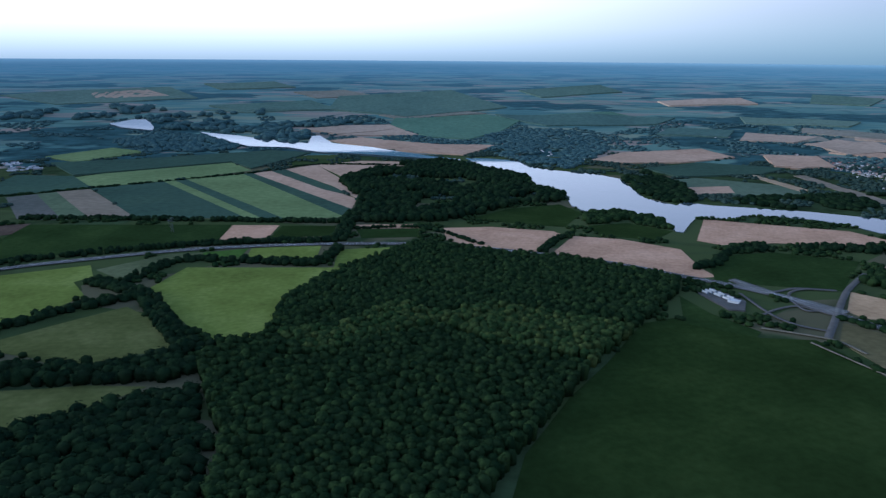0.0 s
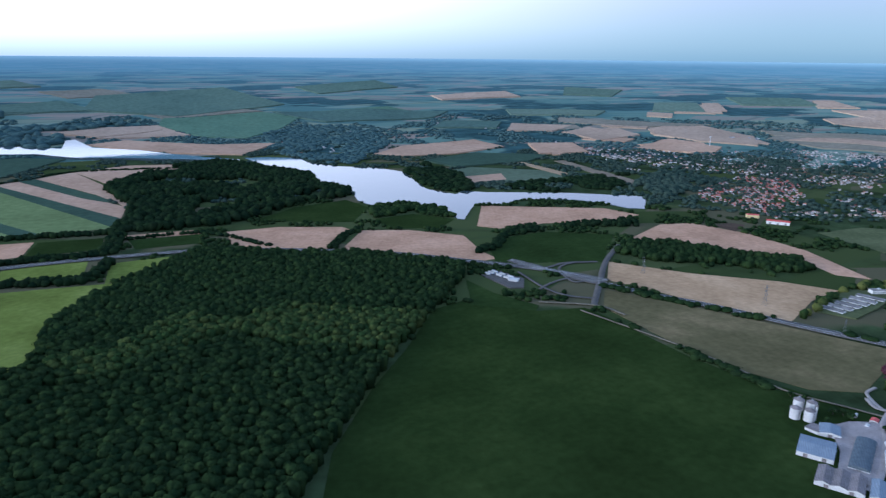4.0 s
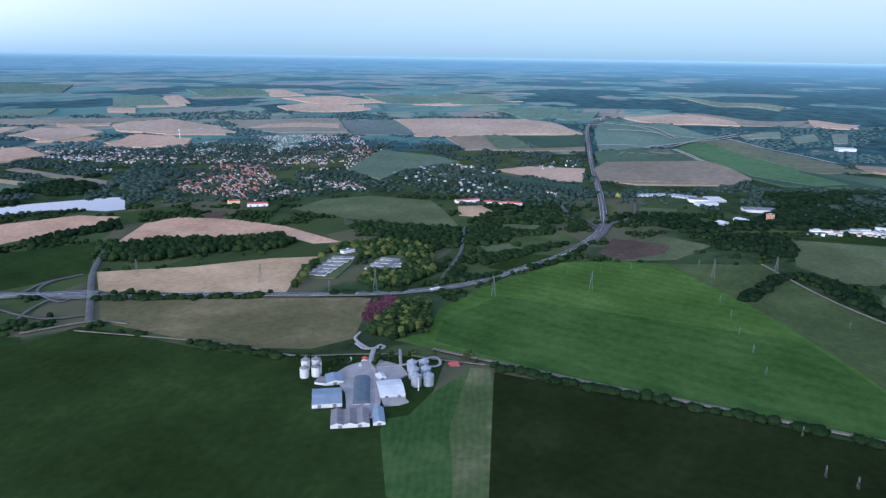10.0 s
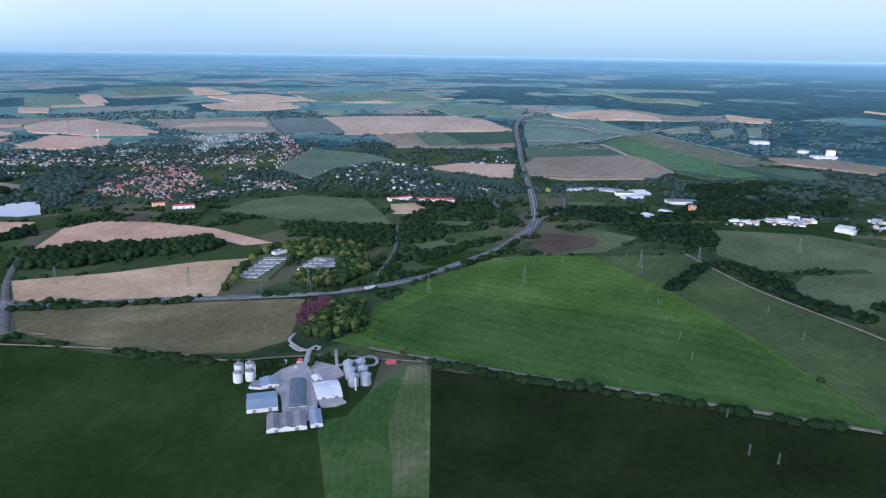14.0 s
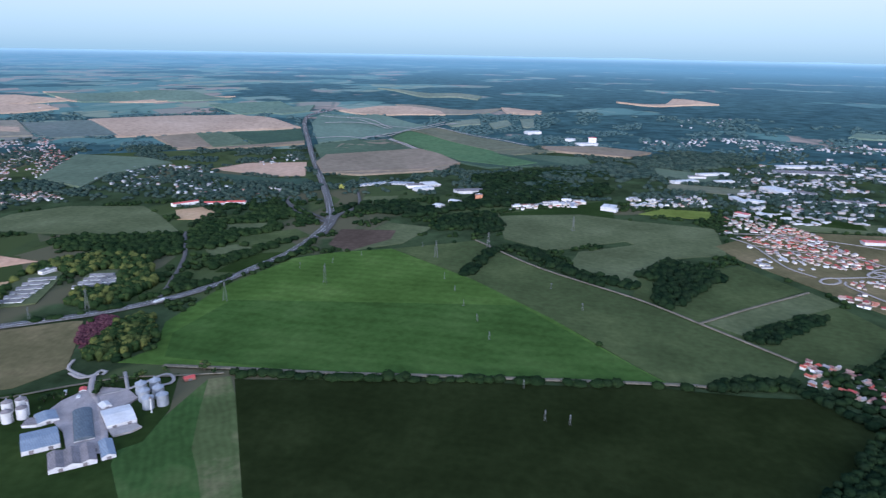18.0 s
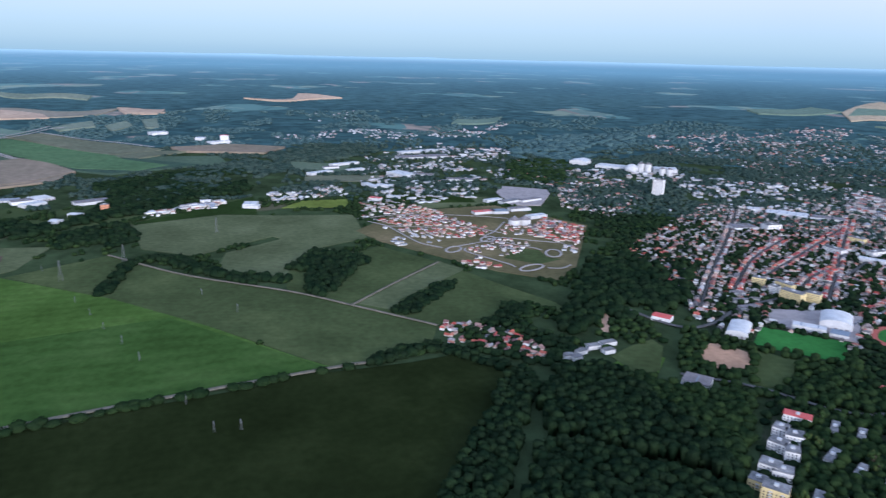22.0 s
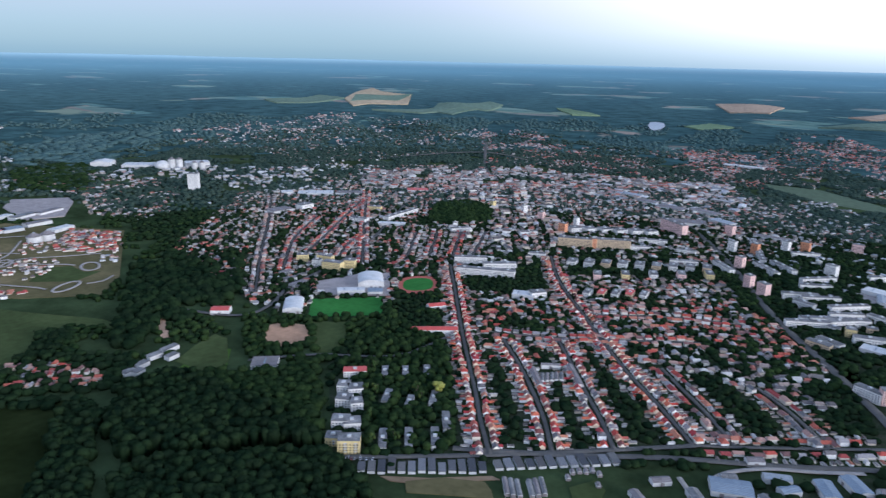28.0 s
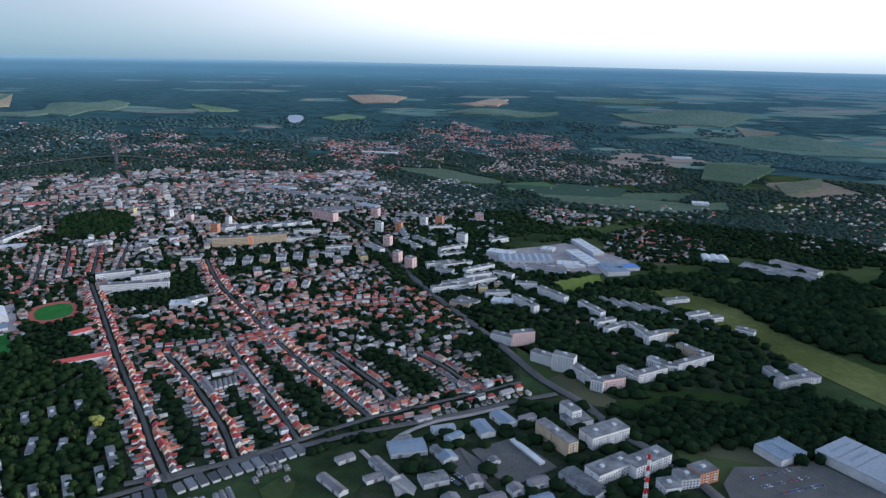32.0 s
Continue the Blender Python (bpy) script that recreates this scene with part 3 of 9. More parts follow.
field("olive", [(-1112, 1891), (-1076, 1925), (-822, 1597), (-881, 1584)])
field("tanbrown", [(-1076, 1925), (-1003, 1971), (-725, 1618), (-822, 1597)])
field("green", [(-1012, 1988), (-843, 2099), (-457, 1615), (-723, 1612)])
field("ygreen", [(-843, 2099), (-816, 2120), (-429, 1622), (-455, 1609)])
field("dkgreen", [(-816, 2120), (-789, 2141), (-369, 1612), (-429, 1622)])
field("ygreen", [(-789, 2141), (-646, 2255), (-230, 1635), (-369, 1612)])
field("green", [(-646, 2255), (-625, 2279), (-228, 1731), (-230, 1635)])
field("tan", [(-625, 2279), (-569, 2316), (-229, 1861), (-228, 1731)])
field("green", [(-569, 2316), (-530, 2354), (-298, 2000), (-267, 1916), (-347, 1998)])
field("tan", [(-530, 2354), (-444, 2460), (-227, 1976), (-229, 1861), (-321, 2044)])
field("ygreen", [(-1146, 2156), (-1074, 2269), (-754, 2499), (-637, 2325), (-833, 2119), (-1012, 1988)])
field("green", [(-1367, 2436), (-1098, 2549), (-682, 2794), (-516, 2748), (-644, 2349), (-754, 2499), (-1162, 2187)])
field("ygreen", [(-1448, 2550), (-1307, 2784), (-1146, 2717), (-1285, 2468)])
field("tan", [(-444, 2460), (-296, 2564), (-108, 2546), (-95, 2465), (-201, 2420), (-261, 2250), (-308, 2194)])
field("dkgreen", [(-1275, 1799), (-1347, 2201), (-1162, 2187), (-1020, 2006), (-1191, 1856)])
field("tan", [(4, 1534), (114, 1548), (249, 1510), (268, 1470), (201, 1341), (78, 1363), (10, 1429)])
field("tan", [(286, 1470), (384, 1444), (485, 1366), (479, 1237), (489, 1185), (436, 1171), (287, 1268), (216, 1325)])
field("green", [(65, 1626), (170, 1745), (310, 1806), (348, 1698), (282, 1553), (231, 1563)])
field("green", [(336, 1566), (435, 1597), (516, 1518), (456, 1441), (342, 1472)])
field("tan", [(-641, 3299), (-500, 3424), (-258, 3474), (-111, 3238), (-468, 3197)])
field("tan", [(-497, 3054), (-361, 3151), (-6, 2988), (230, 2996), (82, 2721), (-188, 2829)])
field("bright", [(-258, 3474), (-240, 3633), (228, 3714), (392, 3582), (258, 3318), (119, 3136), (-58, 3185)])
field("tanbrown", [(-332, 3691), (52, 3841), (229, 3741), (-240, 3633)])
field("grass", [(-1230, 3662), (-802, 3844), (-669, 3778), (-990, 3630)])
field("tan", [(555, 2609), (718, 2802), (1065, 2887), (1127, 2691), (864, 2554), (655, 2543)])
field("green", [(701, 2414), (949, 2558), (1203, 2438), (1068, 2311), (763, 2242)])
field("grass", [(701, 2186), (819, 2244), (1062, 2102), (1024, 1925), (751, 1955)])
field("tan", [(733, 2069), (870, 2094), (843, 1984), (702, 1953)])
field("bright", [(287, 3714), (882, 3736), (1087, 3520), (598, 3443)])
field("grass", [(-2220, 3587), (-1895, 3857), (-1543, 4054), (-1329, 3881), (-1922, 3549)])
field("tan", [(-1873, 3808), (-1634, 3962), (-1478, 3871), (-1803, 3717)])
field("tanbrown", [(-856, 4119), (-578, 4227), (-402, 4126), (-710, 4022)])
field("green", [(346, 978), (443, 904), (518, 897), (531, 851), (560, 692), (601, 582), (547, 509), (488, 419), (523, 385), (400, 284), (55, 501), (83, 604), (148, 724), (213, 820), (293, 954)])
field("dkgreen", [(389, 1079), (410, 999), (455, 926), (440, 906), (356, 957)])
field("strip", [(607, 379), (697, 374), (709, 352), (643, 313), (580, 276), (478, 223), (430, 311), (519, 382), (541, 389), (559, 374)])
field("drystrip", [(697, 374), (709, 352), (643, 313), (580, 276), (480, 225), (459, 261), (520, 297), (555, 321), (624, 348)])
field("dark", [(702, 344), (745, 83), (768, -185), (766, -284), (719, -356), (602, -276), (458, -192), (431, 212)])
field("bright", [(765, 481), (851, 514), (1012, 503), (1185, 448), (1239, 382), (1285, 285), (1123, 106), (965, -26), (826, -125), (782, -161), (769, -24), (742, 229), (723, 450), (719, 502)])
field("dusk", [(1286, 280), (1379, 130), (1216, 1), (1077, -156), (985, -236), (870, -331), (800, -294), (785, -209), (782, -161), (965, -26), (1123, 106)])
field("cream", [(683, 1105), (788, 999), (906, 917), (967, 849), (883, 822), (795, 766), (778, 757), (716, 850), (624, 1010)])
field("tan", [(806, 1238), (954, 1338), (1033, 1329), (1090, 1214), (1107, 1063), (1073, 882), (1032, 919), (1043, 1003), (937, 1096), (840, 1219)])
field("drygreen", [(593, 965), (698, 830), (825, 649), (834, 628), (748, 580), (693, 552), (637, 577), (599, 637), (568, 736), (547, 890)])
field("maroon", [(749, 576), (836, 614), (862, 595), (818, 570), (754, 560)])
field("tan", [(630, 1640), (755, 1591), (919, 1529), (964, 1439), (874, 1402), (701, 1421), (582, 1403), (543, 1438)])
field("dkgreen", [(561, 1324), (665, 1348), (802, 1286), (673, 1109), (477, 1156), (502, 1257)])
field("grass", [(1248, 1176), (1383, 1185), (1485, 1117), (1527, 949), (1441, 856), (1319, 746), (1255, 916), (1243, 1068)])
field("brown", [(1070, 1299), (1126, 1308), (1143, 1280), (1077, 1235)])
field("tanbrown", [(2263, 2469), (2409, 2550), (2731, 2245), (2513, 2005), (2316, 2220)])
field("brown", [(2699, 2202), (2857, 2033), (2653, 1735), (2496, 1960)])
field("tan", [(2873, 2010), (3124, 1705), (3260, 1395), (3072, 1101), (2833, 1430), (2617, 1712)])
field("tanbrown", [(2669, 1584), (2807, 1445), (2596, 1156), (2420, 1345)])
field("grass", [(2788, 1450), (2861, 1331), (2630, 1158), (2566, 1204)])
field("dusk", [(2868, 1320), (3046, 1091), (2760, 974), (2609, 1136)])
field("tan", [(1913, 2842), (2038, 2883), (2227, 2640), (2189, 2357), (2003, 2517)])
field("tan", [(1825, 3107), (2003, 2948), (1913, 2859), (1748, 2984)])
field("tan", [(1759, 2572), (1873, 2626), (1948, 2484), (1882, 2322), (1767, 2323), (1684, 2566)])
field("tan", [(1632, 2798), (1741, 2683), (1660, 2632), (1520, 2753)])
field("tanbrown", [(1164, 2027), (1218, 2062), (1227, 1843), (1177, 1796)])
field("grass", [(1778, 1424), (2213, 1605), (2204, 1344), (2130, 1206), (1874, 1272), (1686, 1225)])
field("tan", [(2063, 1039), (2201, 978), (2272, 798), (2016, 715), (1983, 804)])
field("green", [(1992, 1086), (2002, 1008), (1956, 792), (1975, 691), (1880, 674), (1893, 858)])
field("dusk", [(2666, 905), (2853, 787), (2867, 650), (2711, 559), (2471, 677), (2335, 769)])
field("tanbrown", [(2335, 769), (2471, 677), (2711, 559), (2549, 435), (2363, 294), (2205, 321), (2057, 559), (2068, 669)])
field("green", [(3003, 683), (3123, 590), (2710, 304), (2600, 126), (2418, -76), (2290, 185), (2386, 298)])
field("drygreen", [(3155, 585), (3120, 358), (2809, 141), (2750, -44), (2600, 126), (2739, 308)])
field("grass", [(3005, 1023), (3311, 1102), (3493, 859), (3374, 721), (3139, 618), (2906, 778), (2727, 890)])
field("tanbrown", [(3706, 799), (3715, 521), (3765, 240), (3593, 323), (3548, 626)])
field("tan", [(3742, 238), (3751, 30), (3638, 61), (3631, 203)])
field("tan", [(3218, 2478), (3468, 2113), (3592, 1642), (3330, 1958), (3143, 2271)])
field("tan", [(2727, 2641), (2913, 2579), (3041, 2343), (2985, 2229), (2700, 2541)])
field("tan", [(2229, 3099), (2391, 2983), (2468, 3116), (2391, 3227)])
field("tan", [(2465, 3194), (2540, 3159), (2474, 3001), (2392, 3044)])
field("grass", [(1318, 406), (1492, 335), (1469, 235), (1326, 272), (1246, 371)])
field("brown", [(1289, 414), (1412, 424), (1427, 307), (1355, 302), (1251, 362)])
field("green", [(1078, 551), (1194, 537), (1226, 467), (1175, 470), (1084, 508)])
field("grass", [(1755, 465), (1791, 379), (1606, 350), (1593, 427)])
field("dkgreen", [(1634, 96), (1861, -184), (1582, -165), (1462, 0)])
field("dusk", [(992, -229), (1167, -446), (1024, -494), (906, -543), (841, -541), (929, -499), (862, -395), (879, -327)])
field("dusk", [(1189, -170), (1303, -368), (1173, -439), (988, -228), (1092, -152)])
field("midgreen", [(744, 455), (816, 484), (953, 463), (982, 263), (1015, 25), (785, -154), (759, 44), (737, 228)])
field("dark", [(783, -76), (762, -208), (771, -315), (742, -357), (705, -384), (639, -316), (590, -272), (470, -179), (604, -46)])
field("bright", [(677, -482), (706, -559), (677, -575), (633, -528), (649, -487)])
field("green", [(594, -504), (565, -533), (531, -501), (544, -478)])
field("pitch", [(724, -781), (638, -856), (592, -789), (674, -718)])
field("tan", [(665, -616), (680, -639), (697, -664), (694, -677), (672, -671), (671, -688), (656, -693), (640, -689), (629, -670), (616, -660), (619, -648), (616, -632), (630, -627), (630, -613), (648, -614)])
field("tan", [(857, -594), (851, -604), (770, -552), (779, -545)])
field("dusk", [(659, -707), (612, -740), (560, -653), (578, -629)])
field("dusk", [(704, -510), (724, -556), (734, -597), (708, -596), (650, -547), (633, -515), (661, -509)])
field("olive", [(-295, -1154), (-332, -1168), (-409, -1083), (-446, -958), (-517, -845), (-471, -758), (-413, -877), (-362, -992), (-317, -1072)])
field("ygreen", [(-125, -1180), (-218, -1243), (-215, -1191), (-143, -1121)])
field("dkgreen", [(-161, -738), (-241, -777), (-304, -769), (-360, -747), (-273, -676), (-198, -658)])
field("green", [(-113, -2145), (-260, -2223), (-443, -2154), (-407, -2055), (-176, -2060)])
field("bright", [(-62, -2187), (-190, -2242), (-249, -2120), (-76, -2061)])
field("grass", [(-663, -3834), (-1033, -3898), (-1403, -3770), (-1172, -3567), (-916, -3643)])
field("grass", [(-1026, -3336), (-1398, -3313), (-1661, -3010), (-1582, -2856), (-1265, -2974)])
field("tanbrown", [(-1235, -3596), (-1370, -3373), (-1202, -3329)])
field("grass", [(-840, -2764), (-1129, -2793), (-922, -2400), (-864, -2508)])
field("tanbrown", [(-920, -2343), (-1145, -2441), (-1166, -2185), (-903, -2078)])
field("grass", [(118, -3787), (-217, -3909), (-397, -3868), (-32, -3767)])
field("tan", [(128, -4040), (-64, -4147), (-128, -4065), (63, -3985)])
field("ygreen", [(1558, -3686), (1500, -3709), (1274, -3601), (1392, -3505)])
field("ygreen", [(833, -3580), (734, -3671), (609, -3634), (737, -3538)])
field("tan", [(802, -4104), (458, -4115), (507, -3980), (696, -3965)])
field("grass", [(1925, -3361), (1817, -3543), (1913, -3558), (2055, -3293)])
field("cream", [(2581, -3095), (2618, -3294), (2614, -3396), (2532, -3371), (2369, -3444), (2285, -3289), (2348, -3204), (2427, -3102), (2460, -3021)])
field("grass", [(2148, -3189), (1844, -3524), (1936, -3194)])
field("grass", [(1221, -50), (1338, -76), (1416, -197), (1336, -242), (1268, -315), (1200, -170), (1137, -172)])
field("grass", [(1614, 99), (1669, -91), (1625, -222), (1589, -386), (1370, -360), (1325, -251), (1437, -175), (1332, -20), (1408, 74)])
field("ygreen", [(1706, -232), (1782, -299), (1770, -419), (1677, -392)])
field("grass", [(997, -243), (1165, -447), (1109, -473), (992, -313), (946, -292)])
field("cream", [(1503, 854), (1546, 809), (1502, 755), (1427, 761), (1416, 802)])
field("drygreen", [(1436, -353), (1595, -504), (1600, -759), (1344, -875), (1068, -679), (1002, -603), (1083, -524), (1246, -431), (1339, -379)])
field("grass", [(1687, -610), (1711, -784), (1618, -768), (1610, -510)])
field("dusk", [(1215, -622), (1186, -664), (1137, -656), (1116, -676), (1099, -617), (1155, -573)])
field("tanbrown", [(343, -454), (303, -477), (257, -512), (248, -511), (283, -483), (316, -459), (331, -453)])
field("drygreen", [(319, -460), (294, -484), (258, -500), (247, -492), (239, -482), (280, -462), (308, -447)])
field("dusk", [(190, -535), (175, -559), (161, -550), (159, -527), (180, -519)])
field("grass", [(312, -2460), (131, -2443), (10, -2317), (-63, -2219), (-44, -2153), (136, -2225), (270, -2352)])
field("grass", [(-125, -2033), (-399, -2010), (-588, -1943), (-696, -1993), (-659, -1879), (-478, -1807), (-255, -1888)])

def open_field(kind, pts):
    """A field kept free of woods."""
    CLEAR.append(pts)
    return field(kind, pts)


open_field("tan", [(1933, 2864), (2190, 2810), (2249, 2537), (2118, 2359), (1956, 2519), (1874, 2761)])
open_field("tan", [(1510, 2941), (1684, 3002), (1822, 2783), (1656, 2760)])
open_field("tanbrown", [(1574, 3098), (1646, 3060), (1649, 2984), (1526, 3011)])
open_field("tan", [(1623, 2490), (1840, 2620), (1965, 2390), (1855, 2293), (1716, 2382)])
open_field("tan", [(1338, 2659), (1424, 2560), (1252, 2428), (1219, 2434)])
open_field("tanbrown", [(1647, 3232), (2249, 2803), (1904, 2902), (1601, 3147)])
open_field("tanbrown", [(2363, 2624), (2702, 2213), (2646, 2150), (2342, 2527)])
open_field("tan", [(2403, 2406), (2625, 2150), (2557, 2095), (2299, 2409)])
open_field("brown", [(2703, 2196), (2860, 1987), (2643, 1729), (2486, 1910)])
open_field("tan", [(2882, 1996), (3283, 1484), (3081, 1108), (2642, 1713)])
open_field("grass", [(3202, 2455), (3443, 2195), (3433, 1895), (3146, 2223)])
open_field("grass", [(3460, 2130), (3598, 1877), (3506, 1621), (3350, 1954)])
open_field("tan", [(2898, 2764), (3102, 2535), (3187, 2251), (2913, 2537)])
open_field("tan", [(2885, 2532), (3012, 2424), (2954, 2266), (2826, 2462)])
open_field("tan", [(2122, 3174), (2216, 3089), (2173, 3032), (2081, 3116)])
open_field("tan", [(2463, 3190), (2491, 3136), (2426, 2973), (2365, 3025)])
open_field("tan", [(2937, 2927), (3012, 2870), (3013, 2703), (2883, 2833)])
open_field("tanbrown", [(2674, 1586), (2788, 1477), (2506, 1275), (2440, 1367)])
open_field("grass", [(2794, 1466), (2837, 1361), (2599, 1144), (2506, 1249)])
open_field("dkgreen", [(2845, 1350), (3050, 1097), (2762, 978), (2626, 1106)])
open_field("tanbrown", [(2466, 1254), (2748, 973), (2682, 948), (2517, 1131)])
open_field("grass", [(3168, 1081), (3428, 1121), (3459, 824), (3300, 560), (3057, 674), (2915, 754), (2714, 901)])
open_field("tanbrown", [(2254, 759), (2709, 808), (2884, 666), (2553, 384), (2356, 285), (2189, 388), (2057, 673)])
open_field("dusk", [(2408, 796), (2736, 794), (2876, 653), (2657, 499)])
open_field("bright", [(2923, 642), (3141, 622), (2683, 203), (2573, 159), (2423, 24), (2330, 109), (2413, 293)])
open_field("drygreen", [(3203, 631), (3239, 502), (2842, 73), (2798, 36), (2697, 205), (2938, 429)])
open_field("tan", [(3528, 1067), (3653, 875), (3630, 547), (3544, 508), (3465, 773)])
open_field("drygreen", [(3329, 472), (3429, 326), (3346, 310), (3273, 439)])
open_field("tan", [(3781, 245), (3728, 54), (3654, 30), (3660, 187)])
open_field("drygreen", [(3368, 273), (3468, 194), (3390, 165), (3299, 243)])
open_field("drygreen", [(3499, 130), (3517, 67), (3340, 57), (3361, 110)])
open_field("drygreen", [(4064, 983), (4032, 764), (3978, 368), (3921, 386), (3957, 690)])
open_field("dusk", [(3358, 1682), (3584, 1393), (3490, 1262), (3295, 1489)])
open_field("dusk", [(1974, 3820), (2250, 3636), (2137, 3558), (1900, 3690)])
open_field("grass", [(2249, 3307), (2441, 3206), (2365, 3025), (2157, 3180)])
open_field("dusk", [(2651, 3238), (2913, 2990), (2911, 2860), (2619, 3068)])
open_field("grass", [(3410, 1447), (3571, 1201), (3451, 1188), (3327, 1289)])
open_field("dusk", [(-1227, 3745), (-725, 3960), (-554, 3809), (-1034, 3651)])
open_field("dusk", [(-589, 4077), (48, 4262), (350, 3874), (-192, 3668), (-612, 3803)])
open_field("tan", [(-664, 3299), (-450, 3432), (-231, 3374), (-473, 3211)])
open_field("green", [(276, 3711), (755, 3709), (1166, 3560), (1042, 3437), (507, 3445)])
open_field("tan", [(1377, 3201), (1632, 3059), (1492, 2983), (1287, 3044)])
open_field("tan", [(1527, 2949), (1793, 2927), (1810, 2748), (1568, 2701)])
open_field("tan", [(1252, 2727), (1436, 2672), (1387, 2452), (1179, 2464)])
open_field("cream", [(1039, 2313), (1085, 2030), (1044, 2012), (1008, 2302)])
open_field("tanbrown", [(1207, 2308), (1212, 1831), (1168, 1786), (1162, 2297)])
open_field("tan", [(1932, 2826), (2107, 2834), (1933, 2587), (1869, 2728)])
open_field("grass", [(-1383, 4167), (-1011, 4311), (-864, 4220), (-1269, 4089)])
open_field("dusk", [(451, 4253), (941, 4310), (1041, 4145), (567, 4103)])
open_field("tan", [(1184, 3932), (1618, 3882), (1663, 3755), (1213, 3815)])
open_field("grass", [(1478, 3523), (1945, 3290), (1851, 3219), (1455, 3392)])
open_field("green", [(1067, 3332), (1343, 3253), (1263, 3117), (980, 3222)])
open_field("tan", [(3946, -366), (3947, -622), (4041, -674), (3958, -797), (3919, -892), (3897, -614)])
open_field("tanbrown", [(2857, 16), (2904, -204), (2791, -406), (2647, -309), (2754, -16)])
open_field("grass", [(3311, -1342), (3297, -1585), (3185, -1500), (3232, -1280)])
open_field("grass", [(2458, -371), (2332, -563), (2172, -489), (2296, -345)])
open_field("drygreen", [(2155, -370), (2102, -609), (1997, -561), (2062, -353)])
open_field("grass", [(2345, -3036), (2138, -3186), (1877, -3487), (1855, -3450), (2086, -3113)])
open_field("green", [(1836, -530), (1706, -737), (1646, -727), (1682, -571)])
open_field("dusk", [(2668, 114), (2636, -147), (2437, -165), (2347, 106)])
open_field("grass", [(2868, -2770), (2766, -3090), (2582, -3102), (2794, -2782)])
open_field("grass", [(268, -3830), (-125, -3933), (-395, -3900), (-152, -3774)])
open_field("grass", [(-675, -3813), (-1025, -3872), (-1364, -3800), (-1141, -3584), (-957, -3579)])
open_field("dusk", [(-957, -3278), (-1241, -3348), (-1427, -3075), (-1393, -2998), (-1104, -3212)])
open_field("dusk", [(-658, -3374), (-980, -3371), (-1013, -3309), (-741, -3288)])
open_field("tan", [(157, -4035), (-128, -4129), (-64, -3998)])
open_field("grass", [(-565, -4103), (-796, -4201), (-1072, -4072), (-839, -4091)])
open_field("dusk", [(-846, -2720), (-1076, -2647), (-835, -2280), (-721, -2353)])
open_field("drygreen", [(-937, -2286), (-1152, -2443), (-1062, -2242), (-895, -2097)])
open_field("green", [(-32, -2174), (-236, -2147), (-427, -2102), (-378, -2003), (-176, -2021)])
open_field("dusk", [(-424, -2083), (-639, -2119), (-556, -1982), (-375, -1986)])
open_field("grass", [(2117, -3346), (1812, -3513), (1844, -3396), (2087, -3246)])
open_field("grass", [(2573, -3183), (2369, -3452), (2367, -3308), (2518, -3070)])
open_field("dusk", [(1296, 619), (1393, 518), (1343, 467), (1232, 556)])
open_field("grass", [(1202, 630), (1250, 590), (1226, 535), (1159, 592)])
open_field("grass", [(1395, 689), (1433, 594), (1378, 584), (1345, 650)])
water("lake", [(86, 2646), (167, 2642), (280, 2594), (311, 2444), (381, 2367), (503, 2299), (566, 2204), (562, 2039), (558, 1893), (613, 1798), (651, 1840), (702, 1801), (806, 1770), (927, 1730), (1018, 1679), (1099, 1633), (1084, 1593), (1014, 1491), (977, 1512), (949, 1580), (908, 1630), (825, 1668), (741, 1682), (701, 1638), (650, 1652), (625, 1666), (582, 1593), (536, 1504), (522, 1512), (522, 1579), (487, 1662), (417, 1703), (356, 1724), (337, 1786), (345, 1925), (275, 2054), (282, 2249), (233, 2343), (163, 2405), (113, 2554)])
water("lake", [(-1084, 3161), (-909, 3126), (-683, 3007), (-566, 2962), (-580, 3129), (-547, 3147), (-461, 2972), (-285, 2883), (-138, 2740), (-27, 2637), (68, 2569), (60, 2499), (-47, 2592), (-176, 2644), (-311, 2699), (-469, 2736), (-546, 2790), (-628, 2856), (-792, 2868), (-920, 2990)])
water("lake", [(-1533, 3255), (-1468, 3360), (-1403, 3378), (-1316, 3226), (-1300, 3166), (-1454, 3203)])
water("pond", [(992, -3508), (1000, -3572), (971, -3594), (932, -3579), (911, -3518), (911, -3451), (933, -3405), (964, -3437)])
road("road", "asphalt", [(-885, 1107), (-788, 1195), (-694, 1247), (-533, 1321), (-378, 1363), (-210, 1386), (-48, 1390), (78, 1363), (239, 1302), (336, 1251), (421, 1187), (499, 1129), (565, 1067), (620, 1002)], 18.0)
road("road", "asphalt", [(507, 1164), (572, 1046), (631, 947), (711, 843), (805, 700), (882, 603), (979, 532), (1103, 495), (1222, 466), (1352, 460), (1460, 468), (1582, 502), (1810, 586), (2106, 704), (2447, 839), (2860, 1000), (3144, 1108), (3335, 1140), (3488, 1089)], 17.4)
road("road", "asphalt", [(535, 899), (597, 990), (678, 1107), (765, 1204)], 9.6)
road("road", "asphalt", [(472, 1143), (542, 1101), (598, 1118), (660, 1108)], 5.4)
road("road", "asphalt", [(593, 1015), (562, 1011), (561, 1050), (573, 1091), (607, 1113), (660, 1108)], 4.8)
road("road", "asphalt", [(492, 1091), (499, 995), (518, 951), (552, 927)], 4.8)
road("road", "asphalt", [(591, 994), (561, 1030), (521, 1017), (487, 992)], 4.8)
road("track", "track", [(460, 938), (539, 897), (560, 848)], 4.8)
road("road", "asphalt", [(1652, 636), (1542, 570), (1484, 500), (1447, 461)], 8.4)
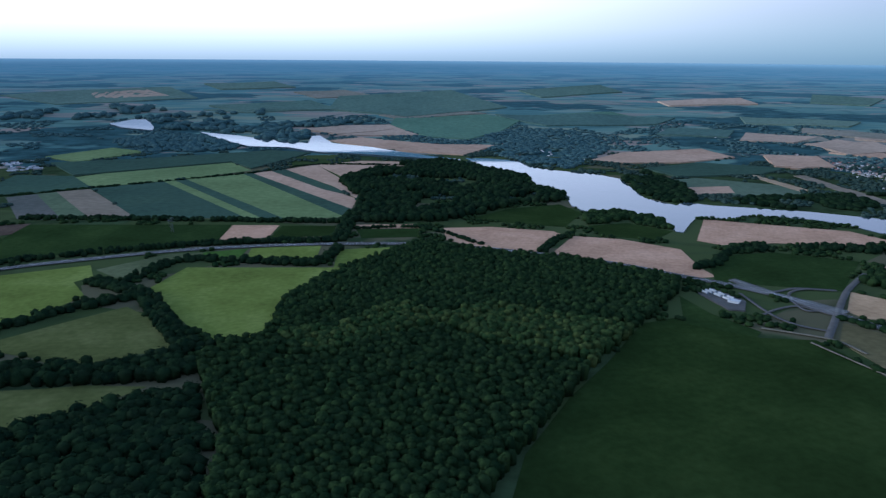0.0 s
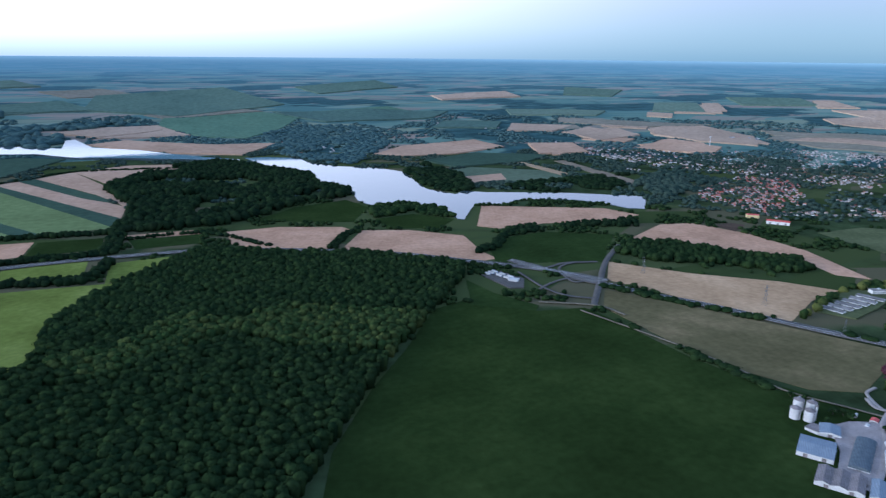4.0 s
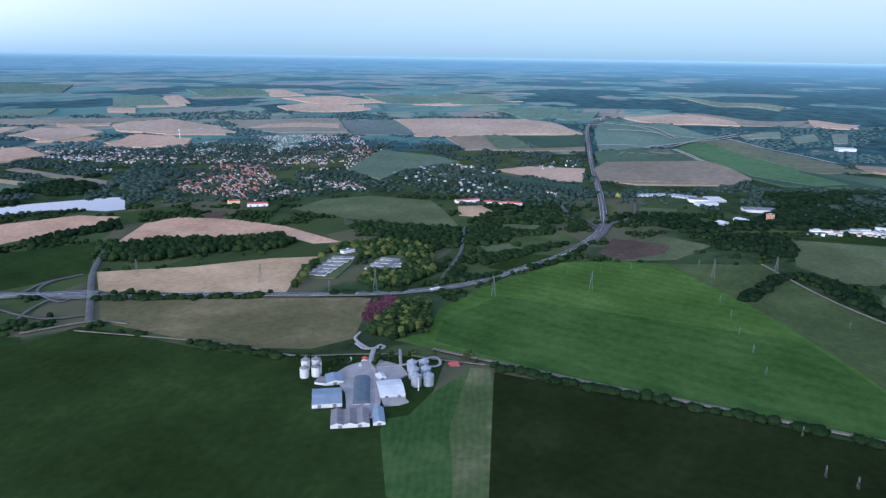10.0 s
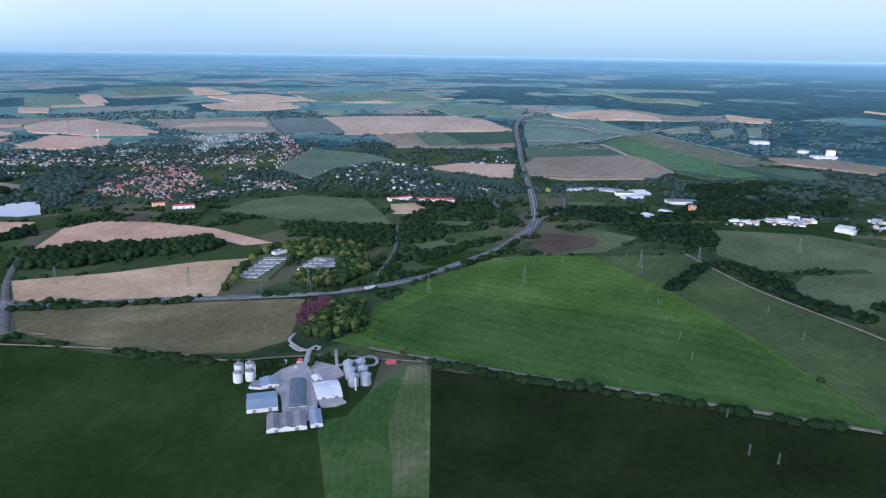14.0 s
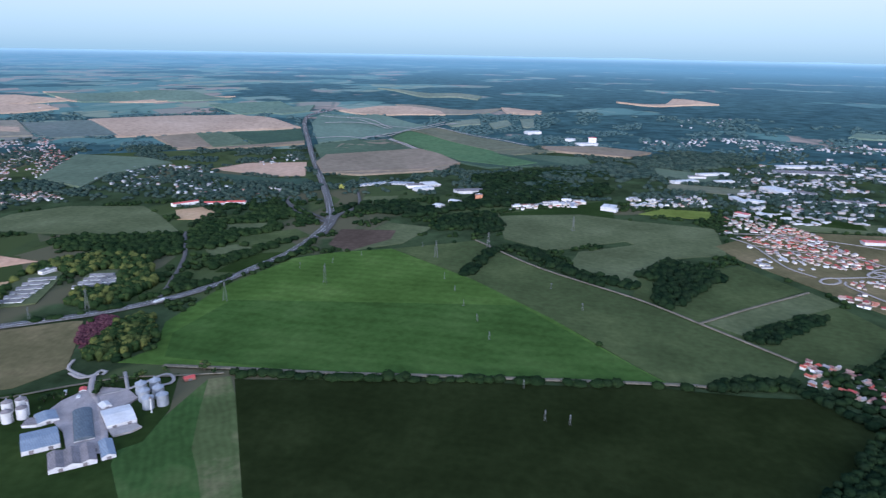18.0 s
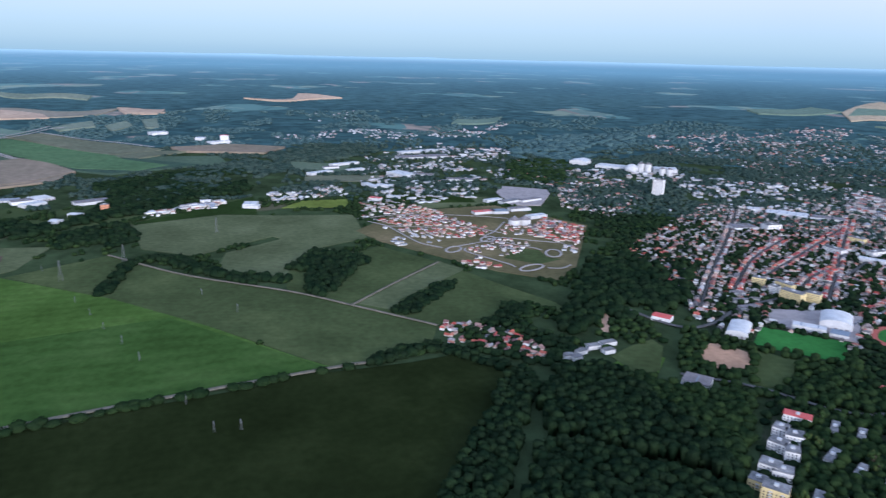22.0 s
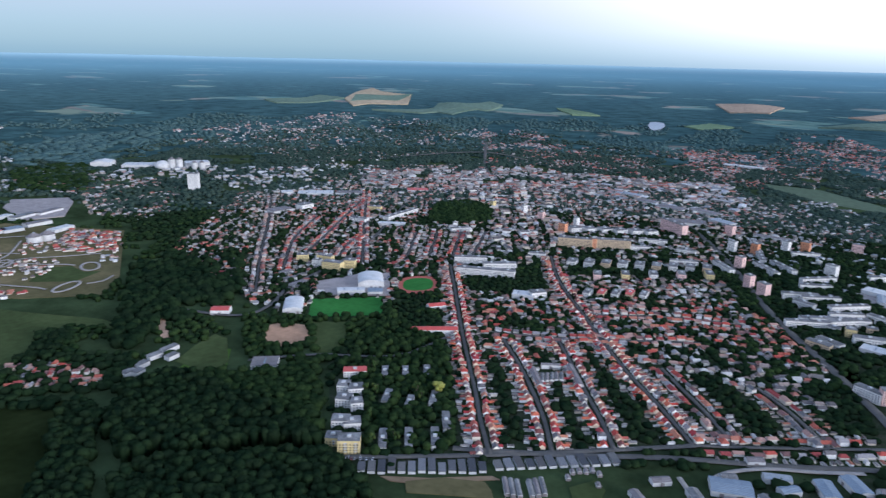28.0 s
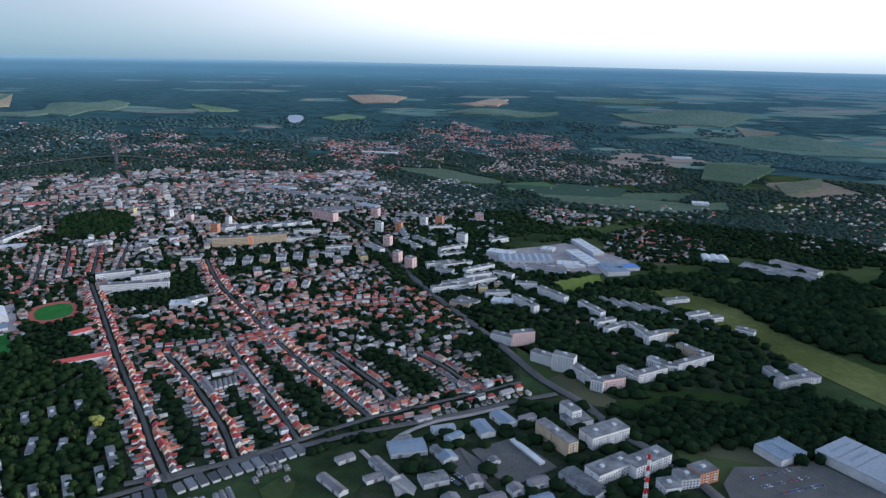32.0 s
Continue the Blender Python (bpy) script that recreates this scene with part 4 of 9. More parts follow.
road("road", "asphalt", [(1472, 470), (1549, 468), (1604, 444)], 8.4)
road("road", "asphalt", [(1316, 731), (1153, 646), (1014, 596), (938, 573)], 6.0)
road("road", "gravel", [(680, 538), (671, 517), (684, 504)], 4.8)
road("track", "track", [(870, -331), (985, -236), (1077, -156), (1216, 1), (1379, 130)], 4.8)
road("track", "track", [(984, -232), (1067, -325), (1164, -442)], 4.8)
road("track", "track", [(719, 442), (728, 345), (737, 228), (755, 84), (779, -160), (780, -208)], 6.0)
road("track", "track", [(505, 886), (566, 733), (595, 634), (607, 578), (651, 516), (682, 468), (693, 424), (713, 362)], 2.6)
road("farm_road", "concrete", [(680, 508), (648, 489), (624, 465), (590, 437), (558, 414), (530, 401)], 5.4)
road("farm_road", "gravel", [(636, 470), (655, 449), (676, 438), (698, 427), (690, 413), (677, 410), (666, 424)], 3.6)
road("farm_road", "gravel", [(713, 556), (691, 548), (678, 523), (676, 508), (693, 507), (691, 499), (681, 498)], 3.6)
road("farm_road", "gravel", [(694, 477), (655, 449)], 3.6)
road("road", "asphalt", [(1710, 649), (1635, 624), (1537, 532), (1487, 485), (1429, 462)], 6.0)
road("road", "asphalt", [(1806, 492), (1649, 451), (1537, 465), (1435, 452), (1356, 444)], 6.0)
road("farm_road", "gravel", [(2888, 753), (2941, 656), (3192, 597), (3327, 478)], 6.0)
road("farm_road", "gravel", [(2858, 637), (2542, 399), (2380, 267)], 6.0)
road("farm_road", "gravel", [(3324, 956), (3101, 695)], 4.8)
# the loops and lanes of the new estate
for x, y, turn, long, wide in ((1081, -593, -67, 29, 13), (1155, -680, -30, 27, 15), (1236, -501, -45, 24, 13), (1290, -600, -40, 24, 14)):
    c, s = math.cos(radians(turn)), math.sin(radians(turn))
    road("lane", "gravel", [(x + long * c * math.cos(a) - wide * s * math.sin(a), y + long * s * math.cos(a) + wide * c * math.sin(a)) for a in [radians(k * 30) for k in range(13)]], 4.6)
road("lane", "gravel", [(1092, -566), (1115, -562), (1165, -540), (1215, -520), (1237, -526)], 3.4)
road("lane", "gravel", [(1180, -668), (1201, -660), (1233, -637), (1271, -618), (1310, -600), (1345, -640), (1420, -700)], 3.4)
road("lane", "gravel", [(1510, -400), (1456, -429), (1373, -441), (1301, -453), (1253, -484)], 3.4)
road("lane", "gravel", [(1254, -512), (1273, -579), (1295, -628), (1249, -690), (1215, -740)], 3.4)
road("lane", "gravel", [(1456, -429), (1420, -520), (1400, -600), (1330, -650)], 3.0)
road("lane", "gravel", [(1070, -620), (1062, -645), (1075, -672)], 3.4)
road("lane", "gravel", [(1544, -383), (1554, -512), (1497, -656), (1451, -725)], 2.9)
road("street", "asphalt", [(398, -453), (304, -519), (216, -587), (110, -673)], 6.0)
road("lane", "gravel", [(84, -619), (72, -642), (42, -669), (6, -687), (-37, -712)], 4.8)
road("street", "asphalt", [(13, -616), (-7, -569), (-23, -543), (-32, -529)], 4.8)
road("lane", "gravel", [(110, -606), (76, -562), (52, -536)], 4.8)
road("road", "asphalt", [(353, -1676), (271, -1526), (179, -1324), (94, -1121), (13, -972), (-42, -864), (-81, -783), (-121, -730), (-149, -670), (-181, -629), (-208, -588), (-232, -524)], 10.5)
road("road", "asphalt", [(311, -531), (215, -581), (126, -635), (36, -679), (-38, -721), (-94, -748)], 7.2)
road("road", "asphalt", [(1451, -2684), (1175, -2175), (1004, -1945)], 10.8)
road("road", "asphalt", [(1765, -1776), (1627, -2044), (1324, -2451), (933, -2319)], 9.6)
road("road", "asphalt", [(877, -623), (761, -662), (756, -725), (796, -816), (849, -1065), (1034, -1487)], 6.0)
road("road", "asphalt", [(630, -561), (572, -623), (487, -678), (465, -767)], 4.8)

road("lane", "gravel", [(2790, 939), (2868, 834), (2835, 732)], 5.5)
road("lane", "gravel", [(3149, 1012), (3181, 803), (3214, 614)], 5.5)
road("lane", "gravel", [(2849, 646), (2688, 525), (2514, 378)], 5.5)
road("lane", "gravel", [(2852, 759), (3001, 660), (3251, 504), (3297, 421)], 5.5)
road("lane", "gravel", [(3212, 497), (2977, 232), (2829, 72)], 5.5)
road("lane", "gravel", [(3337, 1090), (3316, 865), (3136, 692)], 5.5)

# ---- houses ----
ROOFS = [(0.38, 0.055, 0.038), (0.46, 0.12, 0.06), (0.30, 0.035, 0.038), (0.18, 0.06, 0.05), (0.34, 0.085, 0.06), (0.13, 0.12, 0.12), (0.42, 0.18, 0.11), (0.26, 0.22, 0.21)]
shade("roof_tile", ROOFS, scale=0.6, detail=0.3, rough=0.8, per="object")
shade("roof_mixed", [(0.32, 0.12, 0.09), (0.23, 0.10, 0.08), (0.25, 0.20, 0.175), (0.15, 0.14, 0.135), (0.32, 0.295, 0.275), (0.44, 0.42, 0.40), (0.14, 0.11, 0.10), (0.37, 0.24, 0.19), (0.11, 0.10, 0.10)], scale=0.6, detail=0.3, rough=0.8, per="island", spec=0.05)
shade("roof_red", [(0.36, 0.075, 0.055), (0.36, 0.15, 0.10), (0.26, 0.06, 0.055), (0.34, 0.21, 0.17), (0.18, 0.10, 0.09), (0.34, 0.095, 0.065), (0.28, 0.26, 0.255), (0.14, 0.13, 0.13)], scale=0.6, detail=0.3, rough=0.8, per="island", spec=0.1)
shade("roof_shed", [(0.22, 0.20, 0.185), (0.38, 0.355, 0.33), (0.14, 0.12, 0.11), (0.28, 0.12, 0.08), (0.10, 0.09, 0.085), (0.15, 0.12, 0.105)], scale=0.4, detail=0.3, rough=0.85, per="island", spec=0.05)
shade("roof_pale", [(0.36, 0.36, 0.37), (0.24, 0.25, 0.27), (0.48, 0.47, 0.46), (0.17, 0.18, 0.19), (0.30, 0.28, 0.27), (0.26, 0.13, 0.10), (0.14, 0.14, 0.15)], scale=0.15, detail=0.25, rough=0.6, per="island")
shade("wall_plaster", [(0.80, 0.77, 0.70), (0.74, 0.67, 0.55), (0.84, 0.83, 0.80), (0.72, 0.58, 0.42), (0.82, 0.78, 0.66)], scale=0.5, detail=0.15, rough=0.9, per="object")
shade("wall_mixed", [(0.60, 0.57, 0.51), (0.52, 0.45, 0.37), (0.72, 0.71, 0.68), (0.45, 0.38, 0.30), (0.58, 0.54, 0.47)], scale=0.5, detail=0.15, rough=0.9, per="island")
# wall plaster dimmed and greyed in its colour, as haze would do
shade("wall_hazy", [(0.45, 0.44, 0.43), (0.36, 0.33, 0.30), (0.56, 0.56, 0.55), (0.31, 0.28, 0.25), (0.40, 0.38, 0.36)], scale=0.5, detail=0.15, rough=0.9, per="island")
shade("glass_dark", [(0.03, 0.035, 0.045), (0.05, 0.055, 0.065)], scale=0.5, detail=0.2, rough=0.15, spec=0.5)
shade("door_wood", [(0.14, 0.08, 0.05), (0.18, 0.10, 0.06)], scale=1.0, rough=0.7)
shade("brick_red", [(0.30, 0.11, 0.08), (0.36, 0.14, 0.10)], scale=1.0, rough=0.9)


def box_bm(x0, y0, z0, x1, y1, z1, bm=None):
    bm = bm or bmesh.new()
    v = [bm.verts.new((x, y, z)) for z in (z0, z1) for y in (y0, y1) for x in (x0, x1)]
    for f in ((0, 2, 3, 1), (4, 5, 7, 6), (0, 1, 5, 4), (1, 3, 7, 5), (3, 2, 6, 7), (2, 0, 4, 6)):
        bm.faces.new([v[i] for i in f])
    return bm


def gable_walls(w, d, h, rise):
    """House walls with pointed ends, the ridge along y."""
    bm = bmesh.new()
    for y in (-d / 2, d / 2):
        [bm.verts.new(p) for p in ((-w / 2, y, 0), (w / 2, y, 0), (w / 2, y, h), (0, y, h + rise), (-w / 2, y, h))]
    v = bm.verts[:]
    bm.faces.new(v[0:5])
    bm.faces.new(v[9:4:-1])
    for i in range(5):
        j = (i + 1) % 5
        if i != 2 and i != 3:
            bm.faces.new((v[i], v[i + 5], v[j + 5], v[j]))
    bm.faces.new((v[2], v[7], v[8], v[3]))
    bm.faces.new((v[3], v[8], v[9], v[4]))
    bmesh.ops.recalc_face_normals(bm, faces=bm.faces[:])
    return bm


def gable_roof(w, d, h, rise, over=0.5, thick=0.25):
    """Two sloping slabs that meet in a ridge."""
    bm = bmesh.new()
    k = rise / (w / 2)
    xs = ((-w / 2 - over, h - over * k), (0, h + rise), (w / 2 + over, h - over * k))
    rows = []
    for y in (-d / 2 - over, d / 2 + over):
        rows.append([bm.verts.new((x, y, z + 0.06)) for x, z in xs] + [bm.verts.new((x, y, z + 0.06 + thick)) for x, z in xs])
    a, b = rows
    for i in (0, 1):
        bm.faces.new((a[3 + i], a[4 + i], b[4 + i], b[3 + i]))
        bm.faces.new((a[i], b[i], b[i + 1], a[i + 1]))
        bm.faces.new((a[i], a[i + 1], a[4 + i], a[3 + i]))
        bm.faces.new((b[i + 1], b[i], b[3 + i], b[4 + i]))
    bm.faces.new((a[0], a[3], b[3], b[0]))
    bm.faces.new((a[5], a[2], b[2], b[5]))
    bmesh.ops.recalc_face_normals(bm, faces=bm.faces[:])
    return bm


def hip_roof(w, d, h, rise, over=0.5):
    bm = bmesh.new()
    lo = [bm.verts.new(p) for p in ((-w / 2 - over, -d / 2 - over, h), (w / 2 + over, -d / 2 - over, h), (w / 2 + over, d / 2 + over, h), (-w / 2 - over, d / 2 + over, h))]
    k = max(0.4, d / 2 - w / 2)
    hi = [bm.verts.new((0, -k, h + rise)), bm.verts.new((0, k, h + rise))]
    bm.faces.new((lo[0], lo[1], hi[0]))
    bm.faces.new((lo[1], lo[2], hi[1], hi[0]))
    bm.faces.new((lo[2], lo[3], hi[1]))
    bm.faces.new((lo[3], lo[0], hi[0], hi[1]))
    bm.faces.new(lo[::-1])
    return bm


def house(w, d, h, rise, kind, wing, label):
    """A street-side house: front wing with its ridge along the street, a lower rear wing, chimney, windows and a door."""
    root = tagged(new("house"), label, "house", "houses along the town streets")
    wall = part("wall", gable_walls(w, d, h, rise if kind == "gable" else 0.1), "wall_plaster", root)
    roof = part("roof", gable_roof(w, d, h, rise, 0.35) if kind == "gable" else hip_roof(w, d, h, rise, 0.35), "roof_tile", root, "tiled pitched roof")
    part("chimney", box_bm(w * 0.16, d * 0.1, h + rise * 0.4, w * 0.16 + 0.6, d * 0.1 + 0.6, h + rise + 0.7), "brick_red", roof)
    if wing:
        turn = Matrix.Translation((w / 2 + wing / 2 - 0.2, d / 2 - 2.3, 0)) @ Matrix.Rotation(radians(90), 4, "Z")
        for nm, bm, skin in (("rear_wall", gable_walls(4.0, wing, h - 0.5, 1.4), "wall_plaster"), ("rear_roof", gable_roof(4.0, wing, h - 0.5, 1.4, 0.3), "roof_tile")):
            bmesh.ops.transform(bm, matrix=turn, verts=bm.verts[:])
            part(nm, bm, skin, root)
    win = bm_mesh("window", box_bm(-0.6, -0.04, 0, 0.6, 0.04, 1.3), "glass_dark")
    for x, y, turn in ((-w / 2 - 0.02, -d * 0.25, 90), (-w / 2 - 0.02, d * 0.2, 90), (-w * 0.15, -d / 2 - 0.02, 0), (w / 2 + 0.02, -d * 0.2, 90)):
        part("window", win, None, wall).matrix_basis = pose(x, y, 1.0, 0, 0, turn)
    part("door", box_bm(w * 0.2, -d / 2 - 0.08, 0, w * 0.2 + 1.0, -d / 2 + 0.05, 2.1), "door_wood", wall)
    return root


PROTOS = [house(7.0, 8.0, 3.2, 3.0, "gable", 6, "plastered street house with gabled tiled roof and rear wing"),
          house(6.5, 7.4, 3.2, 2.8, "gable", 4, "small plastered house with tiled gabled roof"),
          house(8.0, 8.0, 5.0, 2.5, "hip", 0, "two-storey plastered house with tiled hipped roof"),
          house(7.2, 7.8, 4.2, 3.0, "gable", 8, "plastered gabled house with a long rear wing")]
USED = []


def add_house(x, y, turn):
    """Copies a house to its place; the first ones are the prototypes themselves."""
    k = len(USED) % 4 if len(USED) < 4 else int(rng.choice(4, p=(0.35, 0.25, 0.2, 0.2)))
    m = pose(x, y, land(x, y) + 0.2, 0, 0, turn)
    if len(USED) < 4:
        PROTOS[k].matrix_basis = m
    else:
        copy_thing(PROTOS[k], m)
    USED.append((x, y))


def house_rows(name, spots, roof, label, sizes=(6.8, 9.5, 3.3, 2.6)):
    """Many far houses joined: walls and pitched roofs, each with its own colours."""
    if not len(spots):
        return
    n = len(spots)
    s = np.array(spots, float)
    w = sizes[0] * rng.uniform(0.8, 1.25, n)
    d = sizes[1] * rng.uniform(0.75, 1.3, n)
    h = sizes[2] * rng.choice([0.85, 1.0, 1.6], n)
    rise = sizes[3] * rng.uniform(0.7, 1.1, n)
    a = np.radians(s[:, 2])
    z = land_np(s[:, :2])
    tv, tq, tm = [], [], []

    def add(px, py, pz, faces, mat):
        X = px * np.cos(a)[:, None] - py * np.sin(a)[:, None] + s[:, 0:1]
        Y = px * np.sin(a)[:, None] + py * np.cos(a)[:, None] + s[:, 1:2]
        base = sum(len(v) for v in tv)
        k = px.shape[1]
        tv.append(np.stack([X, Y, pz + z[:, None]], 2).reshape(-1, 3))
        q = np.array(faces)
        tq.append((q[None] + (np.arange(n) * k)[:, None, None]).reshape(-1, 4) + base)
        tm.append(np.full(n * len(q), mat))
    W, D, H, R = w[:, None] / 2, d[:, None] / 2, h[:, None], rise[:, None]
    one = np.ones((n, 1))
    add(np.hstack([-W, W, W, -W] * 2), np.hstack([-D, -D, D, D] * 2), np.hstack([0 * one] * 4 + [H] * 4),
        [(0, 1, 5, 4), (1, 2, 6, 5), (2, 3, 7, 6), (3, 0, 4, 7)], 0)
    E, G = W + 0.5, D + 0.5
    hip = np.where(rng.random((n, 1)) < 0.35, np.minimum(D - 0.3, W), -0.01 * one)
    add(np.hstack([-E, E, E, -E, 0 * W, 0 * W]), np.hstack([-G, -G, G, G, -G + hip, G - hip]), np.hstack([H - 0.25] * 4 + [H + R] * 2),
        [(0, 1, 4, 4), (1, 2, 5, 4), (2, 3, 5, 5), (3, 0, 4, 5)], 1)
    V, Q, M = np.concatenate(tv), np.concatenate(tq), np.concatenate(tm)
    me = bpy.data.meshes.new(name)
    faces = [tuple(dict.fromkeys(q)) for q in Q.tolist()]
    me.from_pydata(V.tolist(), [], faces)
    # houses past 2000 m get the walls with haze in their colour
    me.materials.append(MATS["wall_hazy" if np.hypot(*s[:, :2].mean(0)) > 2000 else "wall_mixed"])
    me.materials.append(MATS[roof])
    me.polygons.foreach_set("material_index", M.astype(np.int32))
    return tagged(new(name, me), label, "houses", kind="stuff")


def street(pts, step, setback, single, roof="roof_red", width=6.5):
    """A street with houses end-on along both sides; single ones while the count lasts."""
    road("street", "asphalt", pts, width)
    line = smooth_line(pts, 4.0)
    run = np.concatenate([[0], np.cumsum(np.linalg.norm(np.diff(line, axis=0), axis=1))])
    far = []
    for side in (-1, 1):
        at = rng.uniform(3, 9)
        while at < run[-1] - 4:
            i = min(int(np.searchsorted(run, at)), len(line) - 2)
            d = line[i + 1] - line[i]
            d /= np.linalg.norm(d) + 1e-9
            c = line[i] + side * np.array([d[1], -d[0]]) * (setback + rng.uniform(-1, 1.5))
            turn = math.degrees(math.atan2(d[1], d[0])) + (90 if side < 0 else -90) + rng.uniform(-3, 3)
            SPOTS.append((c[0], c[1]))
            if single and len(USED) < 300:
                add_house(c[0], c[1], turn)
            else:
                far.append((c[0], c[1], turn))
            at += step * rng.uniform(0.9, 1.25)
    house_rows("house_row", far, roof, "row of plastered houses with red tiled roofs")
    sheds = []
    for side in (-1, 1):
        for at in np.arange(4, run[-1] - 4, 9.0):
            if rng.random() < 0.75:
                i = min(int(np.searchsorted(run, at)), len(line) - 2)
                d = (line[i + 1] - line[i]) / (np.linalg.norm(line[i + 1] - line[i]) + 1e-9)
                c = line[i] + side * np.array([d[1], -d[0]]) * (setback + rng.uniform(9, 15))
                sheds.append((c[0], c[1], math.degrees(math.atan2(d[1], d[0])) + rng.uniform(-5, 5)))
                SPOTS.append((c[0], c[1]))
    house_rows("garden_sheds", sheds, "roof_shed", "small pale sheds and annexes behind the houses", (3.2, 6.5, 2.3, 0.8))


def district(pts, turn, along, across, roof, label, fill=0.85, sizes=(6.8, 9.5, 3.3, 2.6), jitter=5.0):
    """Houses in rows over an outline; turn is the way of the rows."""
    q = np.array(pts, float)
    away = float(np.hypot(*q.mean(0)))
    small = 0.85 if away < 1000 else 0.82 if away < 1900 else 0.74
    sizes = (sizes[0], min(sizes[1], 1.35 * sizes[0]), *sizes[2:]) if sizes[0] < 10 else sizes
    along, across, sizes = along * (small + 0.08), across * (small + 0.08), tuple(v * small for v in sizes)
    fill *= 1.0 if away < 1900 else 0.66
    c, s = math.cos(radians(turn)), math.sin(radians(turn))
    rot = np.array([[c, s], [-s, c]])
    u = q @ rot.T
    lo, hi = u.min(0), u.max(0)
    spots = []
    row = 0
    y = lo[1]
    while y < hi[1]:
        x = lo[0] + rng.uniform(0, along)
        while x < hi[0]:
            if rng.random() < fill:
                spots.append((x + rng.uniform(-jitter, jitter), y + rng.uniform(-jitter, jitter)))
            x += along * rng.uniform(0.85, 1.2)
        y += across * (0.75 if row % 2 else 1.3)
        row += 1
    p = np.array(spots) @ rot
    p = p[inside(p, pts)]
    for green in GREENS:
        p = p[~inside(p, green)]
    if SPOTS:
        p = clear_of(p, 8.0, SPOTS + ROADS)
    if len(p):
        p = ragged(p, 110.0, -0.16) if away > 1900 else ragged(p, 60.0, -0.5)
    SPOTS.extend(map(tuple, p))
    house_rows("far_houses", [(x, y, turn + 90 * (rng.random() < 0.6) + rng.normal(0, 9)) for x, y in p], roof, label, sizes)


# ---- blocks of flats and halls ----
for nm, c in {"panel_white": (0.66, 0.64, 0.60), "panel_pink": (0.66, 0.45, 0.40), "panel_tan": (0.48, 0.37, 0.24), "panel_grey": (0.46, 0.46, 0.45),
              "panel_orange": (0.55, 0.25, 0.13), "panel_yellow": (0.62, 0.50, 0.24)}.items():
    shade(nm, [near(c, 0.85), c, near(c, 1.08)], scale=0.12, detail=0.12, rough=0.85)
shade("roof_felt", [(0.10, 0.098, 0.098), (0.17, 0.165, 0.16), (0.27, 0.26, 0.25)], scale=0.05, detail=0.3, rough=0.9, spec=0.0)
shade("garage_roof", [(0.05, 0.052, 0.058), (0.09, 0.09, 0.095), (0.15, 0.15, 0.155), (0.075, 0.07, 0.068), (0.12, 0.115, 0.11)], scale=0.2, detail=0.35, rough=0.9, per="object")
shade("sheet_white", [(0.44, 0.43, 0.41), (0.58, 0.57, 0.55)], scale=0.1, detail=0.15, rough=0.8, spec=0.1)
shade("sheet_blue", [(0.17, 0.205, 0.245), (0.23, 0.265, 0.30)], scale=0.1, detail=0.18, rough=0.8, stripes=0.12, stripe_turn=40.0, stripe_step=2.2, spec=0.05)
shade("sheet_grey", [(0.15, 0.135, 0.13), (0.23, 0.205, 0.20)], scale=0.07, detail=0.3, rough=0.9, stripes=0.14, stripe_turn=40.0, stripe_step=2.0, spec=0.0)
shade("sheet_steel", [(0.22, 0.24, 0.26), (0.30, 0.32, 0.34)], scale=0.3, detail=0.18, rough=0.65, metal=0.25)
shade("hangar_roof", [(0.07, 0.09, 0.105), (0.11, 0.13, 0.145)], scale=0.2, detail=0.2, rough=0.7, stripes=0.1, stripe_turn=40.0, stripe_step=2.5, spec=0.1)
shade("sheet_cobalt", [(0.05, 0.14, 0.36), (0.08, 0.20, 0.45)], scale=0.2, detail=0.2, rough=0.6)
shade("roof_red_sheet", [(0.42, 0.06, 0.05), (0.50, 0.09, 0.07)], scale=0.2, detail=0.15, rough=0.6)


def placed(name, a, b, depth):
    """An Empty on the middle of a building's plan whose front runs from a to b, and the length of that front."""
    a, b = Vector((*a, 0)), Vector((*b, 0))
    d = (b - a).normalized()
    back = Vector((-d.y, d.x, 0))
    if back.dot(a) < 0:
        back = -back
    mid = (a + b) / 2 + back * depth / 2
    root = new(name)
    root.matrix_basis = pose(mid.x, mid.y, land(mid.x, mid.y) + 0.2, 0, 0, math.degrees(math.atan2(d.y, d.x)))
    for i in range(int((b - a).length / 10) + 1):
        for k in range(int(depth / 12) + 1):
            q = a + d * 10 * i + back * min(depth, 4 + 12 * k)
            SPOTS.append((q.x, q.y))
    return root, (b - a).length


PANEL_WORDS = {"panel_white": "pale white", "panel_pink": "faded pink", "panel_tan": "tan", "panel_grey": "grey", "panel_orange": "orange", "panel_yellow": "yellow"}


PANE = bm_mesh("window", box_bm(-0.75, -0.05, 0, 0.75, 0.03, 1.35), "glass_dark")
BALCONY = bm_mesh("balcony", box_bm(-1.5, -1.0, -0.1, 1.5, 0, 0.9), "panel_grey")


def pane_places(L, D, H, step=3.4, storey=2.9):
    """Where the windows of a block sit: x, y, z and turn."""
    n = int(L / step)
    for j in range(int((H - 0.6) / storey)):
        for i in range(n):
            for y, turn in ((-D / 2, 0), (D / 2, 180)):
                yield (i - (n - 1) / 2) * step, y, 0.9 + j * storey, turn
        for x, turn in ((-L / 2, 270), (L / 2, 90)):
            yield x, 0, 0.9 + j * storey, turn


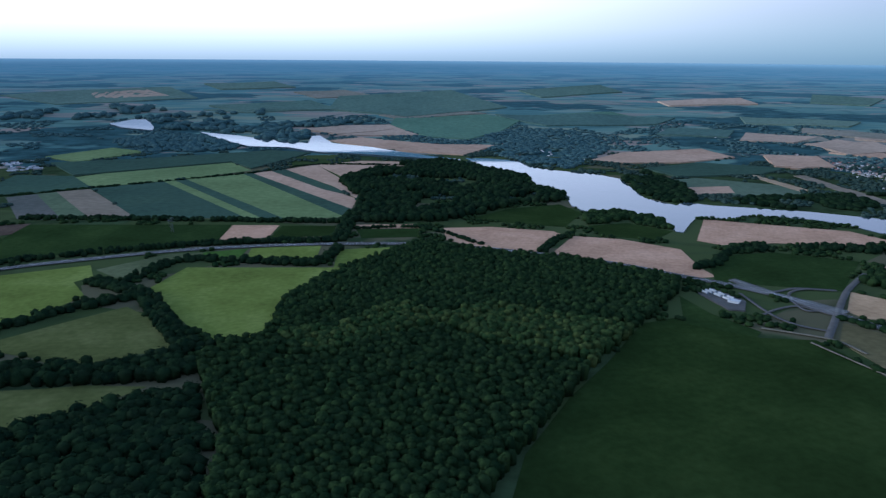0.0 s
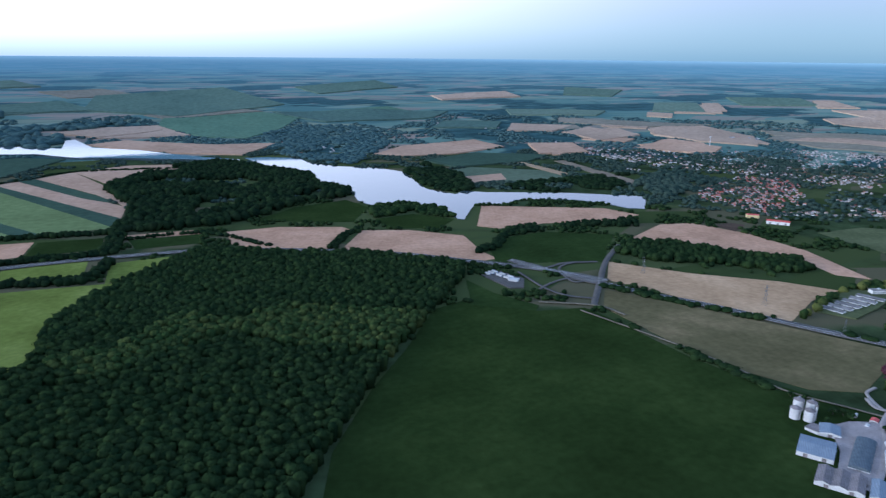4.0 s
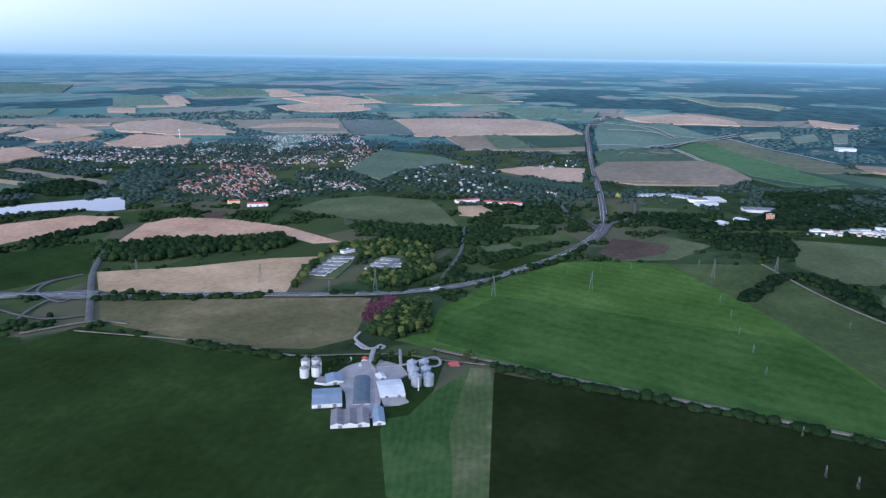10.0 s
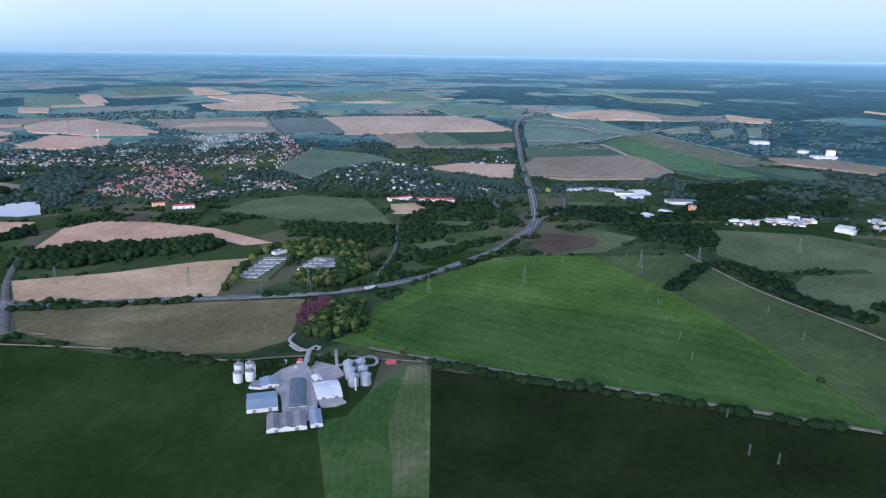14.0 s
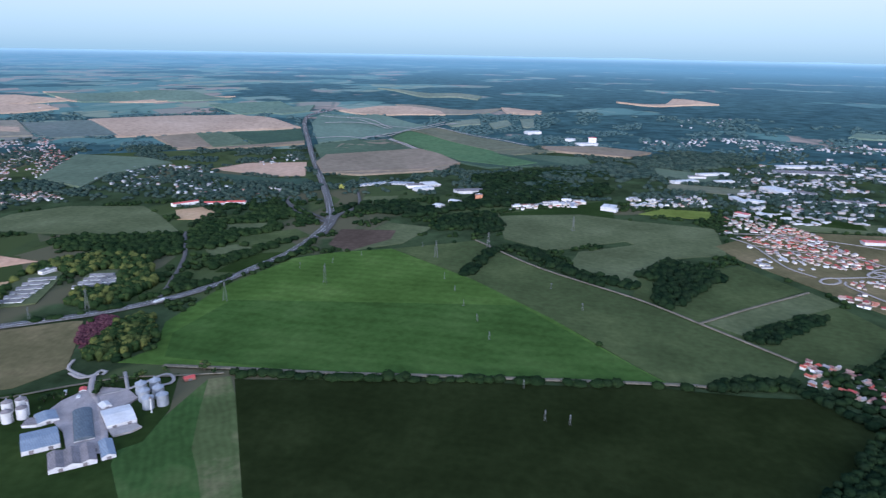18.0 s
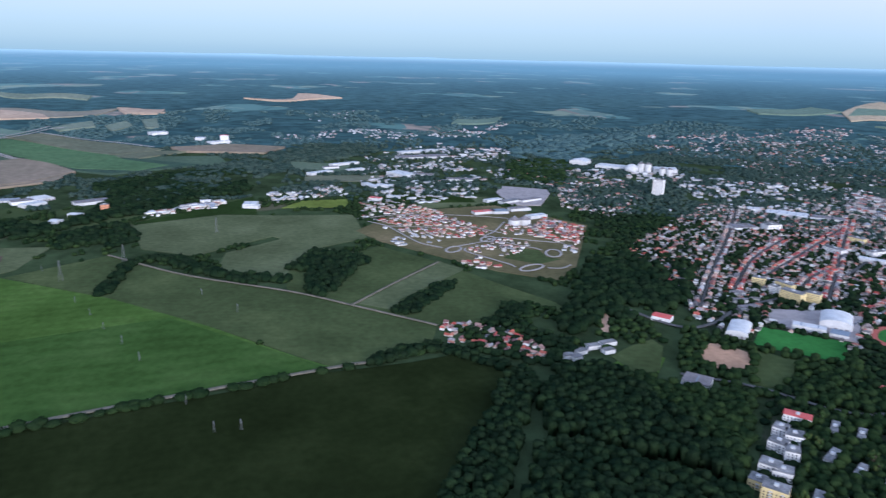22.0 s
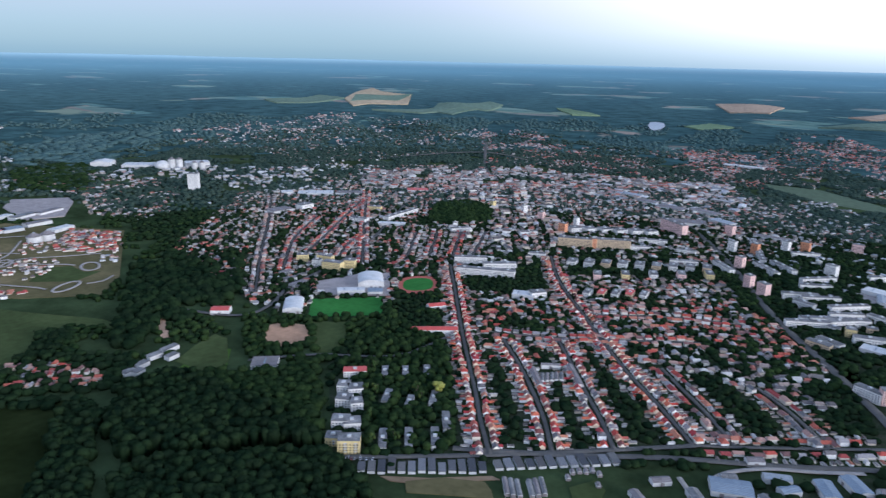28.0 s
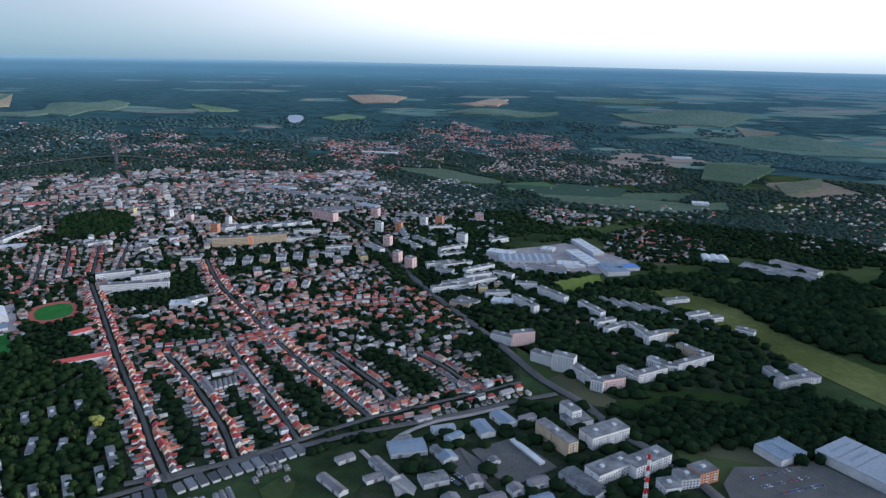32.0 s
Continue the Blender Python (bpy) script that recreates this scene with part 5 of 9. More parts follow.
def flats(a, b, depth, height, paint, roof="roof_felt"):
    root, L = placed("apartment_block", a, b, depth)
    tagged(root, PANEL_WORDS[paint] + " concrete-panel apartment block with a flat roof among trees", "apartment block", "apartment blocks")
    wall = part("wall", box_bm(-L / 2, -depth / 2, -0.3, L / 2, depth / 2, height), paint, root)
    top = part("roof", box_bm(-L / 2 - 0.25, -depth / 2 - 0.25, height, L / 2 + 0.25, depth / 2 + 0.25, height + 0.6), roof, root, "dark felt flat roof" if roof == "roof_felt" else "red roof")
    for i in range(max(1, int(L / 22))):
        x = -L / 2 + (i + 0.5) * L / max(1, int(L / 22))
        part("stair_hut", box_bm(x - 2, -1.8, height + 0.6, x + 2, 1.8, height + 2.4), "panel_grey", top)
    reach = Vector((*a, 0)).length
    if reach < 800:
        for x, y, z, turn in pane_places(L, depth, height):
            part("window", PANE, None, wall).matrix_basis = pose(x, y, z, 0, 0, turn)
    else:
        bm = bmesh.new()
        for x, y, z, turn in pane_places(L, depth, height):
            if turn in (0, 180):
                box_bm(x - 0.75, y - 0.05, z, x + 0.75, y + 0.05, z + 1.35, bm)
            else:
                box_bm(x - 0.05, y - 0.75, z, x + 0.05, y + 0.75, z + 1.35, bm)
        tagged(part("glazing", bm, "glass_dark", wall), kind="stuff")
    if reach < 950:
        n = int(L / 10)
        for j in range(1, int(height / 2.9)):
            for i in range(n):
                part("balcony", BALCONY, None, wall).matrix_basis = pose((i - (n - 1) / 2) * 10 + 1.7, -depth / 2, j * 2.9)
    return root


def hall(a, b, depth, height, roofing, walls="sheet_white", form="gable", name="warehouse", label="", spans=1, axis="", rise=0.09):
    """A long shed: walls, one or more pitched or round roofs, and a gate."""
    root, L = placed(name, a, b, depth)
    tagged(root, label or "low industrial hall with a " + {"sheet_white": "white", "sheet_blue": "blue-grey", "sheet_grey": "weathered grey", "roof_felt": "dark flat",
                                                          "sheet_steel": "steel", "roof_red_sheet": "red", "roof_tile": "red tiled"}.get(roofing, "grey") + " roof", "warehouse")
    if form == "flat":
        part("wall", box_bm(-L / 2, -depth / 2, -0.3, L / 2, depth / 2, height), walls, root)
        part("roof", box_bm(-L / 2 - 0.2, -depth / 2 - 0.2, height, L / 2 + 0.2, depth / 2 + 0.2, height + 0.5), roofing, root)
        for i in range(int(L / 18) if depth > 15 else 0):
            x = -L / 2 + (i + 0.5) * L / int(L / 18)
            part("roof_light", box_bm(x - 0.7, -depth * 0.3, height + 0.5, x + 0.7, depth * 0.3, height + 0.9), "sheet_blue", root)
    else:
        along = axis == "L" or (not axis and form == "gable" and spans == 1 and L > 1.25 * depth)
        width, run = (depth, L) if along else (L, depth)
        w = width / spans
        flip = Matrix.Rotation(radians(90 if along else 0), 3, "Z")
        for i in range(spans):
            x = -width / 2 + (i + 0.5) * w
            up = w * (0.17 if form == "round" else rise if w > 16 else rise * 1.8)
            pieces = []
            if form == "round":
                bm = bmesh.new()
                rows = []
                for y in (-run / 2, run / 2):
                    rows.append([bm.verts.new((x + math.cos(t) * -w / 2, y, height + math.sin(t) * up)) for t in np.linspace(0, math.pi, 13)])
                for p, q in zip(zip(rows[0], rows[0][1:]), zip(rows[1], rows[1][1:])):
                    bm.faces.new((p[0], p[1], q[1], q[0]))
                bm.faces.new(rows[0][::-1])
                bm.faces.new(rows[1])
                bmesh.ops.recalc_face_normals(bm, faces=bm.faces[:])
                pieces.append(("wall", box_bm(x - w / 2, -run / 2 + 0.1, -0.3, x + w / 2, run / 2 - 0.1, height), walls))
                pieces.append(("roof", bm, roofing))
            else:
                for nm, bm, skin in (("wall", gable_walls(w - 0.02, run, height, up), walls), ("roof", gable_roof(w - 0.3, run, height, up, 0.14, 0.2), roofing)):
                    bmesh.ops.translate(bm, verts=bm.verts[:], vec=(x, 0, 0))
                    pieces.append((nm, bm, skin))
            for nm, bm, skin in pieces:
                bmesh.ops.rotate(bm, verts=bm.verts[:], cent=(0, 0, 0), matrix=flip)
                part(nm, bm, skin, root)
        for i in range(max(1, int(L / 14))):
            x = -L / 2 + (i + 0.5) * L / max(1, int(L / 14))
            part("gate", box_bm(x - 2.0, -depth / 2 - 0.15, 0, x + 2.0, -depth / 2 - 0.02, min(height - 0.3, 4.0)), "sheet_grey", root)
    return root


def yard(kind, pts, label, name="yard"):
    GREENS.append(pts)
    FIELDS.append(pts)
    CLEAR.append(pts)
    return tagged(sheet(name, pts, kind, lift=0.75 if kind == "garden" else 1.1), label, name, kind="structure")


def silo(x, y, r, h, skin, label, group):
    """Round grain silo: ribbed drum, cone roof, cap and ladder."""
    root = tagged(new("silo"), label, "silo", group)
    root.matrix_basis = pose(x, y, land(x, y) + 1.0)
    bm = bmesh.new()
    rings = []
    for i in range(15):
        z = -1 + (h + 1) * i / 14
        k = r * (1.0 if i % 2 else 0.985)
        rings.append([bm.verts.new((k * math.cos(t), k * math.sin(t), z)) for t in np.linspace(0, 2 * math.pi, 28, endpoint=False)])
    for p, q in zip(rings, rings[1:]):
        for i in range(28):
            bm.faces.new((p[i], p[(i + 1) % 28], q[(i + 1) % 28], q[i]))
    part("drum", bm, skin, root)
    bm = bmesh.new()
    bmesh.ops.create_cone(bm, cap_ends=True, segments=28, radius1=r * 1.04, radius2=r * 0.14, depth=r * 0.5)
    bmesh.ops.translate(bm, verts=bm.verts[:], vec=(0, 0, h + r * 0.25))
    part("roof", bm, "sheet_steel" if skin == "sheet_steel" else "sheet_grey", root)
    bm = bmesh.new()
    bmesh.ops.create_cone(bm, cap_ends=True, segments=12, radius1=r * 0.16, radius2=r * 0.16, depth=1.0)
    bmesh.ops.translate(bm, verts=bm.verts[:], vec=(0, 0, h + r * 0.5 + 0.4))
    part("cap", bm, "sheet_steel", root)
    part("ladder", box_bm(-0.3, -r - 0.3, -0.8, 0.3, -r - 0.1, h), "sheet_grey", root)
    SPOTS.append((x, y))
    return root


def bar(bm, a, b, w):
    """A thin square bar from a to b."""
    a, b = Vector(a), Vector(b)
    m = (b - a).to_track_quat("Z", "Y").to_matrix().to_4x4()
    m.translation = a
    n = len(bm.verts)
    box_bm(-w, -w, 0, w, w, (b - a).length, bm)
    bm.verts.ensure_lookup_table()
    for v in bm.verts[n:]:
        v.co = m @ v.co


shade("galvanised", [(0.11, 0.115, 0.11), (0.16, 0.165, 0.16)], scale=1.0, detail=0.2, rough=0.7)


def pylon(x, y, h, turn):
    """Lattice power pylon: four tapering legs, braces and three cross-arms."""
    root = tagged(new("power_pylon"), "grey galvanised lattice power pylon standing in a field", "pylon", "pylons of the power lines")
    root.matrix_basis = pose(x, y, land(x, y) + 0.2, 0, 0, turn)
    k, slim = h * 0.085, min(1.0, h / 30)
    for sx in (-1, 1):
        for sy in (-1, 1):
            bm = bmesh.new()
            bar(bm, (sx * k, sy * k, 0), (sx * 0.25, sy * 0.25, h), 0.11 * slim)
            part("leg", bm, "galvanised", root)
    bm = bmesh.new()
    for i in range(8):
        z0, z1 = h * i / 8, h * (i + 1) / 8
        a, b = k + (0.25 - k) * i / 8, k + (0.25 - k) * (i + 1) / 8
        for s in (-1, 1):
            bar(bm, (-a, s * a, z0), (b, s * b, z1), 0.05 * slim)
            bar(bm, (a, s * a, z0), (-b, s * b, z1), 0.05 * slim)
            bar(bm, (s * a, -a, z0), (s * b, b, z1), 0.05 * slim)
    tagged(part("bracing", bm, "galvanised", root), kind="stuff")
    for z, w in ((0.72, 0.17), (0.83, 0.22), (0.94, 0.15)):
        bm = bmesh.new()
        bar(bm, (-w * h, 0, z * h), (w * h, 0, z * h), 0.11 * slim)
        bar(bm, (-w * h, 0, z * h), (0, 0, z * h + 1.6), 0.1)
        bar(bm, (w * h, 0, z * h), (0, 0, z * h + 1.6), 0.1)
        part("cross_arm", bm, "galvanised", root)
    return root


def tree(x, y, h, w, leaf, label):
    """A single tree: tapered trunk with limbs and a crown of leaf clumps."""
    root = tagged(new("tree"), label, "tree", "single trees")
    root.matrix_basis = pose(x, y, land(x, y) + 0.2)
    bm = bmesh.new()
    bmesh.ops.create_cone(bm, cap_ends=True, segments=8, radius1=w * 0.06, radius2=w * 0.025, depth=h * 0.6)
    bmesh.ops.translate(bm, verts=bm.verts[:], vec=(0, 0, h * 0.3))
    for i in range(4):
        t = i * 1.57 + x
        bar(bm, (0, 0, h * (0.3 + 0.05 * i)), (math.cos(t) * w * 0.3, math.sin(t) * w * 0.3, h * 0.6), w * 0.014)
    part("trunk", bm, "bark", root)
    V, F, at = [], [], 0
    r = random.Random(int(x * 7 + y))
    for i in range(9):
        sv, sf = CROWNS["far"][r.randrange(5)]
        c = np.array([r.gauss(0, 0.2) * w, r.gauss(0, 0.2) * w, h * (0.25 + 0.45 * r.random())])
        V.append(sv * np.array([w * 0.26, w * 0.26, h * 0.3]) * r.uniform(0.8, 1.2) + c)
        F.append(sf + at)
        at += len(sv)
    part("crown", mesh_np("crown", np.concatenate(V), np.concatenate(F), [leaf], smooth=True), None, root)
    return root


shade("leafyellow", [(0.16, 0.17, 0.03), (0.22, 0.22, 0.04)], scale=0.4, detail=0.4, rough=0.75, per="blend")
shade("track_red", [(0.30, 0.07, 0.05), (0.36, 0.09, 0.06)], scale=0.1, detail=0.15, rough=0.9)
shade("mast_red", [(0.55, 0.03, 0.03), (0.62, 0.05, 0.05)], scale=0.5, detail=0.1, rough=0.6)


def elevator(x, y, h, w):
    """Grain elevator leg with a head house and a slanting chute."""
    root = tagged(new("grain_elevator"), "slim white grain elevator tower beside the silos", "elevator")
    root.matrix_basis = pose(x, y, land(x, y) + 1.0)
    part("shaft", box_bm(-w, -w, -1, w, w, h), "sheet_white", root)
    part("head", box_bm(-w * 1.6, -w * 1.6, h, w * 1.6, w * 1.6, h + 2), "sheet_grey", root)
    bm = bmesh.new()
    bar(bm, (0, 0, h), (5, 6, h * 0.7), 0.35)
    part("chute", bm, "sheet_steel", root)


def underpass(a, b):
    """Small concrete bridge under the motorway."""
    root, L = placed("bridge", a, b, 6)
    tagged(root, "small pale concrete bridge carrying the motorway", "bridge")
    part("deck", box_bm(-L / 2, -3, 2.6, L / 2, 3, 3.8), "panel_white", root)
    for x in (-L / 2, L / 2 - 1.2):
        part("pier", box_bm(x, -3, -0.5, x + 1.2, 3, 2.6), "concrete", root)
    part("rail", box_bm(-L / 2, -3.1, 3.8, L / 2, -2.9, 4.6), "galvanised", root)


def mast_thin(x, y, h):
    root = tagged(new("water_tower"), "slim white village water tower", "water tower")
    root.matrix_basis = pose(x, y, land(x, y))
    bm = bmesh.new()
    bmesh.ops.create_cone(bm, cap_ends=True, segments=12, radius1=1.5, radius2=1.2, depth=h)
    bmesh.ops.translate(bm, verts=bm.verts[:], vec=(0, 0, h / 2))
    part("shaft", bm, "sheet_white", root)
    bm = bmesh.new()
    bmesh.ops.create_uvsphere(bm, u_segments=16, v_segments=10, radius=3.6)
    bmesh.ops.scale(bm, verts=bm.verts[:], vec=(1, 1, 1.25))
    bmesh.ops.translate(bm, verts=bm.verts[:], vec=(0, 0, h))
    part("tank", bm, "sheet_white", root)


def dome(x, y, r, h):
    root = tagged(new("storage_dome"), "large white domed storage silo of a factory", "silo")
    root.matrix_basis = pose(x, y, land(x, y))
    bm = bmesh.new()
    bmesh.ops.create_uvsphere(bm, u_segments=32, v_segments=16, radius=1)
    for v in bm.verts:
        v.co = Vector((v.co.x * r, v.co.y * r, h * 0.4 + v.co.z * h * 0.6 if v.co.z > 0 else (0.4 + v.co.z * 0.5) * h))
    part("shell", bm, "sheet_white", root)
    bm = bmesh.new()
    bmesh.ops.create_cone(bm, cap_ends=True, segments=12, radius1=1.6, radius2=1.2, depth=2)
    bmesh.ops.translate(bm, verts=bm.verts[:], vec=(0, 0, h + 0.8))
    part("vent", bm, "sheet_grey", root)


def running_track(pts, skin):
    """Oval running track round a grass field; pts are the corners of its plan."""
    a, b, c, d = (Vector((*p, 0)) for p in pts)
    mid, u, w = (a + b + c + d) / 4, (b - a + c - d) / 4, (d - a + c - b) / 4
    lane, grass = [], []
    for i in range(40):
        t = 2 * math.pi * i / 40
        e = 0.75
        px, py = math.copysign(abs(math.cos(t)) ** e, math.cos(t)), math.copysign(abs(math.sin(t)) ** e, math.sin(t))
        q = mid + u * px + w * py
        lane.append((q.x, q.y))
        q = mid + u * px * 0.76 + w * py * 0.72
        grass.append((q.x, q.y))
    FIELDS.append(lane)
    tagged(sheet("running_track", lane, skin, lift=1.3), "red oval running track", "running track", kind="structure")
    tagged(sheet("infield", grass, "pitch", lift=1.5), "green grass inside the running track", "field", kind="structure")


def red_white_mast(x, y, h):
    """Lattice radio mast in red and white bands with dishes."""
    root = tagged(new("radio_mast"), "red and white banded lattice radio mast with antennas", "mast")
    root.matrix_basis = pose(x, y, land(x, y))
    n = 9
    for i in range(n):
        z0, z1 = h * i / n, h * (i + 1) / n
        a, b = 1.6 - 0.9 * i / n, 1.6 - 0.9 * (i + 1) / n
        bm = bmesh.new()
        for sx, sy in ((-1, -1), (1, -1), (1, 1), (-1, 1)):
            bar(bm, (sx * a, sy * a, z0), (sx * b, sy * b, z1), 0.18)
        for s in (-1, 1):
            for z, zz in ((z0, z1), (z1, z0)):
                bar(bm, (-a, s * a, z), (a, s * a, zz), 0.11)
                bar(bm, (s * a, -a, z), (s * a, a, zz), 0.11)
        bar(bm, (0, 0, z0), (0, 0, z1), 0.35)
        part("section", bm, "mast_red" if i % 2 == 0 else "paint_white", root, "red lattice section" if i % 2 == 0 else "white lattice section")
    for i, z in enumerate((0.5, 0.62, 0.74, 0.86, 0.94)):
        bm = bmesh.new()
        bmesh.ops.create_cone(bm, cap_ends=True, segments=14, radius1=0.9, radius2=0.7, depth=0.5)
        bmesh.ops.rotate(bm, verts=bm.verts[:], cent=(0, 0, 0), matrix=Matrix.Rotation(radians(90), 3, "X"))
        bmesh.ops.translate(bm, verts=bm.verts[:], vec=((-1) ** i * 1.5, -0.6, z * h))
        part("dish", bm, "paint_white", root)


def car(x, y, turn, paint):
    """Parked car: body, cabin with windows, four wheels."""
    root = tagged(new("car"), "small parked car beside other cars", "car", "parked cars")
    root.matrix_basis = pose(x, y, land(x, y) + 1.75, 0, 0, turn)
    bm = box_bm(-2.1, -0.85, 0.3, 2.1, 0.85, 0.85)
    bmesh.ops.bevel(bm, geom=bm.edges[:], offset=0.12, segments=1, affect="EDGES")
    part("body", bm, paint, root)
    bm = box_bm(-1.3, -0.75, 0.85, 0.9, 0.75, 1.42)
    for v in bm.verts:
        if v.co.z > 1:
            v.co.x *= 0.7
    part("cabin", bm, "glass_dark", root)
    for px in (-1.3, 1.3):
        for py in (-0.8, 0.8):
            bm = bmesh.new()
            bmesh.ops.create_cone(bm, cap_ends=True, segments=10, radius1=0.32, radius2=0.32, depth=0.2)
            bmesh.ops.rotate(bm, verts=bm.verts[:], cent=(0, 0, 0), matrix=Matrix.Rotation(radians(90), 3, "X"))
            bmesh.ops.translate(bm, verts=bm.verts[:], vec=(px, py, 0.32))
            part("wheel", bm, "roof_felt", root)
    return root


shade("car_paint", [(0.65, 0.66, 0.68), (0.08, 0.09, 0.11), (0.30, 0.31, 0.33), (0.40, 0.05, 0.05), (0.10, 0.14, 0.28)], scale=0.5, detail=0.05, rough=0.3, per="object")
CARS = []


def parked(a, b, gap=3.0, turn=90.0, fill=0.7):
    """A row of parked cars from a to b."""
    a, b = np.array(a), np.array(b)
    d = (b - a) / np.linalg.norm(b - a)
    way = math.degrees(math.atan2(d[1], d[0])) + turn
    for at in np.arange(0, np.linalg.norm(b - a), gap):
        if rng.random() < fill:
            c = a + d * at
            if not CARS:
                CARS.append(car(c[0], c[1], way, "car_paint"))
            else:
                copy_thing(CARS[0], pose(c[0], c[1], land(*c) + 1.75, 0, 0, way + rng.uniform(-3, 3)))


def truck(x, y, turn):
    """Parked articulated lorry: trailer, cab, windscreen and wheels."""
    root = tagged(new("truck"), "parked lorry with a white box trailer", "truck", "parked lorries")
    root.matrix_basis = pose(x, y, land(x, y) + 2.0, 0, 0, turn)
    part("trailer", box_bm(-6.8, -1.25, 1.1, 6.8, 1.25, 4.0), "sheet_white", root)
    part("cab", box_bm(7.1, -1.2, 0.6, 9.3, 1.2, 3.6), "sheet_blue", root)
    part("windscreen", box_bm(9.3, -1.1, 2.1, 9.36, 1.1, 3.2), "glass_dark", root)
    for px in (-5.5, -4.2, -2.9, 5.2, 8.2):
        for py in (-1.1, 1.1):
            bm = bmesh.new()
            bmesh.ops.create_cone(bm, cap_ends=True, segments=10, radius1=0.5, radius2=0.5, depth=0.35)
            bmesh.ops.rotate(bm, verts=bm.verts[:], cent=(0, 0, 0), matrix=Matrix.Rotation(radians(90), 3, "X"))
            bmesh.ops.translate(bm, verts=bm.verts[:], vec=(px, py, 0.5))
            part("wheel", bm, "roof_felt", root)
    return root


def lorry_rows(a, b, rows, gap):
    """Lorries parked side by side from a to b."""
    a, b = np.array(a), np.array(b)
    d = (b - a) / np.linalg.norm(b - a)
    turn = math.degrees(math.atan2(d[1], d[0]))
    first = None
    for i in range(rows):
        for at in np.arange(0, np.linalg.norm(b - a), gap):
            c = a + d * at + np.array([-d[1], d[0]]) * i * 9.0
            m = pose(c[0], c[1], land(*c) + 2.0, 0, 0, turn)
            if first is None:
                first = truck(c[0], c[1], turn)
            elif rng.random() < 0.75:
                copy_thing(first, m)


def town_trees(pts, gap, size, leaf="leafdark"):
    p = clear_of(scatter(pts, gap), 6.0, SPOTS + ROADS)
    for f in FIELDS:
        p = p[~inside(p, f)]
    r = np.hypot(p[:, 0], p[:, 1])
    p = np.concatenate([p[r <= 2000], ragged(p[r > 2000], 150.0, -0.16)])
    r = np.hypot(p[:, 0], p[:, 1])
    # trees past 1750 m take the leaf colour that has haze mixed in
    for least, most, skin, level in ((0, 950, leaf, "mid"), (950, 1750, leaf, "far"), (1750, 5000, "leafhazemid", "far")):
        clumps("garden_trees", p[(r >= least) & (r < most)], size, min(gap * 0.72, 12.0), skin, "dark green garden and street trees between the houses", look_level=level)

yard("concrete", [(590, 502), (617, 503), (645, 493), (654, 483), (655, 449), (639, 427), (624, 429), (606, 443), (580, 428), (555, 413), (537, 405), (540, 420), (533, 437), (561, 461), (575, 481)], "pale concrete farmyard between the sheds", "yard")
yard("gravel", [(572, 419), (588, 399), (583, 389), (572, 394), (561, 407)], "heap of rubble and stored timber beside the white hall", "yard")
yard("asphalt", [(423, 1092), (457, 1116), (486, 1052), (466, 1008), (443, 1013)], "grey parking yard of the roadside stop", "yard")
yard("concrete", [(1761, -838), (1838, -896), (1755, -997), (1698, -975), (1564, -873), (1592, -798)], "grey works yard", "yard")
yard("concrete", [(776, -849), (749, -907), (744, -932), (704, -961), (633, -866), (707, -813), (740, -810)], "grey paved forecourt of the sports hall", "yard")
yard("asphalt", [(2, -617), (-41, -645), (-80, -595), (-43, -564), (-23, -571)], "grey asphalt yard of a depot", "yard")
yard("asphalt", [(-251, -611), (-307, -616), (-333, -628), (-375, -577), (-340, -512), (-229, -502), (-231, -581)], "dark car park of the retail hall", "yard")
yard("asphalt", [(31, -602), (13, -621), (-7, -599), (-14, -570), (3, -561), (19, -581)], "grey depot yard with parked cars", "yard")
yard("gravel", [(76, -562), (65, -570), (50, -550), (52, -536), (67, -535)], "pale gravel depot drive", "yard")
yard("grass", [(850, 779), (981, 848), (1015, 835), (1028, 797), (955, 764), (881, 737)], "worn grass between the animal sheds", "yard")
yard("grass", [(928, 718), (1028, 752), (1068, 713), (968, 661)], "worn grass between the animal sheds", "yard")
hall((515.1, 470.1), (536.1, 445.0), 37.5, 4.6, "sheet_blue", "sheet_white", "gable", "warehouse", "wide farm shed with a low blue-grey roof", 1, "L", 0.06)
hall((493.2, 426.1), (518.3, 394.4), 32.5, 3.8, "sheet_grey", "sheet_white", "gable", "warehouse", "wide farm shed with weathered grey roof in three spans", 3, "D")
hall((521.8, 392.7), (529.9, 382.8), 32.5, 3.4, "sheet_blue", "sheet_white", "gable", "warehouse", "narrow farm shed with pale blue roof", 1)
hall((542.7, 435.7), (553.9, 420.6), 65.0, 3.0, "hangar_roof", "sheet_white", "round", "warehouse", "round-roofed dark steel farm hangar with a white front", 1)
hall((571.9, 419.9), (591.1, 399.0), 37.5, 4.6, "sheet_white", "sheet_white", "gable", "warehouse", "white farm hall with a low bright roof", 1, "L", 0.07)
hall((565.7, 492.1), (579.9, 478.2), 22.5, 3.8, "sheet_blue", "sheet_white", "gable", "warehouse", "small farm shed with blue-grey roof", 1)
hall((606.6, 448.0), (615.0, 441.9), 12.5, 3.8, "sheet_white", "sheet_white", "gable", "warehouse", "small white gabled farm building", 1)
hall((561.0, 506.3), (565.4, 492.7), 15.0, 3.0, "sheet_grey", "sheet_white", "flat", "warehouse", "low grey open farm store", 1)
hall((638.8, 497.6), (642.5, 490.9), 8.8, 2.6, "roof_red_sheet", "sheet_white", "gable", "warehouse", "small red-roofed farm office", 1)
hall((685.9, 397.0), (694.5, 388.2), 8.8, 2.6, "roof_red_sheet", "brick_red", "gable", "warehouse", "small red brick farm house", 1)
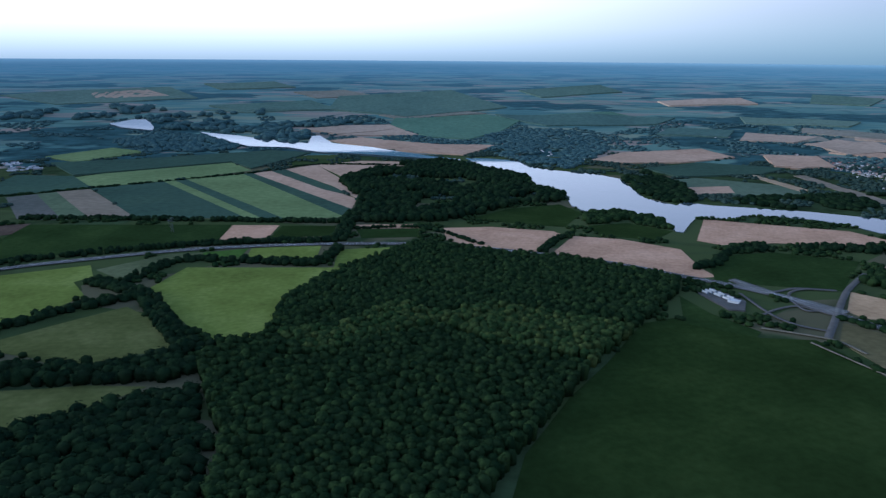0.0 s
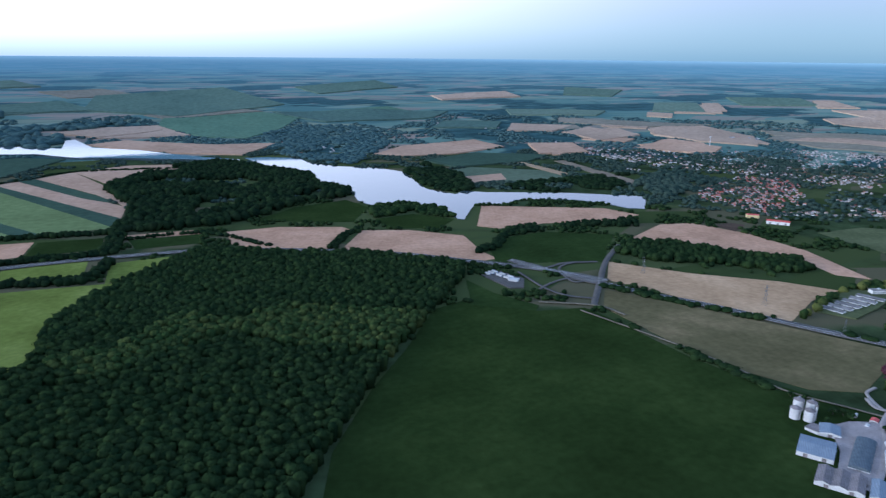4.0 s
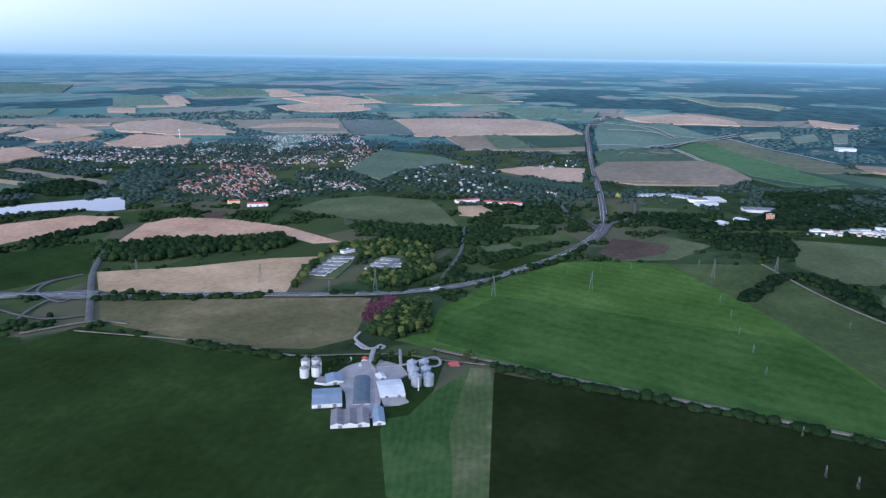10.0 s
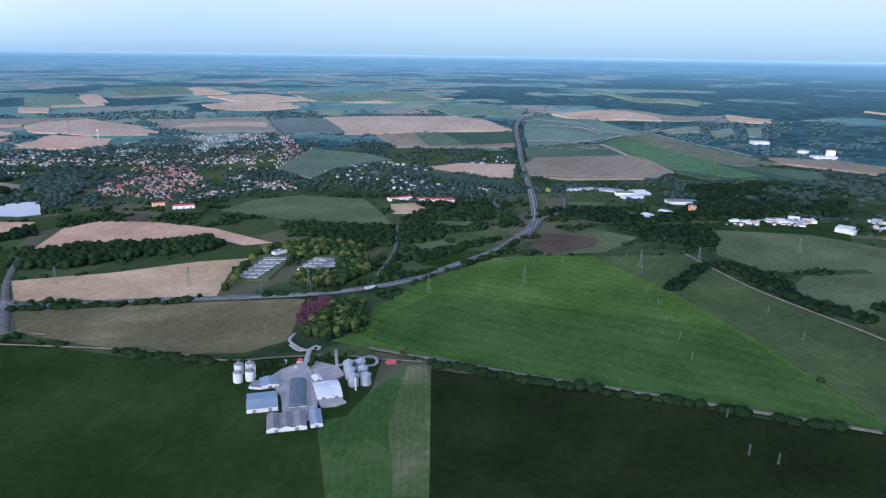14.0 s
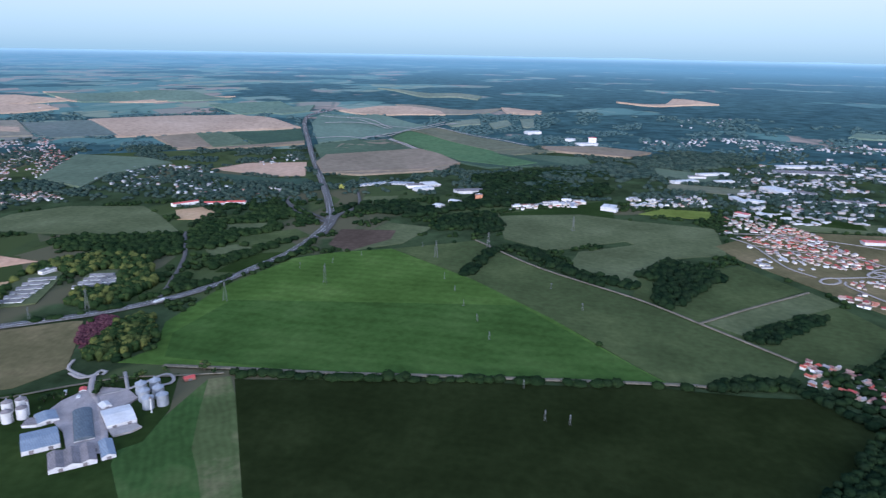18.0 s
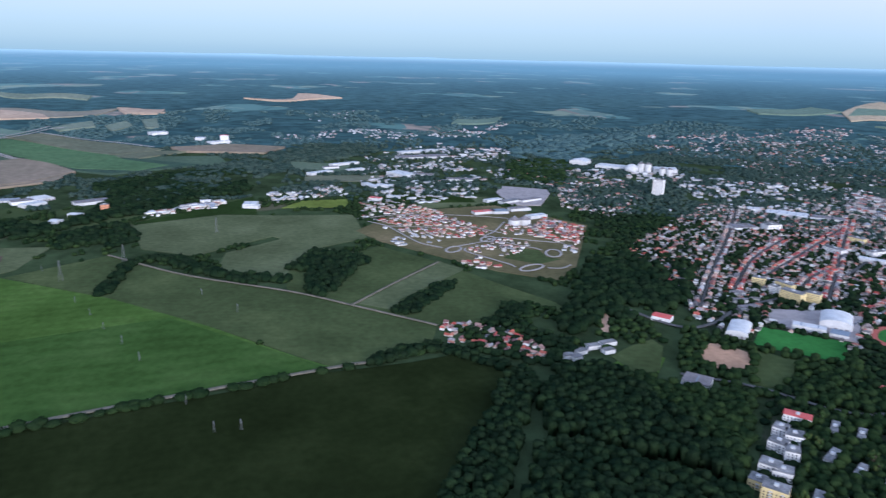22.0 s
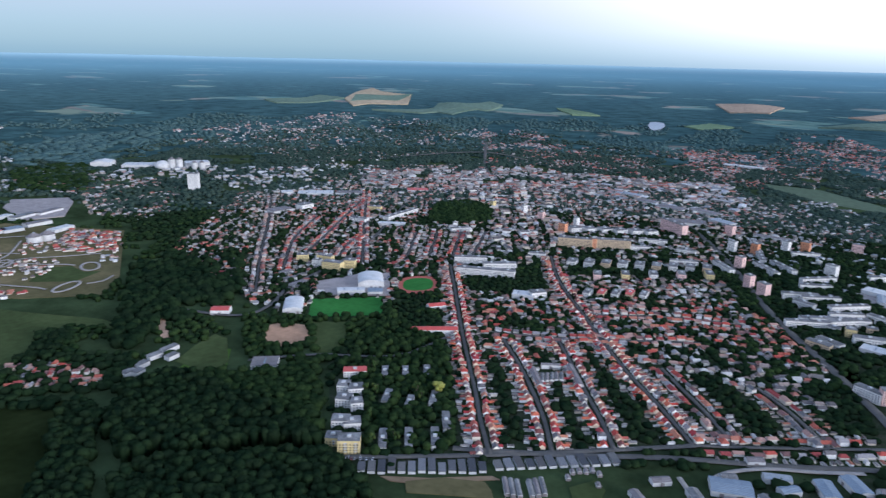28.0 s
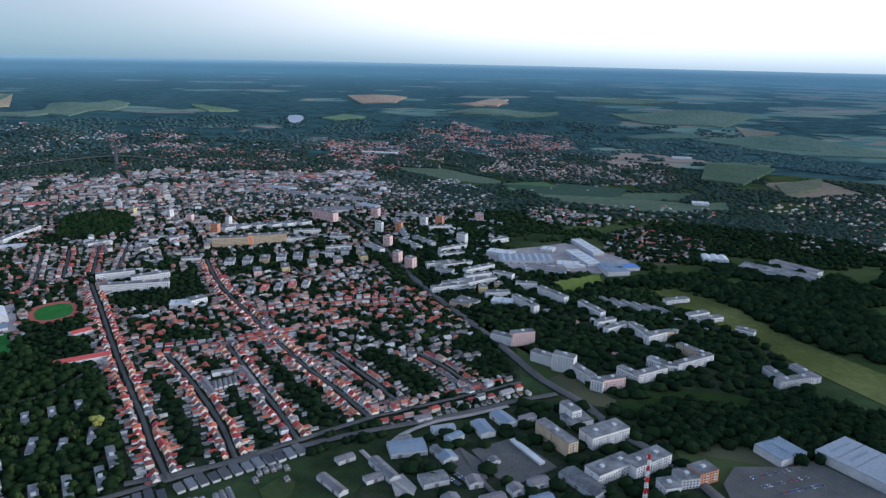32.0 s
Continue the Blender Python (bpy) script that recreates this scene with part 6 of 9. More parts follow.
hall((624.2, 490.8), (626.2, 487.2), 6.2, 2.3, "sheet_white", "sheet_white", "gable", "warehouse", "small white kiosk by the farm gate", 1)
hall((631.3, 510.9), (632.7, 508.5), 6.2, 3.0, "sheet_white", "sheet_white", "gable", "warehouse", "small white weighbridge hut", 1)
silo(569.6, 529.1, 5.5, 11.2, "sheet_white", "white round grain silo with grey cone roof", "white grain silos")
silo(579.8, 520.0, 5.5, 11.2, "sheet_white", "white round grain silo with grey cone roof", "white grain silos")
silo(587.7, 543.3, 5.5, 11.2, "sheet_white", "white round grain silo with grey cone roof", "white grain silos")
silo(596.4, 534.1, 5.5, 11.2, "sheet_white", "white round grain silo with grey cone roof", "white grain silos")
silo(622.4, 404.9, 6.2, 11.9, "sheet_steel", "grey steel grain silo with cone roof", "steel grain silos")
silo(631.9, 393.8, 6.2, 11.9, "sheet_steel", "grey steel grain silo with cone roof", "steel grain silos")
silo(636.8, 418.1, 6.2, 11.9, "sheet_steel", "grey steel grain silo with cone roof", "steel grain silos")
silo(646.5, 406.8, 6.2, 11.9, "sheet_steel", "grey steel grain silo with cone roof", "steel grain silos")
silo(651.2, 429.9, 6.2, 11.9, "sheet_steel", "grey steel grain silo with cone roof", "steel grain silos")
silo(660.8, 419.0, 6.2, 11.9, "sheet_steel", "grey steel grain silo with cone roof", "steel grain silos")
elevator(613.0, 395.8, 16, 0.6)
elevator(586.3, 517.7, 15, 0.6)
hall((865.5, 788.6), (876.4, 757.4), 13.8, 3.4, "roof_felt", "panel_white", "gable", "warehouse", "long low animal shed with grey roof in a wood", 1)
hall((884.2, 793.7), (896.5, 761.8), 13.8, 3.4, "roof_felt", "panel_white", "gable", "warehouse", "long low animal shed with grey roof in a wood", 1)
hall((903.5, 799.0), (917.2, 766.3), 13.8, 3.4, "roof_felt", "panel_white", "gable", "warehouse", "long low animal shed with grey roof in a wood", 1)
hall((923.5, 804.5), (938.6, 771.0), 13.8, 3.4, "roof_felt", "panel_white", "gable", "warehouse", "long low animal shed with grey roof in a wood", 1)
hall((944.1, 810.1), (960.7, 775.9), 13.8, 3.4, "roof_felt", "panel_white", "gable", "warehouse", "long low animal shed with grey roof in a wood", 1)
hall((965.3, 815.9), (983.6, 780.9), 13.8, 3.4, "roof_felt", "panel_white", "gable", "warehouse", "long low animal shed with grey roof in a wood", 1)
hall((946.0, 725.7), (958.0, 692.0), 13.8, 3.4, "roof_felt", "panel_white", "gable", "warehouse", "long low animal shed with grey roof in a wood", 1)
hall((965.3, 729.0), (977.4, 694.7), 13.8, 3.4, "roof_felt", "panel_white", "gable", "warehouse", "long low animal shed with grey roof in a wood", 1)
hall((985.2, 732.4), (997.4, 697.6), 13.8, 3.4, "roof_felt", "panel_white", "gable", "warehouse", "long low animal shed with grey roof in a wood", 1)
hall((1005.7, 735.9), (1018.0, 700.6), 13.8, 3.4, "roof_felt", "panel_white", "gable", "warehouse", "long low animal shed with grey roof in a wood", 1)
hall((963.4, 695.8), (972.6, 673.3), 13.8, 3.4, "roof_felt", "panel_white", "gable", "warehouse", "long low animal shed with grey roof in a wood", 1)
hall((981.9, 700.4), (990.8, 678.5), 13.8, 3.4, "roof_felt", "panel_white", "gable", "warehouse", "long low animal shed with grey roof in a wood", 1)
hall((1001.1, 705.1), (1009.5, 683.7), 13.8, 3.4, "roof_felt", "panel_white", "gable", "warehouse", "long low animal shed with grey roof in a wood", 1)
flats((999.5, 815.8), (1026.0, 808.4), 10.8, 7.8, "panel_white")
underpass((913.5, 564.8), (930.8, 557.0))
hall((453.7, 1046.3), (466.6, 1036.1), 12.5, 4.6, "sheet_white", "sheet_white", "flat", "warehouse", "white roadside service building", 1)
hall((1531.3, 873.6), (1580.3, 833.8), 17.5, 6.9, "roof_red_sheet", "panel_white", "gable", "warehouse", "long red-roofed riding hall", 1)
hall((1566.9, 815.2), (1579.4, 767.9), 15.0, 5.8, "roof_red_sheet", "panel_white", "gable", "warehouse", "long low red-roofed stable", 1)
hall((1587.2, 768.4), (1598.8, 722.7), 15.0, 5.8, "roof_red_sheet", "panel_white", "gable", "warehouse", "long low red-roofed stable", 1)
hall((1195.3, 1336.6), (1218.7, 1323.2), 17.5, 8.0, "roof_red_sheet", "panel_yellow", "gable", "warehouse", "large house with red roof", 1)
hall((1200.1, 1279.3), (1235.9, 1244.7), 15.0, 6.9, "roof_red_sheet", "panel_white", "gable", "warehouse", "long house with red roof", 1)
mast_thin(1932.1, 2424.6, 40)
hall((1888.1, 518.9), (1885.2, 508.5), 37.5, 3.4, "sheet_steel", "sheet_white", "gable", "warehouse", "low white glazed greenhouse row", 1)
hall((1898.1, 507.3), (1895.1, 496.9), 37.5, 3.4, "sheet_steel", "sheet_white", "gable", "warehouse", "low white glazed greenhouse row", 1)
hall((1908.0, 495.7), (1905.0, 485.3), 37.5, 3.4, "sheet_steel", "sheet_white", "gable", "warehouse", "low white glazed greenhouse row", 1)
hall((1918.0, 484.0), (1915.0, 473.7), 37.5, 3.4, "sheet_steel", "sheet_white", "gable", "warehouse", "low white glazed greenhouse row", 1)
hall((1928.1, 472.3), (1925.0, 462.0), 37.5, 3.4, "sheet_steel", "sheet_white", "gable", "warehouse", "low white glazed greenhouse row", 1)
hall((1940.8, 448.5), (1936.8, 439.7), 37.5, 3.4, "sheet_steel", "sheet_white", "gable", "warehouse", "low white glazed greenhouse row", 1)
hall((1941.0, 437.5), (1937.0, 428.7), 37.5, 3.4, "sheet_steel", "sheet_white", "gable", "warehouse", "low white glazed greenhouse row", 1)
hall((1941.1, 426.5), (1937.1, 417.8), 37.5, 3.4, "sheet_steel", "sheet_white", "gable", "warehouse", "low white glazed greenhouse row", 1)
hall((1941.2, 415.6), (1937.3, 406.9), 37.5, 3.4, "sheet_steel", "sheet_white", "gable", "warehouse", "low white glazed greenhouse row", 1)
hall((1941.4, 404.7), (1937.4, 396.1), 37.5, 3.4, "sheet_steel", "sheet_white", "gable", "warehouse", "low white glazed greenhouse row", 1)
hall((1941.5, 393.9), (1937.6, 385.3), 37.5, 3.4, "sheet_steel", "sheet_white", "gable", "warehouse", "low white glazed greenhouse row", 1)
hall((1895.6, 373.2), (1913.7, 329.1), 32.5, 8.0, "sheet_grey", "panel_white", "flat", "warehouse", "long cream factory hall with white roof", 1)
hall((1923.2, 328.0), (1927.3, 321.3), 50.0, 5.8, "sheet_white", "sheet_white", "gable", "warehouse", "low white glazed greenhouse row", 1)
hall((1928.1, 320.0), (1932.2, 313.3), 50.0, 5.8, "sheet_white", "sheet_white", "gable", "warehouse", "low white glazed greenhouse row", 1)
hall((1933.0, 311.9), (1937.1, 305.3), 50.0, 5.8, "sheet_white", "sheet_white", "gable", "warehouse", "low white glazed greenhouse row", 1)
hall((1937.9, 303.9), (1942.0, 297.2), 50.0, 5.8, "sheet_white", "sheet_white", "gable", "warehouse", "low white glazed greenhouse row", 1)
hall((1942.8, 295.9), (1946.9, 289.2), 50.0, 5.8, "sheet_white", "sheet_white", "gable", "warehouse", "low white glazed greenhouse row", 1)
hall((1855.3, 341.1), (1889.7, 298.3), 27.5, 6.9, "sheet_white", "sheet_white", "flat", "warehouse", "white works hall among trees", 1)
hall((1734.5, 237.7), (1722.1, 212.4), 22.5, 5.8, "sheet_white", "sheet_white", "gable", "warehouse", "white works hall among trees", 1)
hall((1664.9, 251.9), (1685.9, 238.9), 20.0, 5.8, "sheet_white", "sheet_white", "gable", "warehouse", "white works hall among trees", 1)
hall((1849.4, 231.1), (1878.6, 157.2), 35.0, 6.9, "sheet_grey", "sheet_white", "flat", "warehouse", "white works hall among trees", 2)
flats((1774.2, 171.6), (1777.7, 154.1), 15.1, 15.7, "panel_orange")
hall((1730.7, -143.5), (1721.5, -174.4), 37.5, 9.2, "sheet_white", "sheet_white", "flat", "warehouse", "white works hall among trees", 1)
hall((3162.8, 81.9), (3188.4, 21.0), 45.0, 11.5, "sheet_white", "sheet_white", "flat", "warehouse", "tall white factory hall", 1)
hall((3030.8, -80.0), (3023.0, -117.5), 37.5, 10.3, "sheet_white", "sheet_white", "flat", "warehouse", "tall white factory hall", 1)
hall((2930.8, -134.2), (2958.3, -215.4), 37.5, 10.3, "sheet_white", "sheet_white", "flat", "warehouse", "tall white factory hall", 1)
flats((2976.8, -176.9), (2978.7, -207.4), 27.0, 29.1, "panel_white", "roof_red_sheet")
hall((1510.6, -665.1), (1512.5, -722.6), 20.0, 6.9, "roof_red_sheet", "sheet_white", "flat", "warehouse", "flat-roofed works hall in a yard", 1)
hall((1506.1, -712.7), (1502.7, -751.8), 27.5, 6.9, "sheet_blue", "sheet_white", "flat", "warehouse", "flat-roofed works hall in a yard", 1)
hall((1520.0, -767.8), (1521.8, -822.0), 22.5, 6.9, "sheet_grey", "sheet_white", "flat", "warehouse", "flat-roofed works hall in a yard", 1)
hall((1602.5, -786.1), (1621.5, -846.6), 22.5, 6.9, "roof_felt", "sheet_white", "flat", "warehouse", "flat-roofed works hall in a yard", 1)
hall((1430.0, -775.1), (1440.6, -823.9), 22.5, 6.9, "sheet_white", "sheet_white", "flat", "warehouse", "flat-roofed works hall in a yard", 1)
hall((1606.5, -843.1), (1625.2, -908.2), 20.0, 6.9, "sheet_grey", "sheet_white", "flat", "warehouse", "flat-roofed works hall in a yard", 1)
hall((1630.8, -752.8), (1641.6, -801.6), 20.0, 6.9, "sheet_white", "sheet_white", "flat", "warehouse", "flat-roofed works hall in a yard", 1)
silo(1392.9, -712.2, 13.8, 12.5, "sheet_white", "wide white round tank", "white tanks")
silo(1391.1, -737.8, 13.8, 12.5, "sheet_white", "wide white round tank", "white tanks")
dome(1967.2, -1438.8, 24, 29)
silo(1944.4, -1458.2, 11.2, 32.5, "sheet_white", "tall white factory silo", "factory silos")
silo(1927.0, -1473.1, 11.2, 32.5, "sheet_white", "tall white factory silo", "factory silos")
silo(1890.5, -1504.1, 10.0, 22.5, "sheet_white", "tall white factory silo", "factory silos")
silo(1872.9, -1519.1, 10.0, 22.5, "sheet_white", "tall white factory silo", "factory silos")
flats((1605.7, -1249.8), (1583.4, -1267.8), 21.6, 47.0, "panel_white")
hall((2167.0, -1314.9), (2120.8, -1354.3), 62.5, 16.1, "sheet_white", "sheet_white", "gable", "warehouse", "tall white factory hall", 1)
hall((2074.0, -1363.3), (2003.6, -1423.3), 62.5, 11.5, "sheet_white", "sheet_white", "flat", "warehouse", "tall white factory hall", 1)
hall((1920.2, -1494.3), (1881.7, -1558.8), 50.0, 18.4, "sheet_white", "sheet_white", "flat", "warehouse", "tall white factory hall", 1)
hall((695.9, -862.7), (662.9, -890.2), 52.5, 8.0, "sheet_white", "sheet_white", "round", "sports_hall", "white sports hall with domed roof", 1)
hall((701.7, -816.5), (667.6, -844.6), 17.5, 8.0, "sheet_white", "sheet_white", "flat", "grandstand", "white grandstand along the football pitch", 1)
hall((663.9, -847.3), (644.7, -861.1), 20.0, 5.8, "sheet_blue", "sheet_white", "flat", "changing_rooms", "low blue-roofed changing-room building", 1)
hall((712.9, -705.3), (690.2, -724.4), 52.5, 5.8, "sheet_white", "sheet_white", "round", "air_dome", "white air dome over courts", 1)
running_track([(625, -875), (576, -921), (626, -998), (677, -952)], "track_red")
flats((815.6, -908.7), (780.8, -917.3), 17.3, 15.7, "panel_yellow")
flats((789.2, -936.7), (770.6, -946.0), 15.1, 15.7, "panel_yellow")
flats((841.9, -910.9), (828.1, -916.7), 15.1, 13.4, "panel_white")
flats((886.5, -918.5), (869.8, -930.8), 15.1, 13.4, "panel_yellow")
hall((817.7, -818.5), (809.3, -843.9), 12.5, 4.6, "sheet_grey", "sheet_white", "flat", "warehouse", "low row of garages with grey roof", 1)
hall((785.4, -805.0), (782.9, -836.3), 12.5, 4.6, "sheet_grey", "sheet_white", "flat", "warehouse", "low row of garages with grey roof", 1)
hall((848.4, -843.1), (841.8, -864.2), 12.5, 4.6, "sheet_grey", "sheet_white", "flat", "warehouse", "low row of garages with grey roof", 1)
flats((499.5, -589.7), (477.8, -606.7), 13.0, 10.1, "panel_white", "roof_red_sheet")
flats((482.5, -557.4), (470.5, -564.0), 15.1, 10.1, "panel_white")
flats((465.2, -557.6), (452.8, -569.5), 15.1, 10.1, "panel_white")
flats((463.1, -531.8), (447.7, -539.2), 15.1, 10.1, "panel_white")
flats((441.6, -532.7), (432.1, -542.3), 15.1, 10.1, "panel_white")
flats((434.9, -492.5), (419.3, -501.8), 15.1, 10.1, "panel_white")
flats((421.4, -496.2), (408.0, -508.1), 15.1, 9.0, "panel_white")
flats((419.2, -465.0), (407.0, -472.1), 14.0, 9.0, "panel_yellow")
flats((399.1, -460.2), (381.1, -472.5), 15.1, 14.6, "panel_yellow")
flats((441.9, -629.7), (435.8, -634.0), 25.9, 5.6, "panel_white")
flats((422.4, -647.0), (416.2, -651.2), 25.9, 5.6, "panel_white")
flats((462.4, -615.5), (456.3, -619.7), 25.9, 5.6, "panel_grey")
flats((424.1, -563.3), (417.1, -566.5), 30.2, 5.6, "panel_grey")
flats((394.6, -565.0), (387.8, -568.1), 30.2, 5.6, "panel_grey")
flats((377.8, -588.8), (370.9, -592.0), 30.2, 5.6, "panel_grey")
flats((368.4, -484.7), (362.0, -489.1), 36.7, 5.6, "panel_grey")
flats((348.1, -500.9), (341.7, -505.3), 36.7, 5.6, "panel_grey")
flats((327.1, -516.5), (320.6, -520.8), 36.7, 5.6, "panel_grey")
flats((335.0, -551.2), (328.3, -555.8), 36.7, 5.6, "panel_grey")
hall((513.3, -752.5), (460.3, -790.0), 15.0, 5.8, "roof_red_sheet", "panel_white", "gable", "warehouse", "long row of terraced houses with an orange roof", 1)
hall((544.4, -846.4), (527.2, -867.8), 15.0, 5.8, "roof_red_sheet", "panel_white", "gable", "warehouse", "terraced houses with an orange roof", 1)
hall((608.4, -544.3), (583.2, -563.8), 27.5, 5.8, "sheet_grey", "sheet_white", "flat", "warehouse", "grey low hall with roof lights", 1)
hall((711.8, -446.1), (712.4, -462.4), 10.0, 5.2, "roof_felt", "sheet_white", "flat", "warehouse", "low grey workshop hall", 1)
hall((718.4, -469.7), (720.4, -486.0), 10.0, 5.2, "roof_felt", "sheet_white", "flat", "warehouse", "low grey workshop hall", 1)
hall((703.1, -455.8), (705.6, -469.0), 10.0, 5.2, "roof_felt", "sheet_white", "flat", "warehouse", "low grey workshop hall", 1)
hall((728.9, -492.2), (728.2, -511.4), 10.0, 5.2, "roof_felt", "sheet_white", "flat", "warehouse", "low grey workshop hall", 1)
hall((731.4, -515.5), (732.6, -538.7), 10.0, 5.2, "roof_felt", "sheet_white", "flat", "warehouse", "low grey workshop hall", 1)
hall((709.6, -505.6), (710.6, -521.5), 10.0, 5.2, "roof_felt", "sheet_white", "flat", "warehouse", "low grey workshop hall", 1)
hall((796.8, -642.5), (774.8, -658.1), 20.0, 6.9, "roof_red_sheet", "panel_white", "gable", "warehouse", "house with a red roof at the wood edge", 1)
hall((363.5, -446.3), (357.9, -450.1), 15.0, 2.6, "garage_roof", "panel_grey", "flat", "garage_row", "row of low garages with dark roof", 1)
hall((355.1, -450.8), (349.5, -454.6), 17.5, 2.6, "garage_roof", "panel_grey", "flat", "garage_row", "row of low garages with dark roof", 1)
hall((346.8, -455.4), (341.2, -459.2), 20.0, 2.6, "garage_roof", "panel_grey", "flat", "garage_row", "row of low garages with dark roof", 1)
hall((340.1, -462.1), (334.4, -465.9), 22.5, 2.6, "garage_roof", "panel_grey", "flat", "garage_row", "row of low garages with dark roof", 1)
hall((331.7, -466.7), (326.1, -470.5), 15.0, 2.6, "garage_roof", "panel_grey", "flat", "garage_row", "row of low garages with dark roof", 1)
hall((323.4, -471.2), (317.7, -475.0), 17.5, 2.6, "garage_roof", "panel_grey", "flat", "garage_row", "row of low garages with dark roof", 1)
hall((316.6, -478.0), (310.9, -481.8), 20.0, 2.6, "garage_roof", "panel_grey", "flat", "garage_row", "row of low garages with dark roof", 1)
hall((308.2, -482.6), (302.6, -486.4), 22.5, 2.6, "garage_roof", "panel_grey", "flat", "garage_row", "row of low garages with dark roof", 1)
hall((299.9, -487.1), (294.2, -490.9), 15.0, 2.6, "garage_roof", "panel_grey", "flat", "garage_row", "row of low garages with dark roof", 1)
hall((293.0, -494.0), (287.3, -497.8), 17.5, 2.6, "garage_roof", "panel_grey", "flat", "garage_row", "row of low garages with dark roof", 1)
hall((284.6, -498.5), (279.0, -502.3), 20.0, 2.6, "garage_roof", "panel_grey", "flat", "garage_row", "row of low garages with dark roof", 1)
hall((276.3, -503.0), (270.6, -506.9), 22.5, 2.6, "garage_roof", "panel_grey", "flat", "garage_row", "row of low garages with dark roof", 1)
hall((269.3, -510.0), (263.6, -513.8), 15.0, 2.6, "garage_roof", "panel_grey", "flat", "garage_row", "row of low garages with dark roof", 1)
hall((257.8, -522.1), (252.5, -526.8), 13.8, 2.6, "garage_roof", "panel_grey", "flat", "garage_row", "row of low garages with dark roof", 1)
hall((249.8, -528.4), (244.4, -533.2), 16.2, 2.6, "garage_roof", "panel_grey", "flat", "garage_row", "row of low garages with dark roof", 1)
hall((241.6, -534.7), (236.3, -539.5), 18.8, 2.6, "garage_roof", "panel_grey", "flat", "garage_row", "row of low garages with dark roof", 1)
hall((233.5, -541.1), (228.1, -545.9), 13.8, 2.6, "garage_roof", "panel_grey", "flat", "garage_row", "row of low garages with dark roof", 1)
hall((225.4, -547.5), (220.0, -552.3), 16.2, 2.6, "garage_roof", "panel_grey", "flat", "garage_row", "row of low garages with dark roof", 1)
hall((217.2, -553.9), (211.7, -558.7), 18.8, 2.6, "garage_roof", "panel_grey", "flat", "garage_row", "row of low garages with dark roof", 1)
hall((209.0, -560.4), (203.5, -565.2), 13.8, 2.6, "garage_roof", "panel_grey", "flat", "garage_row", "row of low garages with dark roof", 1)
hall((200.7, -566.8), (195.2, -571.6), 16.2, 2.6, "garage_roof", "panel_grey", "flat", "garage_row", "row of low garages with dark roof", 1)
hall((192.4, -573.3), (186.9, -578.1), 18.8, 2.6, "garage_roof", "panel_grey", "flat", "garage_row", "row of low garages with dark roof", 1)
hall((184.1, -579.8), (178.6, -584.7), 13.8, 2.6, "garage_roof", "panel_grey", "flat", "garage_row", "row of low garages with dark roof", 1)
hall((175.8, -586.3), (170.2, -591.2), 16.2, 2.6, "garage_roof", "panel_grey", "flat", "garage_row", "row of low garages with dark roof", 1)
hall((167.5, -592.8), (161.9, -597.8), 18.8, 2.6, "garage_roof", "panel_grey", "flat", "garage_row", "row of low garages with dark roof", 1)
hall((196.4, -554.8), (192.9, -557.2), 6.2, 2.8, "sheet_grey", "panel_grey", "gable", "warehouse", "small shed in an allotment", 1)
hall((191.8, -560.1), (188.3, -562.5), 6.2, 2.8, "sheet_grey", "panel_grey", "gable", "warehouse", "small shed in an allotment", 1)
hall((186.2, -562.9), (182.6, -565.3), 6.2, 2.8, "sheet_grey", "panel_grey", "gable", "warehouse", "small shed in an allotment", 1)
hall((182.0, -567.9), (178.4, -570.3), 6.2, 2.8, "sheet_grey", "panel_grey", "gable", "warehouse", "small shed in an allotment", 1)
hall((168.6, -548.0), (165.1, -550.3), 6.2, 2.8, "sheet_grey", "panel_grey", "gable", "warehouse", "small shed in an allotment", 1)
hall((173.9, -565.6), (170.4, -568.0), 6.2, 2.8, "sheet_grey", "panel_grey", "gable", "warehouse", "small shed in an allotment", 1)
hall((196.4, -543.9), (193.0, -546.3), 6.2, 2.8, "sheet_grey", "panel_grey", "gable", "warehouse", "small shed in an allotment", 1)
hall((232.7, -490.6), (228.9, -493.1), 25.0, 3.4, "sheet_grey", "panel_grey", "gable", "warehouse", "long low shed in an allotment yard", 1)
hall((227.4, -492.2), (223.6, -494.7), 25.0, 3.4, "roof_felt", "panel_grey", "gable", "warehouse", "long low shed in an allotment yard", 1)
hall((221.6, -494.1), (217.9, -496.6), 25.0, 3.4, "roof_felt", "panel_grey", "gable", "warehouse", "long low shed in an allotment yard", 1)
hall((212.5, -500.2), (208.8, -502.7), 25.0, 3.4, "roof_felt", "panel_grey", "gable", "warehouse", "long low shed in an allotment yard", 1)
hall((208.6, -504.8), (204.9, -507.3), 25.0, 3.4, "sheet_grey", "panel_grey", "gable", "warehouse", "long low shed in an allotment yard", 1)
hall((204.7, -509.4), (200.9, -511.9), 25.0, 3.4, "roof_felt", "panel_grey", "gable", "warehouse", "long low shed in an allotment yard", 1)
hall((328.5, -739.1), (298.0, -699.2), 8.8, 5.2, "sheet_grey", "panel_white", "gable", "warehouse", "long narrow terrace with grey roof in a comb of terraces", 1)
hall((292.6, -772.5), (258.8, -725.7), 8.8, 5.2, "sheet_grey", "panel_white", "gable", "warehouse", "long narrow terrace with grey roof in a comb of terraces", 1)
hall((316.0, -752.6), (295.3, -764.2), 7.5, 5.2, "sheet_grey", "panel_white", "gable", "warehouse", "long narrow terrace with grey roof in a comb of terraces", 1)
hall((298.2, -711.7), (294.3, -713.5), 21.2, 5.8, "roof_felt", "panel_white", "gable", "warehouse", "white terraced houses set in a comb", 1)
